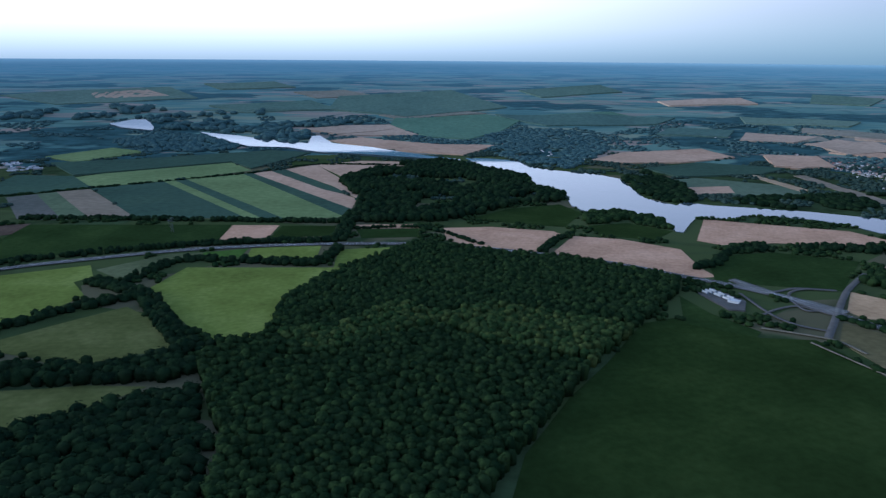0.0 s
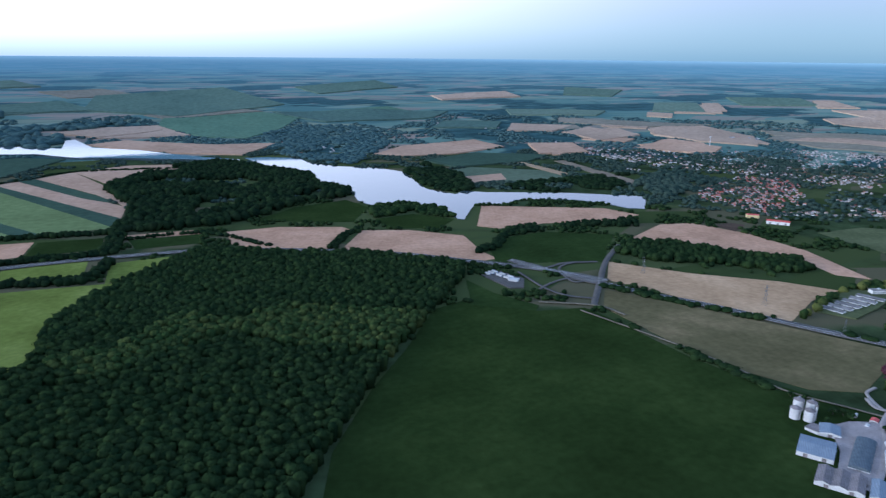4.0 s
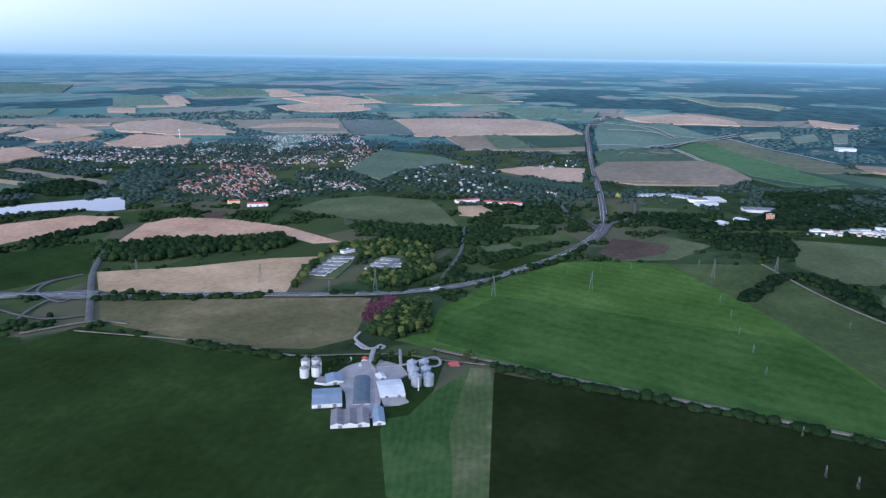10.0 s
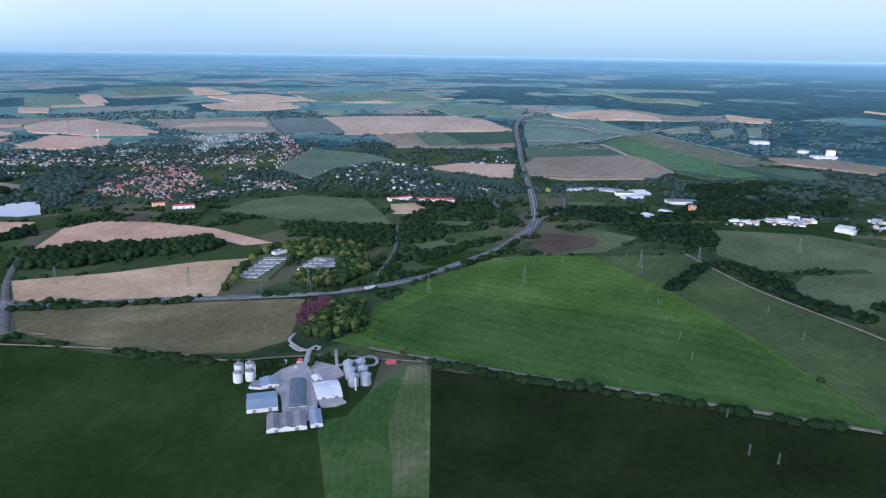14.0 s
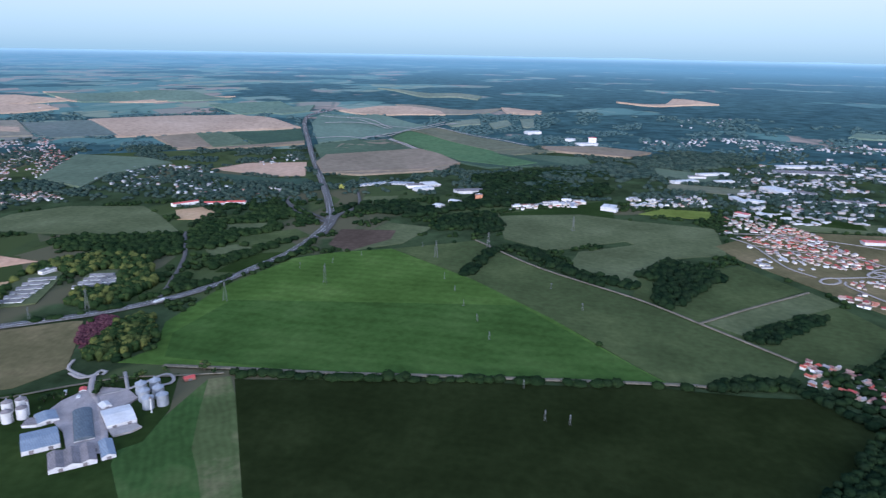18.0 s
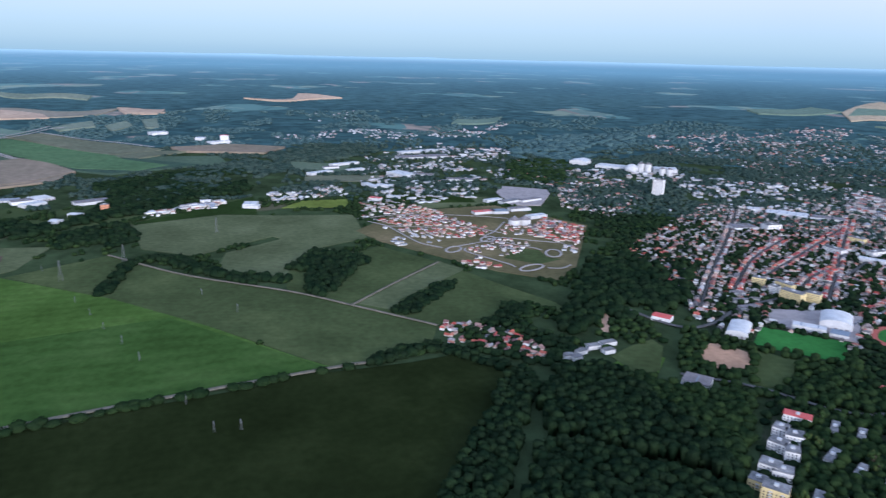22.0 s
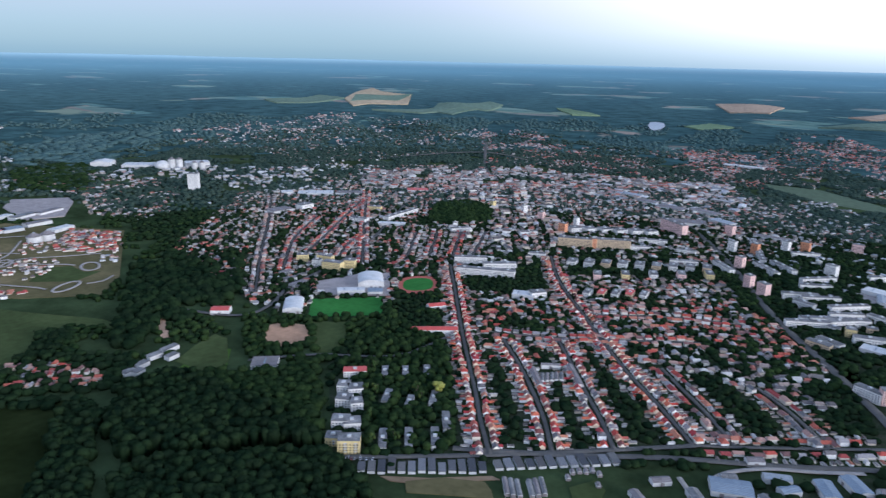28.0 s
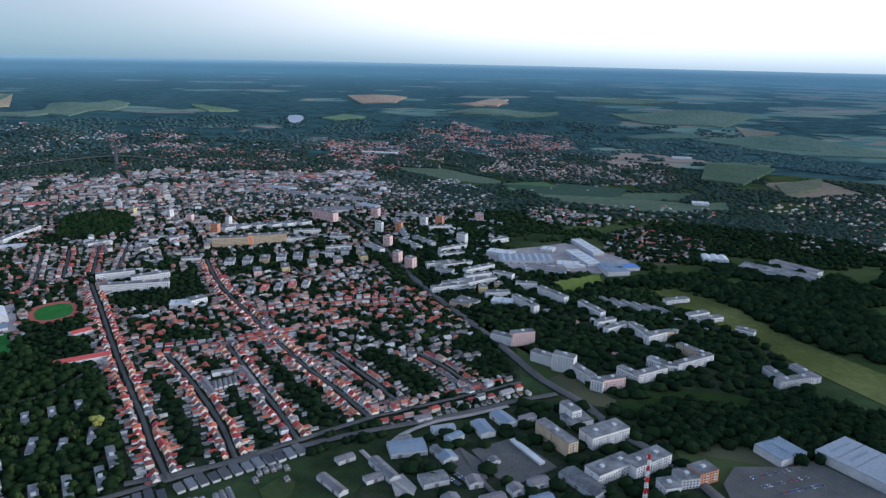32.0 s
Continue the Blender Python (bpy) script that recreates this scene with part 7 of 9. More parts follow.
hall((293.7, -715.5), (289.8, -717.3), 21.2, 5.8, "sheet_grey", "panel_white", "gable", "warehouse", "white terraced houses set in a comb", 1)
hall((289.2, -719.4), (285.2, -721.2), 21.2, 5.8, "roof_felt", "panel_white", "gable", "warehouse", "white terraced houses set in a comb", 1)
hall((284.7, -723.3), (280.7, -725.2), 21.2, 5.8, "sheet_grey", "panel_white", "gable", "warehouse", "white terraced houses set in a comb", 1)
hall((280.1, -727.2), (276.0, -729.1), 21.2, 5.8, "roof_felt", "panel_white", "gable", "warehouse", "white terraced houses set in a comb", 1)
flats((-18.0, -899.9), (-46.3, -885.3), 11.9, 12.8, "panel_white")
flats((-47.8, -885.5), (-78.2, -896.7), 11.9, 18.7, "panel_pink")
flats((-69.0, -843.4), (-94.4, -825.3), 11.9, 12.8, "panel_white")
flats((-94.3, -816.9), (-119.7, -804.8), 11.9, 22.2, "panel_white")
flats((-115.9, -807.7), (-135.1, -775.3), 10.8, 12.8, "panel_white")
flats((-135.2, -766.4), (-148.6, -759.0), 10.8, 13.7, "panel_white")
flats((-149.1, -761.9), (-177.6, -773.7), 10.8, 14.4, "panel_pink")
flats((-173.4, -810.5), (-194.4, -784.5), 10.8, 11.1, "panel_white")
flats((-195.8, -784.6), (-235.7, -810.6), 10.8, 12.8, "panel_white")
flats((-216.8, -841.8), (-232.6, -826.6), 9.7, 11.9, "panel_white")
flats((-231.0, -819.8), (-251.6, -818.7), 9.7, 11.9, "panel_white")
flats((-252.4, -822.1), (-306.0, -856.5), 9.7, 12.8, "panel_white")
flats((-267.3, -894.3), (-297.1, -855.6), 9.7, 11.1, "panel_tan")
flats((-235.7, -922.1), (-276.3, -939.0), 9.7, 11.1, "panel_tan")
flats((-155.8, -1053.1), (-183.6, -1004.0), 9.7, 11.9, "panel_white")
flats((-173.8, -961.6), (-202.7, -978.3), 9.7, 11.9, "panel_white")
flats((-184.7, -939.1), (-218.6, -966.7), 9.7, 11.1, "panel_white")
flats((-216.9, -966.5), (-235.6, -918.1), 9.7, 11.9, "panel_white")
flats((-234.6, -910.0), (-264.6, -929.4), 9.7, 13.7, "panel_white")
flats((-52.2, -1067.3), (-85.1, -1016.8), 9.7, 12.8, "panel_white")
flats((-71.4, -1035.3), (-81.4, -1026.3), 9.7, 12.8, "panel_white")
flats((-96.0, -1115.0), (-135.6, -1063.9), 9.7, 12.8, "panel_white")
flats((-61.1, -1134.5), (-97.3, -1132.9), 9.7, 11.9, "panel_white")
flats((23.2, -1161.4), (-21.1, -1186.6), 9.7, 11.9, "panel_white")
flats((46.2, -1127.3), (-30.8, -1161.8), 9.7, 11.1, "panel_white")
flats((80.6, -1204.0), (49.3, -1191.0), 9.7, 11.1, "panel_grey")
flats((67.9, -1230.4), (14.4, -1259.3), 9.7, 10.2, "panel_white")
flats((-302.1, -1083.8), (-342.2, -1099.5), 11.9, 6.8, "panel_white")
flats((-320.8, -1015.1), (-354.0, -1033.5), 11.9, 8.5, "panel_white")
flats((-333.3, -1000.2), (-369.7, -1016.0), 11.9, 7.6, "panel_white")
flats((-371.4, -970.9), (-393.4, -956.3), 11.9, 7.6, "panel_white")
flats((-360.4, -836.8), (-369.3, -802.6), 10.8, 8.5, "panel_grey")
flats((-364.3, -790.0), (-412.8, -810.3), 10.8, 9.4, "panel_grey")
flats((-398.2, -849.2), (-412.8, -810.3), 10.8, 7.6, "panel_grey")
flats((200.1, -1377.3), (185.5, -1370.9), 11.9, 23.5, "panel_pink")
flats((165.1, -1262.0), (152.9, -1254.1), 11.9, 23.5, "panel_pink")
flats((138.7, -1228.3), (123.3, -1217.1), 11.9, 23.5, "panel_pink")
flats((234.7, -1494.0), (220.0, -1489.9), 11.9, 23.5, "panel_white")
flats((191.4, -1500.3), (177.7, -1496.1), 11.9, 23.5, "panel_orange")
flats((141.8, -1562.2), (127.7, -1557.6), 11.9, 23.5, "panel_white")
flats((107.7, -1578.7), (91.2, -1574.3), 11.9, 23.5, "panel_orange")
flats((16.7, -1621.7), (-4.1, -1621.3), 11.9, 23.5, "panel_pink")
flats((51.1, -1421.2), (33.1, -1412.1), 11.9, 23.5, "panel_white")
flats((667.3, -1506.0), (653.8, -1504.6), 11.9, 23.5, "panel_pink")
flats((734.8, -1553.9), (724.0, -1548.4), 11.9, 23.5, "panel_white")
flats((580.8, -1428.1), (564.1, -1424.5), 11.9, 23.5, "panel_orange")
flats((573.0, -1497.8), (564.2, -1495.8), 11.9, 23.5, "panel_white")
flats((833.8, -1575.3), (822.6, -1573.3), 11.9, 17.9, "panel_yellow")
flats((269.2, -1644.3), (250.7, -1635.3), 11.9, 23.5, "panel_pink")
flats((402.5, -1605.1), (341.4, -1555.0), 15.1, 26.9, "panel_pink")
flats((534.4, -1317.6), (468.4, -1339.9), 17.3, 20.2, "panel_tan")
flats((468.4, -1339.9), (461.0, -1345.4), 18.4, 22.4, "panel_orange")
flats((461.0, -1345.4), (398.7, -1372.3), 17.3, 21.3, "panel_tan")
flats((643.5, -1083.2), (591.1, -1115.2), 14.0, 13.4, "panel_white")
flats((605.9, -1028.8), (508.4, -1063.9), 14.0, 13.4, "panel_white")
flats((576.6, -1076.3), (528.6, -1113.5), 14.0, 13.4, "panel_white")
hall((467.0, -971.5), (432.4, -983.1), 22.5, 6.9, "sheet_white", "sheet_white", "flat", "warehouse", "white school building with flat roof", 1)
flats((436.6, -982.6), (419.8, -1002.6), 17.3, 11.2, "panel_white")
flats((555.1, -1446.3), (538.5, -1465.4), 25.9, 10.6, "panel_white")
flats((525.3, -1462.4), (508.6, -1481.6), 25.9, 10.6, "panel_white")
flats((495.6, -1478.5), (478.8, -1497.8), 25.9, 10.6, "panel_white")
flats((464.3, -1489.5), (447.4, -1508.8), 25.9, 10.6, "panel_white")
flats((434.8, -1505.5), (417.8, -1524.8), 25.9, 10.6, "panel_white")
flats((405.4, -1521.5), (388.3, -1540.8), 25.9, 10.6, "panel_white")
flats((464.4, -1193.6), (447.7, -1196.9), 28.1, 10.6, "panel_white")
flats((435.6, -1205.8), (419.0, -1209.0), 28.1, 10.6, "panel_grey")
flats((408.2, -1221.5), (391.8, -1224.6), 28.1, 10.6, "panel_tan")
flats((380.9, -1237.1), (364.6, -1240.2), 28.1, 10.6, "panel_white")
flats((352.5, -1249.1), (336.4, -1252.1), 28.1, 10.6, "panel_grey")
flats((324.3, -1261.0), (308.4, -1264.0), 28.1, 10.6, "panel_tan")
flats((297.2, -1276.5), (281.5, -1279.4), 28.1, 10.6, "panel_white")
flats((270.2, -1292.0), (254.6, -1294.8), 28.1, 10.6, "panel_grey")
flats((242.4, -1303.7), (227.0, -1306.4), 28.1, 10.6, "panel_tan")
flats((391.5, -1140.8), (378.9, -1146.0), 28.1, 11.2, "panel_pink")
flats((350.4, -1170.8), (337.8, -1175.9), 28.1, 11.2, "panel_yellow")
flats((309.0, -1200.9), (296.4, -1206.1), 28.1, 11.2, "panel_white")
flats((267.4, -1231.3), (254.8, -1236.4), 28.1, 11.2, "panel_pink")
flats((225.4, -1261.9), (213.0, -1266.9), 28.1, 11.2, "panel_yellow")
flats((375.5, -1045.1), (364.3, -1046.4), 28.1, 7.8, "panel_white")
flats((355.3, -1056.2), (344.2, -1057.4), 28.1, 7.8, "panel_tan", "roof_red_sheet")
flats((335.3, -1067.3), (324.3, -1068.4), 28.1, 7.8, "panel_white")
flats((315.2, -1078.3), (304.3, -1079.4), 28.1, 7.8, "panel_tan", "roof_red_sheet")
flats((295.2, -1089.3), (284.4, -1090.3), 28.1, 7.8, "panel_white")
flats((404.5, -1371.1), (363.9, -1390.8), 10.8, 10.6, "panel_white")
flats((403.5, -1444.3), (348.7, -1462.5), 10.8, 10.6, "panel_white")
flats((317.6, -1409.5), (279.4, -1412.2), 10.8, 10.6, "panel_white")
flats((305.5, -1320.0), (257.1, -1337.3), 10.8, 10.6, "panel_white")
flats((238.1, -1369.7), (197.8, -1319.2), 10.8, 10.6, "panel_white")
flats((209.5, -1602.1), (160.8, -1426.7), 10.8, 10.6, "panel_grey")
flats((97.3, -1231.9), (44.6, -1252.8), 11.9, 10.6, "panel_white")
flats((76.6, -1093.2), (19.2, -1120.3), 10.8, 10.6, "panel_white")
flats((19.5, -1125.5), (-29.8, -1168.7), 10.8, 10.6, "panel_white")
flats((78.1, -1337.4), (27.9, -1381.8), 10.8, 10.6, "panel_white")
flats((-11.7, -1078.2), (-50.8, -1086.5), 13.0, 10.6, "panel_white")
flats((147.1, -1436.8), (101.2, -1381.5), 11.9, 10.6, "panel_grey")
hall((407.9, -1667.8), (317.3, -1695.4), 42.5, 6.9, "sheet_grey", "sheet_white", "flat", "warehouse", "shopping hall with a pale flat roof", 1)
hall((329.8, -1763.1), (277.1, -1729.1), 30.0, 6.9, "sheet_steel", "sheet_white", "flat", "warehouse", "shopping hall with a pale flat roof", 1)
hall((481.2, -1844.8), (407.1, -1825.5), 37.5, 6.9, "sheet_grey", "sheet_white", "flat", "warehouse", "shopping hall with a pale flat roof", 1)
hall((391.2, -1859.9), (322.7, -1824.1), 27.5, 6.9, "sheet_grey", "sheet_white", "flat", "warehouse", "shopping hall with a pale flat roof", 1)
hall((209.7, -1653.5), (126.4, -1647.6), 17.5, 6.9, "sheet_grey", "sheet_white", "flat", "warehouse", "shopping hall with a pale flat roof", 1)
hall((556.4, -1889.6), (489.2, -1876.0), 32.5, 6.9, "sheet_grey", "sheet_white", "flat", "warehouse", "shopping hall with a pale flat roof", 1)
hall((627.9, -1965.3), (557.4, -1950.4), 30.0, 6.9, "sheet_steel", "sheet_white", "flat", "warehouse", "shopping hall with a pale flat roof", 1)
hall((-36.7, -1281.1), (-139.7, -1287.1), 50.0, 6.9, "sheet_steel", "panel_grey", "gable", "warehouse", "large ribbed factory hall with grey sheet roof", 8, "D")
hall((-143.3, -1268.9), (-184.7, -1263.3), 27.5, 8.0, "sheet_white", "panel_grey", "flat", "warehouse", "large factory hall with pale roof", 1)
hall((-170.0, -1371.5), (-202.2, -1276.6), 27.5, 8.0, "sheet_white", "panel_grey", "flat", "warehouse", "large factory hall with pale roof", 1)
hall((-83.9, -1242.9), (-153.6, -1217.0), 25.0, 8.0, "sheet_grey", "panel_grey", "flat", "warehouse", "large factory hall with pale roof", 1)
hall((-10.8, -1341.4), (-60.6, -1323.5), 27.5, 8.0, "sheet_white", "panel_grey", "flat", "warehouse", "large factory hall with pale roof", 1)
hall((-191.9, -1464.9), (-224.5, -1357.9), 22.5, 8.0, "sheet_white", "panel_grey", "flat", "warehouse", "large factory hall with pale roof", 1)
hall((-222.0, -1268.1), (-262.1, -1258.9), 30.0, 8.0, "sheet_blue", "sheet_white", "flat", "warehouse", "blue-clad flat-roofed storage warehouse", 1)
hall((-230.9, -1226.8), (-273.8, -1239.2), 30.0, 8.0, "sheet_blue", "sheet_white", "flat", "warehouse", "blue-clad flat-roofed storage warehouse", 1)
hall((-197.1, -1104.3), (-218.4, -1057.9), 6.2, 3.0, "roof_felt", "panel_grey", "flat", "garage_row", "row of low garages with dark roof", 1)
hall((-213.5, -1097.8), (-234.0, -1052.0), 6.2, 3.0, "roof_felt", "panel_grey", "flat", "garage_row", "row of low garages with dark roof", 1)
hall((-229.7, -1091.5), (-250.0, -1048.8), 6.2, 3.0, "roof_felt", "panel_grey", "flat", "garage_row", "row of low garages with dark roof", 1)
hall((-245.2, -1082.4), (-265.3, -1042.9), 6.2, 3.0, "roof_felt", "panel_grey", "flat", "garage_row", "row of low garages with dark roof", 1)
hall((-261.0, -1076.2), (-281.0, -1039.8), 6.2, 3.0, "roof_felt", "panel_grey", "flat", "garage_row", "row of low garages with dark roof", 1)
hall((-276.6, -1070.1), (-296.0, -1034.1), 6.2, 3.0, "roof_felt", "panel_grey", "flat", "garage_row", "row of low garages with dark roof", 1)
hall((-436.7, -1345.8), (-483.7, -1340.2), 37.5, 6.9, "sheet_white", "sheet_white", "gable", "warehouse", "white hall at the wood edge", 3)
hall((-487.3, -1302.7), (-593.3, -1222.8), 42.5, 6.9, "roof_felt", "sheet_white", "flat", "warehouse", "long grey flat factory hall", 1)
hall((-560.0, -1342.5), (-618.8, -1269.5), 22.5, 9.2, "sheet_grey", "sheet_white", "flat", "warehouse", "grey steel factory hall", 1)
hall((490.6, -2784.2), (351.7, -2767.6), 32.5, 6.9, "sheet_white", "sheet_white", "flat", "warehouse", "low white industrial hall", 1)
hall((-758.8, -2872.6), (-835.8, -2867.6), 25.0, 6.9, "sheet_white", "sheet_white", "flat", "warehouse", "low white industrial hall", 1)
hall((-575.5, -1925.4), (-618.7, -1917.0), 30.0, 6.9, "sheet_white", "sheet_white", "flat", "warehouse", "low white industrial hall", 1)
hall((-36.4, -636.4), (-63.7, -595.1), 6.2, 4.0, "sheet_white", "sheet_white", "flat", "warehouse", "long narrow white canopy roof", 1)
hall((4.4, -666.4), (-7.7, -641.3), 16.2, 5.8, "sheet_blue", "sheet_white", "gable", "warehouse", "workshop with a blue-grey roof", 1)
hall((-15.9, -686.6), (-32.5, -663.0), 16.2, 5.8, "sheet_blue", "sheet_white", "gable", "warehouse", "workshop with a blue-grey roof", 1)
flats((-104.2, -681.9), (-114.6, -687.8), 23.8, 14.6, "panel_white")
flats((-92.5, -613.6), (-102.7, -620.6), 51.8, 15.7, "panel_tan")
flats((-118.4, -630.4), (-159.6, -656.0), 21.6, 13.4, "panel_white")
flats((-115.8, -568.7), (-154.7, -597.0), 19.4, 11.2, "panel_white")
flats((-151.8, -582.8), (-190.7, -610.0), 19.4, 12.3, "panel_white")
hall((-101.7, -671.0), (-127.1, -683.0), 22.5, 5.8, "roof_felt", "sheet_white", "flat", "warehouse", "low dark-roofed office wing", 1)
flats((-190.0, -570.3), (-208.2, -575.5), 17.3, 10.1, "panel_grey")
flats((-208.2, -577.3), (-228.3, -588.1), 17.3, 12.3, "panel_orange")
flats((-173.0, -556.9), (-187.7, -561.6), 17.3, 9.0, "panel_white")
hall((-297.1, -616.1), (-328.1, -633.9), 32.5, 8.0, "sheet_blue", "sheet_white", "flat", "supermarket", "supermarket with pale blue roof", 1)
hall((-337.0, -636.8), (-348.1, -620.9), 52.5, 9.2, "sheet_steel", "sheet_white", "flat", "retail_hall", "large retail hall with white roof", 1)
hall((-348.1, -620.9), (-358.8, -605.8), 52.5, 9.2, "sheet_steel", "sheet_white", "flat", "retail_hall", "large retail hall with white roof", 1)
hall((-358.8, -605.8), (-369.1, -591.3), 52.5, 9.2, "sheet_steel", "sheet_white", "flat", "retail_hall", "large retail hall with white roof", 1)
hall((-369.1, -591.3), (-378.8, -577.4), 52.5, 9.2, "sheet_steel", "sheet_white", "flat", "retail_hall", "large retail hall with white roof", 1)
hall((79.2, -595.3), (44.5, -606.6), 25.0, 5.2, "sheet_blue", "panel_grey", "gable", "warehouse", "workshop shed in the depot yards", 1)
hall((41.7, -643.2), (18.8, -652.2), 11.2, 5.2, "sheet_steel", "panel_grey", "gable", "warehouse", "workshop shed in the depot yards", 1)
hall((23.4, -627.4), (9.6, -639.6), 11.2, 5.2, "sheet_blue", "panel_grey", "gable", "warehouse", "workshop shed in the depot yards", 1)
hall((27.9, -589.4), (14.2, -597.5), 15.0, 5.2, "sheet_blue", "panel_grey", "gable", "warehouse", "workshop shed in the depot yards", 1)
hall((43.3, -548.8), (20.4, -559.6), 17.5, 5.2, "roof_felt", "panel_grey", "gable", "warehouse", "workshop shed in the depot yards", 1)
hall((2.2, -552.6), (-10.5, -557.3), 13.8, 5.2, "sheet_grey", "panel_grey", "gable", "warehouse", "workshop shed in the depot yards", 1)
hall((-55.3, -556.2), (-71.8, -564.7), 12.5, 5.2, "sheet_grey", "panel_grey", "gable", "warehouse", "workshop shed in the depot yards", 1)
hall((-36.1, -544.3), (-48.4, -550.5), 12.5, 5.2, "sheet_grey", "panel_grey", "gable", "warehouse", "workshop shed in the depot yards", 1)
hall((-80.0, -580.7), (-108.1, -544.3), 20.0, 5.2, "roof_felt", "panel_grey", "gable", "warehouse", "workshop shed in the depot yards", 1)
hall((99.6, -585.5), (74.8, -554.6), 11.2, 5.2, "roof_felt", "panel_grey", "gable", "warehouse", "workshop shed in the depot yards", 1)
hall((-52.0, -675.5), (-67.1, -685.5), 10.0, 5.2, "sheet_grey", "panel_grey", "gable", "warehouse", "workshop shed in the depot yards", 1)
hall((43.3, -612.8), (34.0, -599.5), 10.0, 5.2, "roof_felt", "panel_grey", "gable", "warehouse", "workshop shed in the depot yards", 1)
hall((59.5, -664.5), (45.1, -673.2), 10.0, 5.2, "sheet_grey", "panel_grey", "gable", "warehouse", "workshop shed in the depot yards", 1)
hall((74.6, -620.3), (61.7, -628.0), 10.0, 5.2, "roof_felt", "panel_grey", "gable", "warehouse", "workshop shed in the depot yards", 1)
hall((-17.9, -590.8), (-26.5, -595.5), 8.8, 5.2, "roof_felt", "panel_grey", "gable", "warehouse", "workshop shed in the depot yards", 1)
hall((-12.6, -523.6), (-32.3, -533.4), 15.0, 5.2, "sheet_grey", "panel_grey", "gable", "warehouse", "workshop shed in the depot yards", 1)
hall((21.3, -520.6), (7.0, -527.4), 15.0, 5.2, "roof_felt", "panel_grey", "gable", "warehouse", "workshop shed in the depot yards", 1)
hall((-56.4, -527.6), (-74.1, -535.6), 15.0, 5.2, "sheet_blue", "panel_grey", "gable", "warehouse", "workshop shed in the depot yards", 1)
hall((142.6, -555.4), (116.5, -530.4), 10.0, 4.0, "sheet_grey", "sheet_white", "gable", "warehouse", "long low grey storage shed", 1)
hall((126.8, -580.0), (112.6, -591.1), 10.0, 4.0, "sheet_grey", "sheet_white", "gable", "warehouse", "long low grey storage shed", 1)
hall((94.9, -551.0), (80.9, -561.1), 10.0, 4.0, "sheet_grey", "sheet_white", "gable", "warehouse", "long low grey storage shed", 1)
flats((79, -1305), (31, -1327), 11, 9.0, "panel_white")
flats((24, -1197), (-27, -1239), 11, 12.0, "panel_white")
flats((60, -1126), (18, -1149), 10, 9.0, "panel_white")
flats((-23, -1197), (-56, -1178), 11, 11.0, "panel_white")
flats((0, -1103), (-14, -1105), 14, 12.0, "panel_yellow")
flats((35, -1054), (4, -1034), 12, 9.0, "panel_grey")
flats((46, -1037), (15, -1025), 12, 8.0, "panel_tan")
flats((24, -1109), (9, -1105), 11, 9.0, "panel_white")
flats((-26, -1136), (-40, -1138), 11, 8.0, "panel_tan")
flats((173, -1413), (126, -1352), 11, 10.0, "panel_white")
flats((117, -1532), (67, -1551), 11, 9.0, "panel_white")
flats((-23, -1431), (-59, -1456), 11, 9.0, "panel_white")
flats((1181, -1249), (1176, -1286), 24, 14.0, "panel_white")
flats((1020, -1234), (978, -1238), 18, 10.0, "panel_white")
flats((948, -1290), (948, -1414), 16, 10.0, "panel_white")
flats((772, -1287), (748, -1319), 14, 9.0, "panel_white")
flats((694, -1341), (655, -1364), 12, 9.0, "panel_white")
flats((640, -1356), (608, -1380), 12, 9.0, "panel_white")
flats((1064, -1357), (1031, -1366), 16, 10.0, "panel_yellow")
flats((551, -1210), (519, -1219), 12, 9.0, "panel_white")
flats((862, -946), (831, -950), 13, 12.0, "panel_yellow")
hall((1323, -1383), (1248, -1443), 45, 6.5, "sheet_white", "sheet_white", "flat", "warehouse", "works building with a pale flat roof", 1)
hall((1247, -1454), (1191, -1500), 35, 6.5, "sheet_grey", "sheet_white", "flat", "warehouse", "works building with a weathered grey flat roof", 1)
hall((1207, -1180), (1195, -1238), 40, 6.5, "sheet_grey", "sheet_white", "flat", "warehouse", "works building with a weathered grey flat roof", 1)
hall((941, -1238), (886, -1267), 18, 6.5, "sheet_white", "sheet_white", "flat", "warehouse", "works building with a pale flat roof", 1)
hall((1117, -1612), (1072, -1649), 35, 6.5, "roof_red_sheet", "sheet_white", "flat", "warehouse", "works building with a orange-red flat roof", 1)
hall((1366, -1369), (1348, -1394), 30, 6.5, "sheet_white", "sheet_white", "flat", "warehouse", "works building with a pale flat roof", 1)
hall((-158, -1260), (-197, -1265), 14, 6.5, "sheet_white", "sheet_white", "flat", "warehouse", "works building with a pale flat roof", 1)
hall((-226, -1254), (-298, -1271), 26, 6.5, "sheet_cobalt", "sheet_white", "flat", "warehouse", "works building with a bright blue flat roof", 1)
hall((-120, -1382), (-144, -1372), 25, 6.5, "sheet_white", "sheet_white", "flat", "warehouse", "works building with a pale flat roof", 1)
hall((-19, -1050), (-52, -1043), 22, 6.5, "sheet_white", "sheet_white", "flat", "warehouse", "works building with a pale flat roof", 1)
hall((-84, -1236), (-141, -1243), 20, 6.5, "sheet_white", "sheet_white", "flat", "warehouse", "works building with a pale flat roof", 1)
hall((-181, -1324), (-220, -1329), 20, 6.5, "sheet_cobalt", "sheet_white", "flat", "warehouse", "works building with a bright blue flat roof", 1)
yard("concrete", [(0, -1332), (-57, -1386), (-128, -1418), (-179, -1453), (-231, -1406), (-280, -1357), (-299, -1285), (-218, -1239), (-157, -1245), (-94, -1241), (-53, -1253)], "pale paved works yard between factory halls", "yard")
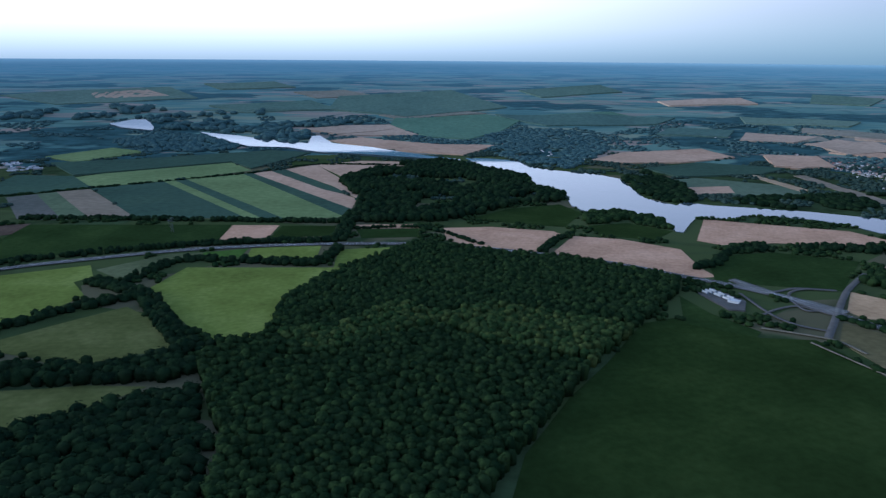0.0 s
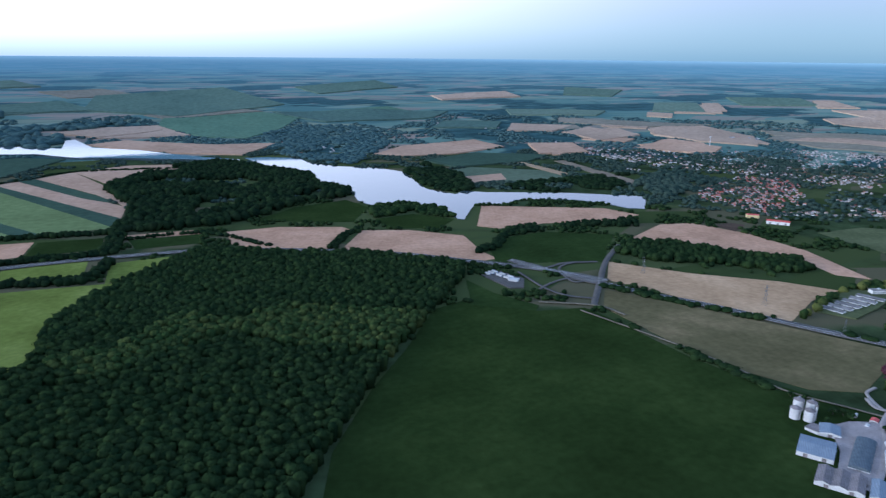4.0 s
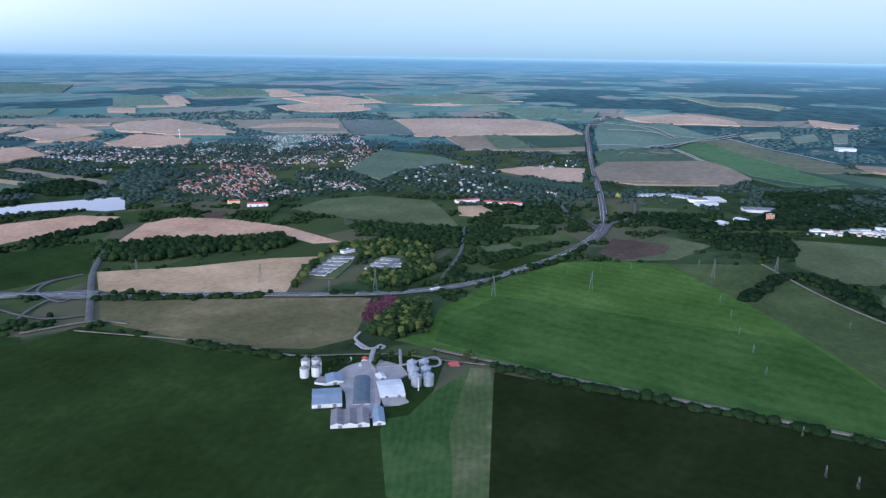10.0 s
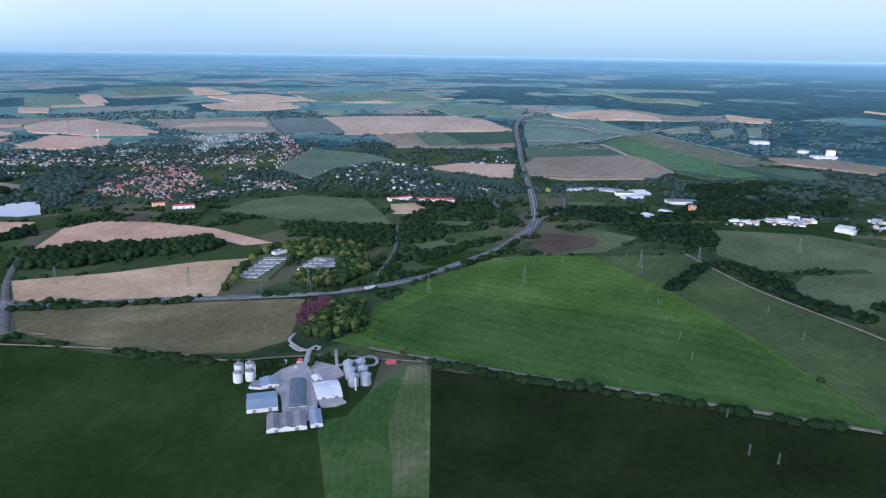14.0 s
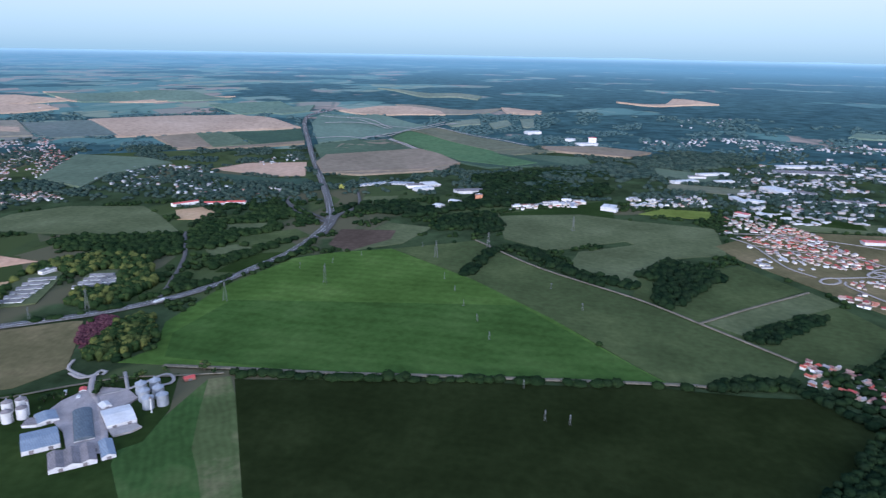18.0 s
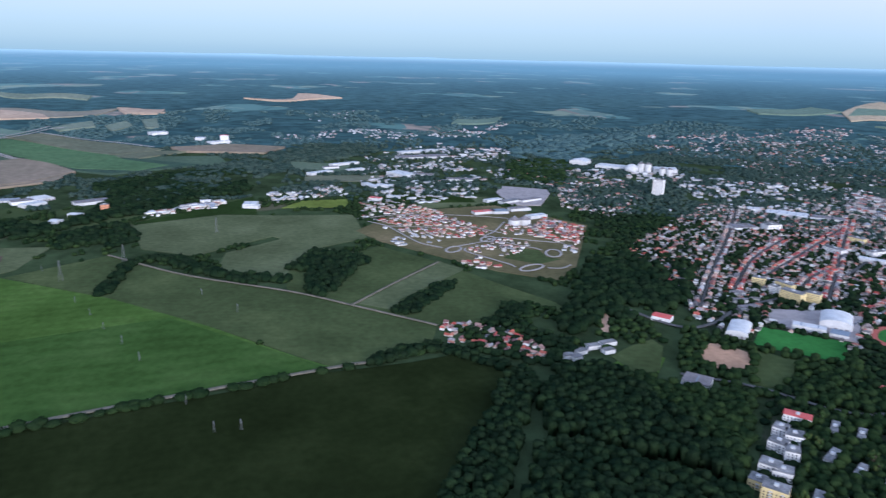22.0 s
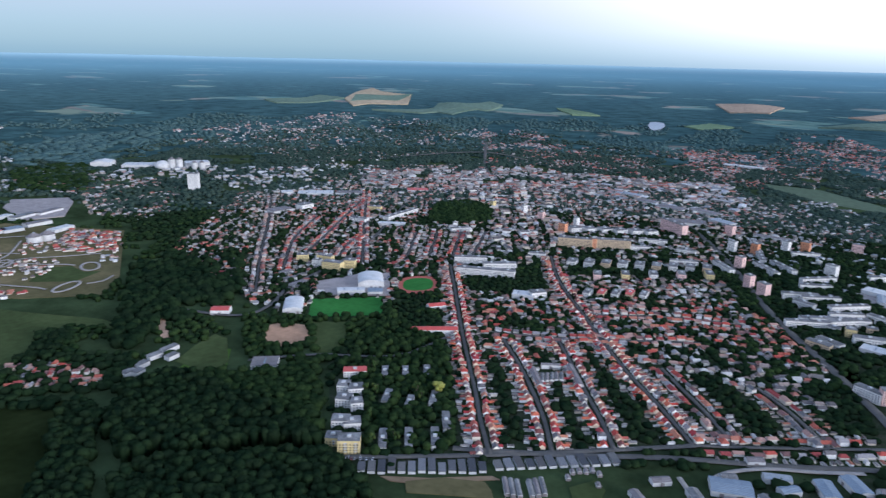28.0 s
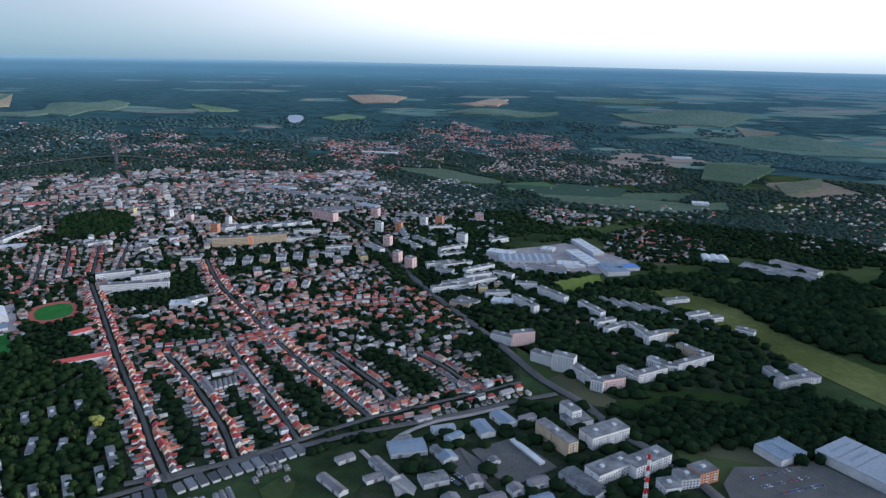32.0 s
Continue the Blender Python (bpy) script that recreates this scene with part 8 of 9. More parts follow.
red_white_mast(-151.7, -545.8, 50)
lorry_rows((432.5, 1089.4), (455.1, 1038.5), 3, 19)
street([(275, -541), (316, -596), (357, -656), (403, -720), (476, -824), (553, -938), (644, -1070)], 11.5, 8.5, True, "roof_red", 4.6)
street([(227, -581), (263, -640), (307, -700), (343, -745), (399, -809)], 11.5, 8.5, True, "roof_red", 4.6)
street([(176, -618), (209, -670), (246, -722), (288, -784), (339, -855)], 11.5, 8.5, True, "roof_red", 4.6)
street([(113, -673), (166, -738), (234, -817), (327, -943), (437, -1096), (515, -1237)], 11.5, 8.7, True, "roof_red", 4.6)
street([(77, -695), (116, -749), (155, -796), (190, -838)], 12.0, 10.3, True, "roof_red", 4.6)
street([(-6, -742), (37, -803), (79, -849)], 12.6, 10.3, True, "roof_red", 4.6)
street([(329, -971), (218, -1035), (119, -1063)], 12.6, 10.1, True, "roof_red", 4.6)
street([(423, -821), (342, -853), (261, -898), (167, -953)], 12.6, 10.1, True, "roof_red", 4.6)
street([(110, -673), (62, -701), (-54, -774)], 13.2, 12.6, False, "roof_red", 4.6)
street([(815, -748), (978, -917), (1166, -1121), (1388, -1351)], 10.5, 7.5, False, "roof_mixed", 4.2)
street([(915, -980), (1003, -1157), (1167, -1478)], 10.5, 7.5, False, "roof_red", 4.2)
street([(780, -979), (965, -1220), (1213, -1546)], 10.5, 7.5, False, "roof_red", 4.2)
street([(735, -1059), (835, -1239)], 10.5, 7.5, False, "roof_mixed", 4.2)
street([(707, -1095), (798, -1267)], 10.5, 7.5, False, "roof_red", 4.2)
street([(669, -1118), (756, -1299)], 10.5, 7.5, False, "roof_red", 4.2)
street([(641, -1148), (712, -1333)], 10.5, 7.5, False, "roof_mixed", 4.2)
street([(867, -862), (1003, -1033), (1108, -1219)], 10.5, 7.5, False, "roof_red", 4.2)
street([(846, -991), (895, -1085), (906, -1136)], 10.5, 7.5, False, "roof_red", 4.2)
GREENS.extend([[(724, -781), (638, -856), (592, -789), (674, -718)], [(625, -875), (576, -921), (626, -998), (677, -952)], [(877, -1344), (967, -1521), (912, -1603), (826, -1578), (751, -1427), (796, -1350)], [(1094, -994), (1070, -1139), (921, -1011), (986, -937)]])
district([(1264, 1624), (1430, 1742), (1613, 1852), (1691, 1730), (1595, 1517), (1498, 1406), (1358, 1397), (1264, 1380), (1262, 1480), (1224, 1542)], -122.5, 11.6, 13.5, "roof_red", "dense village houses with red roofs", 0.9, (6, 8, 3, 2.3))
district([(1602, 2415), (1905, 2398), (2056, 2249), (2257, 2165), (2427, 1937), (2202, 1704), (2250, 1631), (2024, 1493), (1778, 1424), (1701, 1545), (1753, 1792), (1672, 1918), (1679, 2151)], -38.9, 14.7, 23.8, "roof_mixed", "scattered village houses with mixed roofs", 0.7, (6, 8, 3, 2.3))
district([(1523, 1451), (1664, 1444), (1599, 1243), (1544, 1171), (1483, 1269), (1361, 1319), (1256, 1314), (1271, 1368)], -16.3, 11.6, 14.0, "roof_mixed", "village houses along the lane", 0.9, (6, 8, 3, 2.3))
district([(2434, 1927), (2477, 1915), (2082, 1531), (1905, 1441), (1865, 1458)], -137.7, 11.6, 13.0, "roof_red", "village houses along the lane", 0.9, (6, 8, 3, 2.3))
district([(1526, 2625), (1675, 2520), (1652, 2117), (1561, 1978), (1512, 2284), (1442, 2488)], -75.2, 31.5, 32.4, "roof_mixed", "scattered village houses with mixed roofs", 0.5, (8, 13, 3.4, 3.0))
district([(1845, 1318), (2087, 1273), (2127, 1093), (1755, 829), (1661, 905), (1759, 1073), (1706, 1158)], -94.3, 19.9, 25.9, "roof_pale", "scattered houses and halls with pale roofs", 0.6, (8, 14, 4, 2))
district([(1763, 816), (1842, 719), (1755, 676), (1698, 768)], -58.2, 14.7, 15.1, "roof_pale", "white holiday houses among trees", 0.7, (5.5, 7, 3, 2))
district([(2282, 970), (2439, 902), (2268, 827), (2177, 925)], -57.2, 14.7, 15.1, "roof_pale", "white holiday houses among trees", 0.7, (5.5, 7, 3, 2))
district([(1364, 2492), (1559, 2504), (1665, 2102), (1516, 1944), (1361, 2266)], -60.3, 23.1, 28.1, "roof_mixed", "scattered village houses with mixed roofs", 0.6, (8, 13, 3.4, 3.0))
district([(2654, 2685), (2950, 2572), (3067, 2289), (3173, 2145), (2961, 2283), (2700, 2504)], -45.3, 31.5, 43.2, "roof_pale", "far village houses", 0.7, (9, 14, 4, 3))
district([(223, 3180), (396, 3357), (600, 3297), (740, 2941), (553, 2653), (453, 2452), (340, 2500), (283, 2639)], -29.4, 31.5, 34.6, "roof_pale", "scattered lakeside cottages among trees", 0.55, (7, 9, 3, 2.5))
district([(1027, 3314), (1317, 3174), (1266, 3108), (1006, 3241)], -25.8, 27.3, 28.1, "roof_pale", "far farm buildings with white roofs", 0.7, (9, 26, 4, 2))
district([(-1534, 2419), (-1455, 2488), (-1330, 2316), (-1397, 2254)], 22.4, 16.8, 19.4, "roof_pale", "farm sheds with pale roofs", 0.8, (10, 20, 4, 2))
district([(2138, 2591), (2256, 2496), (2201, 2443), (2093, 2529)], -48.9, 18.9, 17.3, "roof_pale", "white farm halls", 0.8, (10, 28, 5, 2))
district([(1753, 82), (1839, -94), (1801, -105), (1700, 66)], -65.7, 21.0, 21.6, "roof_pale", "works halls with pale roofs", 0.7, (14, 26, 5, 2))
district([(1510, -405), (1600, -470), (1668, -567), (1547, -597), (1455, -610), (1440, -480)], -150.0, 12.0, 17.0, "roof_red", "new estate houses with orange and red roofs", 0.9, (7, 9, 3.2, 2.3))
district([(1455, -403), (1440, -480), (1455, -610), (1395, -648), (1338, -622), (1310, -540), (1400, -440)], -165.0, 11.0, 15.0, "roof_red", "new estate houses with orange roofs", 0.85, (7, 9, 3.2, 2.3))
district([(1395, -450), (1312, -386), (1269, -442), (1302, -500), (1330, -545)], -165.0, 12.0, 16.0, "roof_pale", "new estate houses with white and grey roofs", 0.95, (7, 9, 3.2, 2.0))
district([(1235, -531), (1261, -586), (1308, -662), (1249, -685), (1179, -623), (1170, -568), (1157, -515)], -118.0, 11.0, 15.0, "roof_mixed", "new estate houses with mixed roofs", 0.95, (7, 9, 3.2, 2.3))
district([(1345, -640), (1400, -690), (1364, -733), (1295, -696), (1300, -660)], -118.0, 13.0, 17.0, "roof_mixed", "new estate houses with mixed roofs", 0.6, (7, 9, 3.2, 2.3))
district([(1364, -733), (1427, -811), (1330, -862), (1225, -790), (1215, -745), (1295, -700)], -118.0, 11.0, 15.0, "roof_red", "row houses with red roofs", 0.95, (8, 13, 3.4, 3.0))
district([(1719, -1014), (1837, -1328), (1582, -1181), (1384, -965), (1435, -858)], -53.5, 13.7, 19.4, "roof_mixed", "houses with mixed roofs", 0.9, (8, 13, 3.4, 3.0))
district([(1157, -480), (1130, -558), (1086, -535), (1121, -483)], -123.1, 14.7, 17.3, "roof_red", "new estate houses with red roofs", 0.7, (8, 13, 3.4, 3.0))
district([(889, -338), (846, -411), (785, -434), (741, -441), (716, -417), (771, -372), (811, -319)], -133.7, 11.0, 13.5, "roof_red", "houses along the lane with red and grey roofs", 0.95, (6, 8.5, 3, 2.5))
district([(2027, -518), (2448, -730), (2303, -916), (1913, -914), (1673, -723), (1677, -532), (1739, -460)], -77.9, 25.2, 29.2, "roof_pale", "industrial halls with pale roofs", 0.45, (12, 24, 5, 1.6))
district([(2549, -796), (2697, -1038), (2575, -1218), (2310, -1109), (2347, -898)], -105.7, 27.3, 32.4, "roof_pale", "large pale factory roofs", 0.6, (14, 30, 6, 1.6))
district([(1916, -712), (1881, -817), (1815, -773), (1855, -702)], -113.1, 42.0, 43.2, "roof_pale", "industrial halls with pale roofs", 0.7, (18, 38, 6, 2))
district([(1788, 22), (1841, -98), (1752, -80), (1739, 21)], -74.6, 23.1, 23.8, "roof_pale", "works halls with pale roofs", 0.8, (14, 26, 5, 2))
district([(2944, -830), (2999, -1029), (3083, -1339), (2993, -1423), (2852, -1282), (2857, -978)], -94.7, 27.3, 43.2, "roof_pale", "far houses on the hillside", 0.7, (9, 14, 4, 3))
district([(2043, -1251), (2057, -1441), (1743, -1637), (1647, -1761), (1489, -1594), (1681, -1386), (1862, -1260)], -134.4, 25.2, 36.7, "roof_pale", "town halls and houses with pale roofs", 0.85, (13, 24, 7, 3))
district([(240, -834), (124, -959), (14, -950), (-10, -770), (96, -837), (186, -850)], -154.0, 11.5, 16.0, "roof_mixed", "close-set family houses with mixed roofs", 0.75, (8, 13, 3.4, 3.0))
district([(508, -904), (357, -996), (159, -1154), (51, -1059), (14, -950), (124, -959), (240, -834), (301, -813), (378, -737)], -148.6, 11.0, 14.5, "roof_red", "close-set family houses with red roofs", 0.72, (8, 13, 3.4, 3.0))
district([(433, -1139), (190, -1276), (149, -1145), (357, -996), (508, -904), (535, -951), (442, -1036)], -141.3, 11.0, 15.0, "roof_mixed", "close-set family houses with mixed roofs", 0.75, (8, 13, 3.4, 3.0))
district([(1176, -874), (1266, -989), (1448, -1303), (1279, -1606), (1186, -1514), (1084, -1766), (691, -1132), (709, -1022), (791, -1008), (849, -1065), (802, -758), (852, -756), (980, -916)], -58.8, 15.8, 29.2, "roof_mixed", "town houses with red and grey roofs", 0.85, (8, 13, 3.4, 3.0))
district([(852, -756), (980, -916), (974, -971), (795, -763), (777, -710)], -53.4, 11.6, 14.0, "roof_red", "town houses with orange roofs", 0.95, (8, 13, 3.4, 3.0))
district([(813, -1092), (749, -1225), (641, -1072), (705, -981)], -61.0, 12.6, 21.6, "roof_red", "terraced houses with red roofs", 0.95, (8, 13, 3.4, 3.0))
district([(1071, -1777), (828, -1976), (517, -1314), (682, -1138)], -61.7, 25.2, 32.4, "roof_mixed", "town buildings with mixed roofs", 0.8, (12, 22, 8, 3))
district([(1477, -1856), (884, -2202), (372, -2348), (319, -2054), (746, -1868), (1279, -1606)], -152.9, 21.0, 25.9, "roof_mixed", "old town roofs", 0.9, (13, 22, 9, 4))
district([(782, -2143), (372, -2348), (266, -1913), (489, -1825), (683, -1974)], 173.5, 39.9, 43.2, "roof_pale", "shopping halls with pale roofs", 0.8, (26, 46, 7, 2))
district([(2553, -2465), (2383, -2902), (2129, -2955), (1665, -3071), (1459, -2804), (1452, -2237), (1677, -1852), (2148, -1976)], -130.9, 16.8, 25.9, "roof_mixed", "suburb houses on the hillside", 0.55, (8, 13, 3.4, 3.0))
district([(1645, -3036), (1351, -3051), (847, -2749), (708, -2510), (862, -2147), (1150, -2308)], 119.4, 15.8, 22.7, "roof_mixed", "suburb houses on the hillside", 0.55, (8, 13, 3.4, 3.0))
district([(1106, -2862), (714, -3007), (350, -2649), (372, -2348), (678, -2344)], 154.0, 15.8, 22.7, "roof_mixed", "suburb houses with mixed roofs", 0.8, (8, 13, 3.4, 3.0))
district([(722, -2986), (407, -3200), (187, -3421), (-367, -3247), (-363, -2973), (87, -2928), (332, -2614), (325, -2404), (637, -2628)], -150.5, 15.8, 23.8, "roof_red", "suburb houses with red roofs", 0.8, (8, 13, 3.4, 3.0))
district([(86, -2898), (-342, -2998), (-586, -2795), (-699, -2477), (-613, -2287), (-272, -2336), (-8, -2471)], 160.7, 18.9, 28.1, "roof_mixed", "suburb houses with mixed roofs", 0.6, (8, 13, 3.4, 3.0))
district([(-9, -2230), (-434, -2203), (-235, -1982), (-42, -2037)], 175.4, 63.0, 75.6, "roof_pale", "scattered sheds with pale roofs", 0.4, (8, 13, 3.4, 3.0))
district([(-261, -1524), (-385, -1641), (-487, -1459), (-370, -1317), (-266, -1343)], 160.6, 14.7, 21.6, "roof_mixed", "close-set houses with mixed roofs", 0.6, (8, 13, 3.4, 3.0))
district([(-696, -1899), (-1264, -2250), (-834, -1440), (-641, -1436), (-652, -1693)], -155.2, 16.8, 28.1, "roof_mixed", "suburb houses under trees", 0.75, (8, 13, 3.4, 3.0))
district([(-164, -1889), (-617, -1887), (-632, -1751), (-338, -1675), (-178, -1714)], 176.0, 21.0, 30.2, "roof_mixed", "suburb houses with mixed roofs", 0.5, (8, 13, 3.4, 3.0))
district([(1299, -2040), (1045, -2261), (825, -2185), (911, -1961), (1192, -1866)], -161.0, 21.0, 25.9, "roof_mixed", "town buildings with mixed roofs", 0.9, (12, 20, 8, 3))
district([(2139, -1021), (2239, -1208), (1988, -1276), (1642, -1254), (1398, -1031), (1448, -918), (1742, -1018)], -141.2, 15.8, 25.9, "roof_mixed", "houses with mixed roofs", 0.8, (8, 13, 3.4, 3.0))
district([(572, -2355), (279, -2199), (179, -1912), (302, -1705), (451, -1850), (676, -1912), (762, -2109)], 152.3, 17.9, 22.7, "roof_mixed", "town buildings with mixed roofs", 0.6, (10, 16, 6, 2.6))
district([(215, -2157), (100, -2232), (-42, -1992), (-25, -1882), (98, -1861), (191, -1952)], 145.5, 16.8, 21.6, "roof_pale", "small works halls with pale roofs", 0.8, (9, 18, 4.5, 1.5))
district([(-113, -1828), (-231, -1810), (-325, -1717), (-303, -1629), (-197, -1624), (-119, -1661)], 144.3, 13.7, 18.4, "roof_mixed", "close-set houses with mixed roofs", 0.8, (8, 13, 3.4, 3.0))
district([(369, -3497), (169, -3611), (-113, -3408), (-429, -3253), (-400, -3005), (-104, -3048), (253, -3215)], 163.1, 12.6, 17.3, "roof_red", "suburb houses with red roofs", 0.95, (8, 13, 3.4, 3.0))
district([(724, -3114), (560, -3181), (304, -2575), (285, -2336), (421, -2385), (639, -2782)], 123.9, 12.6, 16.2, "roof_red", "suburb houses with red roofs", 0.9, (8, 13, 3.4, 3.0))
district([(131, -2859), (-100, -2902), (-311, -2703), (-501, -2568), (-642, -2405), (-586, -2251), (-362, -2190), (-193, -2287), (-8, -2393), (118, -2584)], 154.7, 13.7, 18.4, "roof_mixed", "suburb houses with mixed roofs", 0.8, (8, 13, 3.4, 3.0))
district([(-286, -1570), (-394, -1625), (-497, -1498), (-451, -1376), (-339, -1373), (-282, -1431)], 168.0, 12.6, 16.2, "roof_red", "close-set houses with red roofs", 0.35, (8, 13, 3.4, 3.0))
district([(298, -1685), (135, -1752), (-10, -1688), (-60, -1495), (-22, -1373), (85, -1426), (188, -1485)], 141.3, 18.9, 25.9, "roof_pale", "low shops and service buildings with pale roofs", 0.4, (9, 17, 4.5, 1.2))
district([(74, -1259), (-11, -1393), (-110, -1178), (-184, -1019), (-157, -947), (-80, -1006), (-11, -1076)], 132.4, 25.2, 32.4, "roof_pale", "low service buildings between the apartment blocks", 0.3, (9, 16, 4, 1.0))
district([(-202, -1021), (-289, -1031), (-373, -929), (-346, -852), (-241, -777), (-153, -815)], 144.0, 27.3, 34.6, "roof_pale", "low service buildings between the apartment blocks", 0.3, (8, 15, 4, 1.0))
district([(1149, -841), (1419, -1277), (1224, -1537), (1001, -1663), (641, -1072), (726, -1010), (849, -1065), (802, -758), (852, -756)], -58.8, 12.6, 17.3, "roof_red", "town houses with red roofs", 0.35, (6.5, 9, 3.3, 2.6))
district([(1023, -1699), (746, -1868), (312, -2012), (224, -1653), (239, -1324), (469, -1199), (641, -1072)], -61.7, 14.7, 20.5, "roof_mixed", "town buildings with mixed roofs", 0.5, (8, 13, 5, 2.4))
district([(1508, -1895), (1201, -2227), (908, -2259), (460, -2277), (344, -2192), (746, -1868), (1150, -1597), (1381, -1523)], -155.6, 14.7, 18.4, "roof_mixed", "old town roofs", 0.55, (9, 15, 6, 2.8))
district([(1788, -1591), (1557, -1956), (1279, -1606), (1448, -1303), (1408, -1104)], -111.3, 17.9, 23.8, "roof_pale", "town buildings with pale roofs", 0.7, (9, 16, 5, 2))
district([(1641, -2973), (1588, -3046), (1120, -2160), (1150, -2134)], 119.1, 11.6, 14.0, "roof_red", "suburb houses along a straight street", 0.95, (8, 13, 3.4, 3.0))
district([(1528, -2990), (1275, -3007), (767, -2638), (678, -2344), (901, -2346), (1245, -2649)], 147.3, 12.6, 16.2, "roof_red", "suburb houses in rows with red roofs", 0.9, (8, 13, 3.4, 3.0))
district([(782, -3085), (514, -3135), (151, -2809), (157, -2461), (362, -2491), (680, -2874)], 144.0, 13.7, 18.4, "roof_mixed", "suburb houses with mixed roofs", 0.75, (8, 13, 3.4, 3.0))
district([(2647, -1985), (2644, -2369), (2342, -2853), (2053, -2581), (2084, -2037), (2319, -1812)], -113.4, 15.8, 21.6, "roof_mixed", "suburb houses on the hillside", 0.6, (8, 13, 3.4, 3.0))
district([(303, -1885), (-42, -1993), (-48, -1372), (97, -1343), (181, -1460)], 166.1, 21.0, 28.1, "roof_pale", "low service buildings between the apartment blocks", 0.3, (9, 17, 4, 1.2))
district([(1725, -434), (1736, -500), (1690, -560), (1600, -470), (1520, -390)], -150.0, 13.0, 18.0, "roof_mixed", "new estate houses with mixed roofs", 0.55, (7, 9, 3.2, 2.3))
district([(2508, -652), (2817, -1044), (2588, -1247), (2065, -1222), (1806, -909), (1671, -629), (1725, -434)], -77.9, 17.9, 23.8, "roof_pale", "industrial halls and houses with pale roofs", 0.38, (9, 17, 4.5, 1.8))
hall((2148, -389), (2189, -466), 25, 7.0, "sheet_white", "sheet_white", "flat", "warehouse", "works hall with a white flat roof among trees", 1)
hall((2260, -453), (2268, -503), 20, 7.0, "sheet_grey", "sheet_white", "flat", "warehouse", "works hall with a weathered grey flat roof among trees", 1)
hall((2187, -518), (2206, -575), 22, 7.0, "sheet_white", "sheet_white", "flat", "warehouse", "works hall with a white flat roof among trees", 1)
hall((2310, -490), (2348, -591), 22, 7.0, "sheet_white", "sheet_white", "flat", "warehouse", "works hall with a white flat roof among trees", 1)
hall((2135, -626), (2049, -660), 50, 7.0, "sheet_white", "sheet_white", "flat", "warehouse", "works hall with a white flat roof among trees", 1)
hall((2071, -691), (2035, -744), 30, 7.0, "sheet_grey", "sheet_white", "flat", "warehouse", "works hall with a weathered grey flat roof among trees", 1)
hall((1959, -499), (1883, -519), 20, 7.0, "sheet_white", "sheet_white", "flat", "warehouse", "works hall with a white flat roof among trees", 1)
hall((1915, -529), (1890, -568), 26, 7.0, "sheet_white", "sheet_white", "flat", "warehouse", "works hall with a white flat roof among trees", 1)
hall((2410, -759), (2417, -951), 60, 7.0, "sheet_grey", "sheet_white", "flat", "warehouse", "works hall with a weathered grey flat roof among trees", 1)
hall((2543, -808), (2582, -972), 40, 7.0, "sheet_white", "sheet_white", "flat", "warehouse", "works hall with a white flat roof among trees", 1)
hall((1956, -764), (1927, -837), 30, 7.0, "sheet_grey", "sheet_white", "flat", "warehouse", "works hall with a weathered grey flat roof among trees", 1)
hall((1749, -464), (1726, -486), 18, 7.0, "roof_red_sheet", "sheet_white", "flat", "warehouse", "works hall with a red flat roof among trees", 1)
hall((1756, -515), (1733, -538), 18, 7.0, "sheet_white", "sheet_white", "flat", "warehouse", "works hall with a white flat roof among trees", 1)
hall((1727, -143), (1712, -179), 22, 7.0, "sheet_white", "sheet_white", "flat", "warehouse", "works hall with a white flat roof among trees", 1)
district([(1716, 91), (1823, -82), (1752, -80), (1665, 82)], -70.0, 14, 16, "roof_mixed", "row of houses along the wood edge", 0.5, (7, 9, 3.6, 2.4))
district([(1895, -216), (1966, -438), (1826, -424), (1771, -218)], -70.0, 14, 18, "roof_pale", "houses and workshops with pale roofs", 0.7, (8, 11, 4.0, 2.2))
district([(3131, -428), (3220, -921), (2949, -1123), (2935, -844), (3020, -390)], -70.0, 24, 30, "roof_pale", "far houses along the valley road", 0.9, (9, 15, 4.2, 2.4))
district([(3017, -1217), (3254, -1556), (3108, -1549), (2875, -1231)], -70.0, 20, 26, "roof_mixed", "far houses on the hillside", 0.9, (9, 15, 4.2, 2.4))
district([(3603, -598), (3599, -990), (3393, -964), (3459, -605)], -70.0, 50, 60, "roof_pale", "scattered far houses in the wood", 0.5, (9, 15, 4.2, 2.4))
district([(1381, 2741), (1487, 2524), (1531, 2133), (1458, 2063), (1387, 2394), (1321, 2627)], -40.0, 16, 20, "roof_mixed", "village houses along the lane", 0.9, (7, 10, 3.2, 2.4))
district([(1604, 2078), (1831, 1815), (1932, 1561), (1851, 1521), (1680, 1798), (1549, 1979)], -40.0, 16, 20, "roof_mixed", "village houses along the lane", 0.9, (7, 10, 3.2, 2.4))
district([(2155, 2329), (2384, 2082), (2351, 1927), (2096, 2234)], -40.0, 16, 20, "roof_mixed", "village houses along the lane", 0.9, (7, 10, 3.2, 2.4))
district([(1343, 2103), (1437, 1840), (1397, 1790), (1310, 2054)], -40.0, 18, 20, "roof_mixed", "village houses along the lane", 0.9, (7, 10, 3.2, 2.4))
district([(1225, -745), (1215, -785), (1160, -735), (1110, -715), (1105, -690), (1165, -702)], -118.0, 14.0, 18.0, "roof_pale", "new estate houses with white and grey roofs", 0.55, (7, 9, 3.2, 2.0))

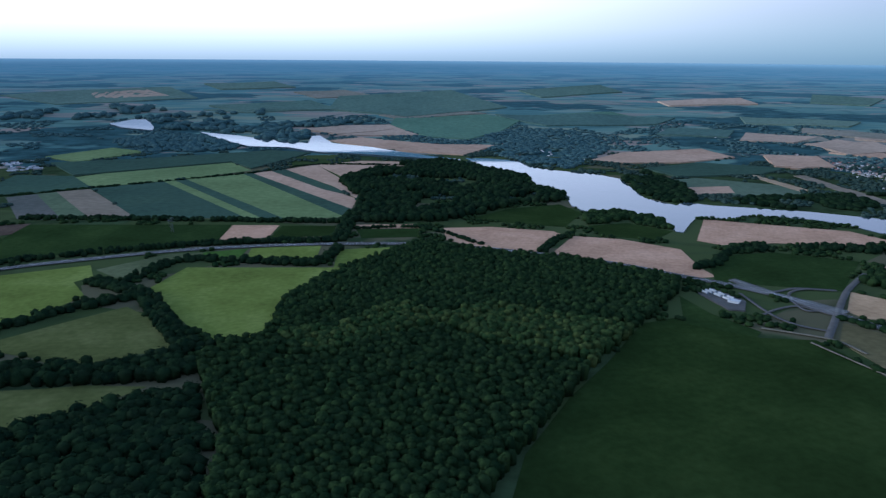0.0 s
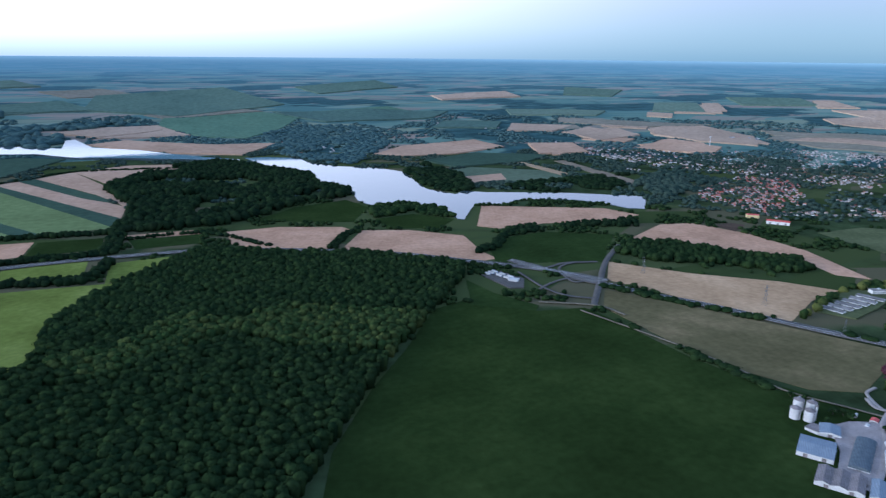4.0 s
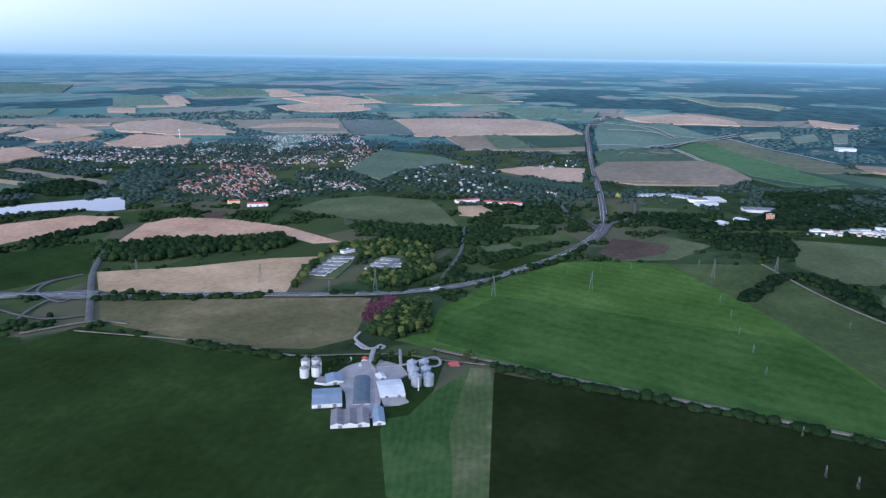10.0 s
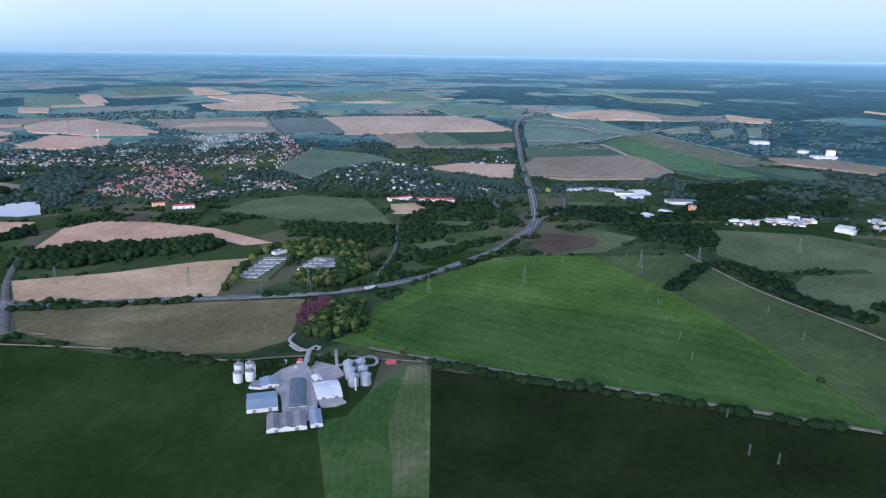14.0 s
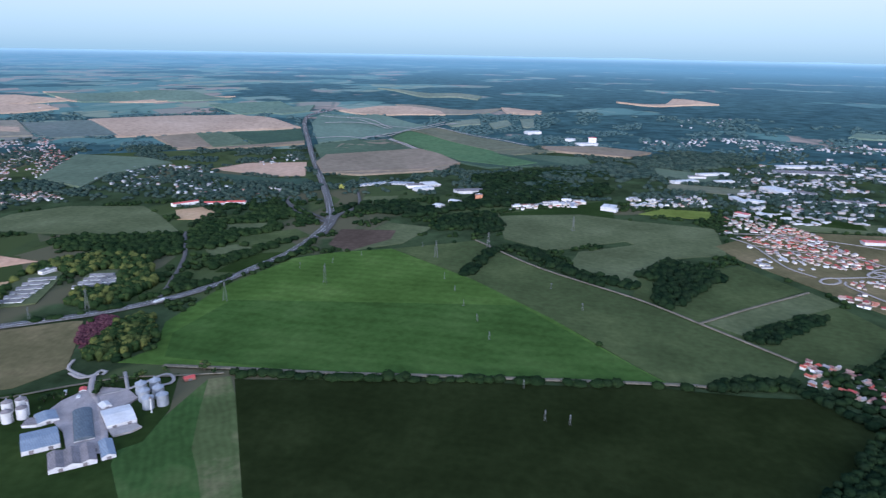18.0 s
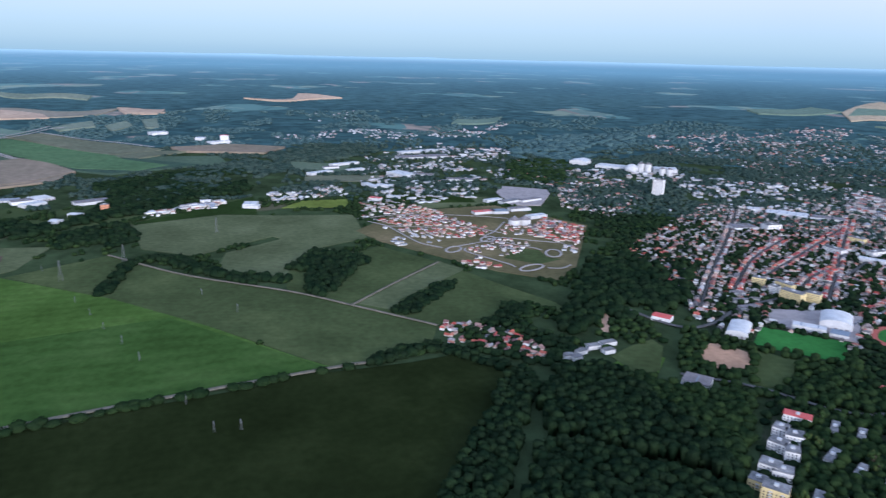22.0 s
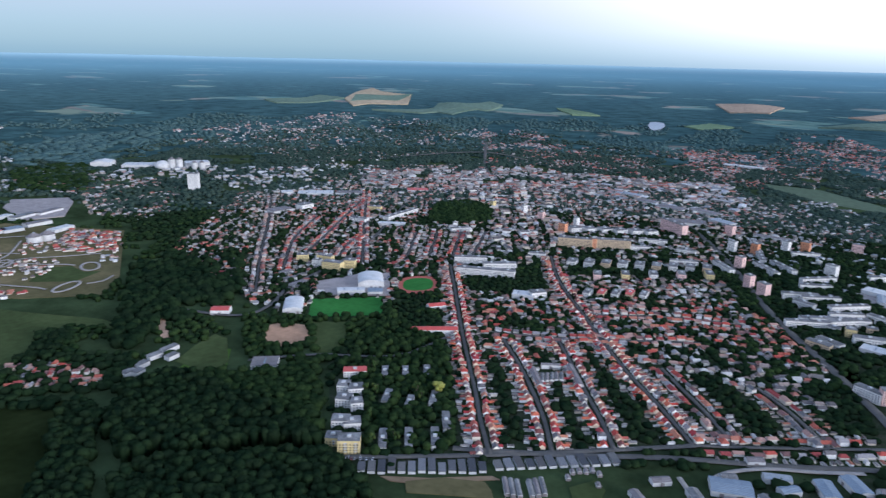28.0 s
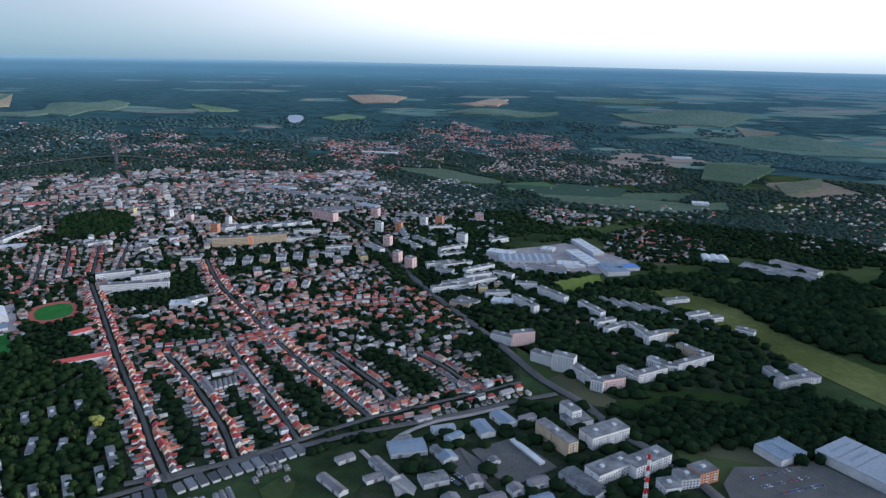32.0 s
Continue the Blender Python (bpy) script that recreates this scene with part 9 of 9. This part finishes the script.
district([(1149, -841), (1478, -1331), (1259, -1749), (800, -1998), (353, -2242), (-43, -1855), (202, -1396), (517, -1314), (631, -1036), (608, -832), (721, -691)], -60.0, 11.5, 14.0, "roof_mixed", "close-set town houses with mixed roofs", 0.5, (7, 9.5, 3.6, 2.4))
district([(1478, -1331), (1259, -1749), (800, -1998), (353, -2242), (517, -1314), (900, -1300)], -60.0, 26.0, 30.0, "roof_pale", "larger town buildings with pale roofs", 0.6, (11, 20, 6, 1.5))
tree(614.1, 521.7, 10.8, 9.7, "leaf", "single broadleaf tree with a dark green crown")
tree(622.7, 516.4, 9.6, 8.6, "leaf", "single broadleaf tree with a dark green crown")
tree(602.1, 569.6, 8.4, 7.6, "leaf", "single broadleaf tree with a dark green crown")
tree(609.3, 556.8, 9.6, 8.6, "leaf", "single broadleaf tree with a dark green crown")
tree(651.7, 481.2, 12.0, 10.8, "leaf", "single broadleaf tree with a dark green crown")
tree(636.8, 474.7, 10.8, 9.7, "leaf", "single broadleaf tree with a dark green crown")
tree(656.9, 472.0, 10.8, 9.7, "leaf", "single broadleaf tree with a dark green crown")
tree(671.3, 473.6, 10.8, 9.7, "leaflight", "single broadleaf tree with a dark green crown")
tree(681.8, 454.9, 9.6, 8.6, "leaflight", "single broadleaf tree with a dark green crown")
tree(688.2, 450.5, 10.8, 9.7, "leaflight", "single broadleaf tree with a dark green crown")
tree(718.6, 389.4, 14.4, 13.0, "leaflight", "single broadleaf tree with a dark green crown")
tree(622.6, 506.7, 8.4, 7.6, "leaf", "single broadleaf tree with a dark green crown")
tree(593.8, 510.3, 7.2, 6.5, "leaf", "single broadleaf tree with a dark green crown")
tree(712.0, 373.7, 7.2, 6.5, "leaf", "single broadleaf tree with a dark green crown")
tree(707.9, 433.1, 7.2, 6.5, "leaflight", "single broadleaf tree with a dark green crown")
pylon(865.5, 642.8, 36.0, 20)
pylon(948.5, 470.8, 34.8, 20)
pylon(1057.8, 347.5, 34.8, 20)
pylon(1244.1, 191.4, 34.8, 20)
pylon(1332.1, 100.6, 32.4, 20)
pylon(1503.3, -69.8, 32.4, 20)
pylon(795.1, 827.3, 33.6, 20)
pylon(705.0, 1024.5, 31.2, 20)
pylon(824.0, 704.2, 19.2, 20)
pylon(1126.2, 414.8, 10.8, 20)
pylon(1168.8, 368.1, 10.8, 20)
pylon(1216.4, 327.7, 10.8, 20)
pylon(1307.8, 228.0, 10.8, 20)
pylon(1121.9, 157.4, 10.8, 20)
pylon(1060.0, 131.6, 10.8, 20)
pylon(994.5, 109.4, 10.8, 20)
pylon(936.0, 83.2, 12.0, 20)
pylon(872.9, 60.0, 12.0, 20)
pylon(1011.0, -68.9, 12.0, 20)
pylon(1101.9, -22.3, 10.8, 20)
pylon(740.8, 9.0, 10.8, 20)
pylon(670.5, -15.8, 12.0, 20)
pylon(665.8, -41.9, 12.0, 20)
pylon(-584.7, 1474.3, 33.6, 20)
pylon(-610.1, 1525.5, 16.8, 20)
tree(384.3, -620.1, 18.0, 14.4, "leafyellow", "tall broadleaf tree with a yellow-green crown")
tree(1834.6, 546.0, 16.8, 13.4, "leafyellow", "tall broadleaf tree with a yellow-green crown")
tree(482.1, -624.5, 18.0, 7.6, "leaflight", "tall slender tree with a light green crown")
tree(443.9, -579.0, 16.8, 7.1, "leaflight", "tall slender tree with a light green crown")
tree(392.3, -594.8, 16.8, 7.1, "leaflight", "tall slender tree with a light green crown")
tree(405.7, -605.4, 18.0, 7.6, "leaflight", "tall slender tree with a light green crown")
tree(413.2, -530.0, 16.8, 7.1, "leaflight", "tall slender tree with a light green crown")
tree(364.6, -508.6, 15.6, 6.6, "leaflight", "tall slender tree with a light green crown")
tree(382.3, -490.1, 16.8, 7.1, "leaflight", "tall slender tree with a light green crown")
tree(452.4, -573.1, 16.8, 7.1, "leaflight", "tall slender tree with a light green crown")
parked((390.8, -452.8), (364.0, -470.9), 2.9)
parked((393.3, -455.8), (375.4, -467.9), 2.9)
parked((522.8, -619.8), (497.9, -639.2), 2.9)
parked((19.3, -577.9), (2.9, -561.3), 2.9)
parked((24.1, -570.0), (7.8, -553.8), 2.9)
parked((-261.0, -593.0), (-304.6, -611.1), 2.9)
parked((-266.3, -579.1), (-315.6, -599.9), 2.9)
parked((-277.8, -569.8), (-325.9, -588.2), 2.9)
parked((666.1, -856.0), (693.8, -948.1), 2.9)

# ---- woods, hedges and scattered trees ----
wood("forest", [(-53, 1377), (21, 1362), (130, 1303), (236, 1278), (329, 1222), (412, 1158), (386, 1091), (284, 940), (184, 972), (104, 1019), (0, 980), (-70, 1015), (-142, 911), (-240, 889), (-246, 1024), (-213, 1137), (-174, 1203), (-110, 1296)], 15.6, 8.4, "leaf")
wood("forest", [(-70, 1007), (0, 968), (86, 1001), (181, 956), (272, 923), (191, 806), (118, 843), (53, 871), (0, 931), (-62, 892), (-157, 817), (-232, 889), (-142, 907)], 19.2, 8.4, "leaflight")
wood("forest", [(-230, 880), (-156, 809), (-61, 883), (0, 920), (53, 860), (117, 832), (186, 796), (124, 690), (79, 610), (46, 545), (23, 457), (-194, 455), (-212, 607), (-271, 738), (-301, 798), (-285, 860)], 18.0, 8.4, "leaf")
wood("forest", [(-308, 2194), (-197, 2370), (-127, 2503), (-46, 2549), (36, 2553), (131, 2386), (267, 2220), (270, 2023), (347, 1940), (322, 1836), (205, 1802), (125, 1710), (25, 1613), (-55, 1599), (-120, 1580), (-207, 1594), (-219, 1877), (-303, 2093)], 19.2, 16.8, "leafdark")
wood("woodland", [(-2035, 3266), (-1872, 3451), (-1558, 3687), (-1271, 3527), (-1012, 3714), (-789, 3631), (-777, 3439), (-264, 3566), (-498, 3410), (-628, 3301), (-562, 2977), (-689, 3033), (-1084, 3201), (-1267, 3212), (-1368, 3376), (-1470, 3397), (-1997, 3200)], 21.6, 36.0, "leafdark")
wood("woodland", [(-1389, 2994), (-1232, 3118), (-1060, 3127), (-814, 2866), (-857, 2777), (-1156, 2689), (-1301, 2848)], 14.4, 21.6, "leafdark")
wood("woodland", [(-643, 777), (-413, 796), (-338, 840), (-290, 774), (-352, 751), (-512, 741), (-610, 733)], 15.6, 12.0, "leafdark")
wood("woodland", [(-515, 603), (-405, 664), (-334, 723), (-284, 737), (-223, 606), (-206, 475), (-420, 473)], 13.2, 12.0, "leafdark")
wood("woodland", [(201, 3249), (374, 3411), (609, 3350), (759, 2968), (544, 2608), (444, 2401), (333, 2447), (279, 2594), (216, 2743)], 10.8, 22.8, "leafdark")
wood("woodland", [(578, 2233), (684, 2352), (731, 2088), (697, 1850), (631, 1833), (572, 1892), (563, 2035)], 13.2, 19.2, "leafdark")
wood("woodland", [(346, 1685), (440, 1727), (534, 1618), (519, 1528), (438, 1609), (338, 1577)], 12.0, 13.2, "leaf")
wood("woodland", [(774, 1853), (863, 1919), (1274, 1976), (1120, 1724), (896, 1757)], 12.0, 19.2, "leafdark")
wood("woodland", [(441, 1203), (542, 1309), (596, 1389), (689, 1396), (920, 1397), (898, 1339), (744, 1363), (581, 1340), (517, 1249)], 12.0, 13.2, "leafdark")
wood("woodland", [(727, 1156), (794, 1220), (876, 1184), (937, 1096), (1037, 1013), (1015, 947), (948, 957), (881, 1034), (771, 1080)], 14.4, 11.4, "leaf")
wood("woodland", [(787, 753), (890, 809), (993, 858), (1077, 842), (1147, 782), (1122, 699), (1004, 613), (915, 614), (875, 642), (885, 695), (981, 718), (1020, 759), (1025, 802), (920, 758), (861, 784)], 13.4, 9.6, "leafgold")
wood("woodland", [(1122, 699), (1346, 732), (1583, 684), (1597, 599), (1465, 481), (1358, 469), (1229, 516), (1094, 559), (1015, 529), (968, 569), (1004, 613)], 9.5, 12.6, "leaf")
wood("woodland", [(1194, 955), (1242, 937), (1301, 736), (1187, 671), (1147, 782), (1137, 888)], 8.4, 12.0, "leaf")
wood("woodland", [(706, 548), (759, 559), (843, 576), (865, 539), (786, 490), (733, 502)], 13.4, 8.6, "leafgold")
wood("woodland", [(1587, 494), (1600, 415), (1550, 287), (1700, 138), (1745, 10), (1894, -186), (2299, -213), (2299, 29), (2124, 229), (1901, 160), (1639, 241), (1711, 347), (1685, 453)], 10.8, 18.0, "leafdark")
wood("woodland", [(1402, 223), (1557, 227), (1649, 121), (1489, 73), (1393, 157)], 10.8, 13.2, "leafdark")
wood("woodland", [(1192, 1818), (1412, 2001), (1460, 1827), (1304, 1638), (1179, 1615), (1127, 1700)], 12.0, 18.0, "leafdark")
wood("woodland", [(1046, 1832), (1152, 1806), (1105, 1668), (1048, 1695), (967, 1701)], 10.8, 18.0, "leafdark")
wood("woodland", [(1079, -174), (1171, -206), (1200, -170), (1308, -238), (1249, -311), (1216, -324), (1115, -254), (1029, -202)], 10.8, 10.8, "leafdark")
wood("woodland", [(923, -270), (969, -306), (1055, -409), (1039, -430), (927, -319)], 8.4, 9.6, "leafdark")
wood("forest", [(612, -295), (682, -346), (703, -386), (651, -377), (594, -329), (518, -278), (431, -218), (470, -179), (553, -242)], 13.2, 8.4, "leafdark")
wood("forest", [(628, -363), (684, -428), (677, -482), (622, -492), (569, -483), (494, -483), (424, -471), (412, -467), (460, -434), (504, -397), (543, -357), (546, -332)], 16.8, 8.4, "leafdark")
wood("forest", [(536, -313), (522, -355), (472, -400), (409, -456), (349, -436), (271, -377), (419, -230)], 15.6, 8.4, "leafdark")
wood("forest", [(977, -631), (1261, -848), (1245, -866), (1100, -818), (1045, -818), (979, -891), (848, -771), (829, -705), (802, -636), (819, -565), (774, -487), (820, -499)], 13.2, 13.2, "leafdark")
wood("woodland", [(857, -400), (919, -458), (896, -499), (857, -459), (829, -402)], 9.6, 10.8, "leafdark")
wood("woodland", [(641, -472), (648, -513), (586, -553), (559, -606), (490, -543), (428, -467), (498, -487), (564, -487)], 10.8, 10.8, "leaf")
wood("woodland", [(2186, -1067), (2109, -1166), (1935, -1204), (1795, -1060), (1916, -984)], 10.8, 19.2, "leaf")
wood("woodland", [(2315, -1143), (2270, -1339), (2060, -1286), (1936, -1069), (1946, -953)], 10.8, 19.2, "leaf")
wood("forest", [(-208, -1174), (-361, -1244), (-444, -1188), (-736, -1257), (-531, -872), (-446, -958), (-409, -1083), (-338, -1191), (-299, -1170)], 13.2, 13.2, "leafdark")
wood("forest", [(-179, -703), (-227, -747), (-290, -727), (-372, -776), (-456, -730), (-417, -657), (-329, -618), (-266, -653), (-205, -637)], 12.0, 10.8, "leafdark")
wood("woodland", [(-497, -3258), (-913, -3399), (-1500, -2697), (-1385, -2477), (-882, -2834), (-591, -3067)], 8.4, 19.2, "leafdark")
wood("woodland", [(-481, -1332), (-776, -1333), (-718, -1222), (-507, -1228), (-393, -1248)], 10.8, 15.6, "leafdark")
wood("park_trees", [(877, -1344), (967, -1521), (912, -1603), (826, -1578), (751, -1427), (796, -1350)], 11.0, 9.5, "leaf")
wood("thicket", [(758, 588), (811, 617), (859, 617), (857, 588), (815, 576), (762, 567)], 3.1, 3.8, "leafmaroon")
wood("woodland", [(2748, -1326), (2864, -1764), (2670, -1937), (2362, -1769), (2150, -1318), (2336, -1185)], 12.0, 31.2, "leafdark")
wood("woodland", [(2675, -349), (2887, -512), (2810, -811), (2594, -711), (2354, -405), (2004, -105), (1980, 57), (2234, -7)], 10.8, 24.0, "leafdark")
hedge([(-978, 1592), (-822, 1597), (-635, 1592), (-436, 1587), (-238, 1582)], 16.8, 11.5, 10.8, "leafdark")
hedge([(-896, 1121), (-809, 1230), (-712, 1281), (-546, 1355), (-386, 1394), (-226, 1413)], 19.2, 11.5, 9.6, "leafdark")
hedge([(-533, 1130), (-502, 1237), (-478, 1260), (-361, 1256), (-232, 1248), (-206, 1355)], 20.4, 12.6, 9.6, "leafdark")
hedge([(-705, 862), (-616, 913), (-584, 968), (-512, 1031), (-489, 1058)], 24.0, 12.6, 9.6, "leafdark")
hedge([(-590, 1128), (-480, 1059), (-385, 928), (-326, 850), (-294, 865)], 26.4, 13.8, 9.6, "leafdark")
hedge([(-215, 1422), (-216, 1666)], 30.0, 13.8, 10.8, "leafdark")
hedge([(201, 1341), (244, 1435), (282, 1480)], 14.4, 9.2, 8.4, "leafdark")
hedge([(-192, 1522), (-47, 1532), (80, 1398)], 9.6, 8.0, 9.6, "leafdark")
hedge([(-1191, 1856), (-1012, 1988), (-646, 2255), (-444, 2460), (-85, 2465)], 7.2, 5.8, 14.4, "leafdark")
hedge([(1148, 122), (1309, 87), (1314, 13), (1216, -49), (1134, -101)], 21.6, 10.3, 10.8, "leafdark")
hedge([(512, 873), (553, 771), (578, 665), (600, 573)], 8.4, 6.9, 9.6, "leaf")
hedge([(713, 362), (721, 282), (726, 213), (737, 150), (747, 59)], 9.6, 6.9, 10.8, "leaf")
hedge([(601, 976), (704, 835), (840, 660), (898, 603)], 9.6, 8.0, 10.8, "leaf")
hedge([(910, 622), (965, 568), (1039, 520), (1197, 456), (1315, 453)], 10.8, 9.2, 10.8, "leaf")
hedge([(735, 227), (758, 17), (780, -208), (809, -311)], 9.6, 8.0, 10.8, "leaf")
hedge([(1288, 13), (1204, -50), (1136, -163)], 26.4, 11.5, 10.8, "leafdark")
hedge([(780, -208), (800, -294), (758, -334), (720, -363)], 24.0, 10.3, 9.6, "leafdark")
town_trees([(375, -468), (463, -583), (526, -613), (579, -792), (454, -750), (372, -629), (305, -530)], 10.5, 10.5, "leaf")
town_trees([(780, -339), (878, -388), (834, -456), (767, -490), (665, -443)], 13.0, 8.0)
town_trees([(630, -561), (755, -667), (668, -729), (624, -853), (572, -797), (537, -626)], 12.0, 9.0, "leaf")
town_trees([(386, -440), (549, -618), (601, -837), (631, -1036), (517, -1314), (202, -1396), (4, -998), (-54, -774), (-54, -738)], 10.5, 6.5)
town_trees([(1149, -841), (1478, -1331), (1259, -1749), (800, -1998), (353, -2242), (-43, -1855), (-51, -1037), (4, -998), (202, -1396), (517, -1314), (631, -1036), (601, -837), (721, -691)], 12.5, 8.0)
town_trees([(2340, -1122), (2492, -1866), (2091, -2902), (1237, -3049), (-34, -2812), (-43, -1855), (353, -2242), (800, -1998), (1259, -1749), (1478, -1331), (1149, -841), (1936, -1069)], 18.0, 8.0)
town_trees([(738, -3054), (165, -3518), (-736, -2615), (-1324, -2363), (-776, -1333), (-610, -1686), (-344, -1707), (-60, -1495), (128, -2102)], 20.0, 7.0)
town_trees([(132, -1419), (-34, -1396), (-210, -1191), (-405, -953), (-406, -780), (-295, -740), (-182, -716), (-85, -842), (-3, -997)], 16.8, 8.8)
town_trees([(77, -610), (-77, -739), (-182, -716), (-213, -588), (-159, -496), (60, -477)], 20.4, 8.8)
town_trees([(1475, 2541), (1905, 2398), (2481, 1980), (2213, 1605), (1740, 1286), (1532, 1191), (1260, 1280), (1224, 1542), (1412, 2001)], 26.0, 7.0)
town_trees([(1671, 1214), (2087, 1273), (2138, 1077), (1905, 666), (1633, 538), (1583, 684), (1346, 732), (1610, 912)], 26.4, 8.8)
town_trees([(2376, -344), (2995, -789), (2981, -1443), (2021, -1280), (1913, -914), (1673, -723), (1697, -426), (1876, -260)], 36.0, 9.9)
town_trees([(1457, -359), (1595, -504), (1600, -759), (1344, -875), (1068, -679), (1086, -535), (1246, -431)], 31.2, 5.5)
town_trees([(-261, -1524), (-385, -1641), (-497, -1498), (-451, -1317), (-266, -1343)], 12.0, 8.5)
town_trees([(-367, -1621), (-643, -1786), (-966, -1710), (-789, -1373), (-678, -1320), (-513, -1397), (-363, -1336)], 15.0, 8.5)


def countryside(r0, r1, gap, size, least, material, seed_gap):
    """Bushes and small woods over the open land between the fields."""
    q = [(r1 * math.cos(t), r1 * math.sin(t)) for t in np.linspace(0, 6.2832, 60, endpoint=False)]
    p = scatter(q, gap)
    r = np.hypot(p[:, 0], p[:, 1])
    bearing = np.degrees(np.arctan2(-p[:, 0], p[:, 1]))
    p = p[(r > r0) & ((bearing < 42) | (bearing > 160))]
    for f in FIELDS:
        if len(p):
            p = p[~inside(p, f)]
    p = ragged(p, seed_gap, least)
    p = clear_of(p, 7.0, SPOTS + ROADS)
    clumps("scattered_trees", p, size, gap * 0.7, material, "scattered dark bushes and trees on open land", look_level="far")


countryside(880, 1850, 13, 7, 0.16, "leaf", 70.0)
# the outer two rings wear haze-tinted leaf colours
countryside(1850, 2900, 17, 7.5, 0.06, "leafhazemid", 120.0)
countryside(2900, 3700, 24, 7.5, 0.0, "leafhazefar", 150.0)
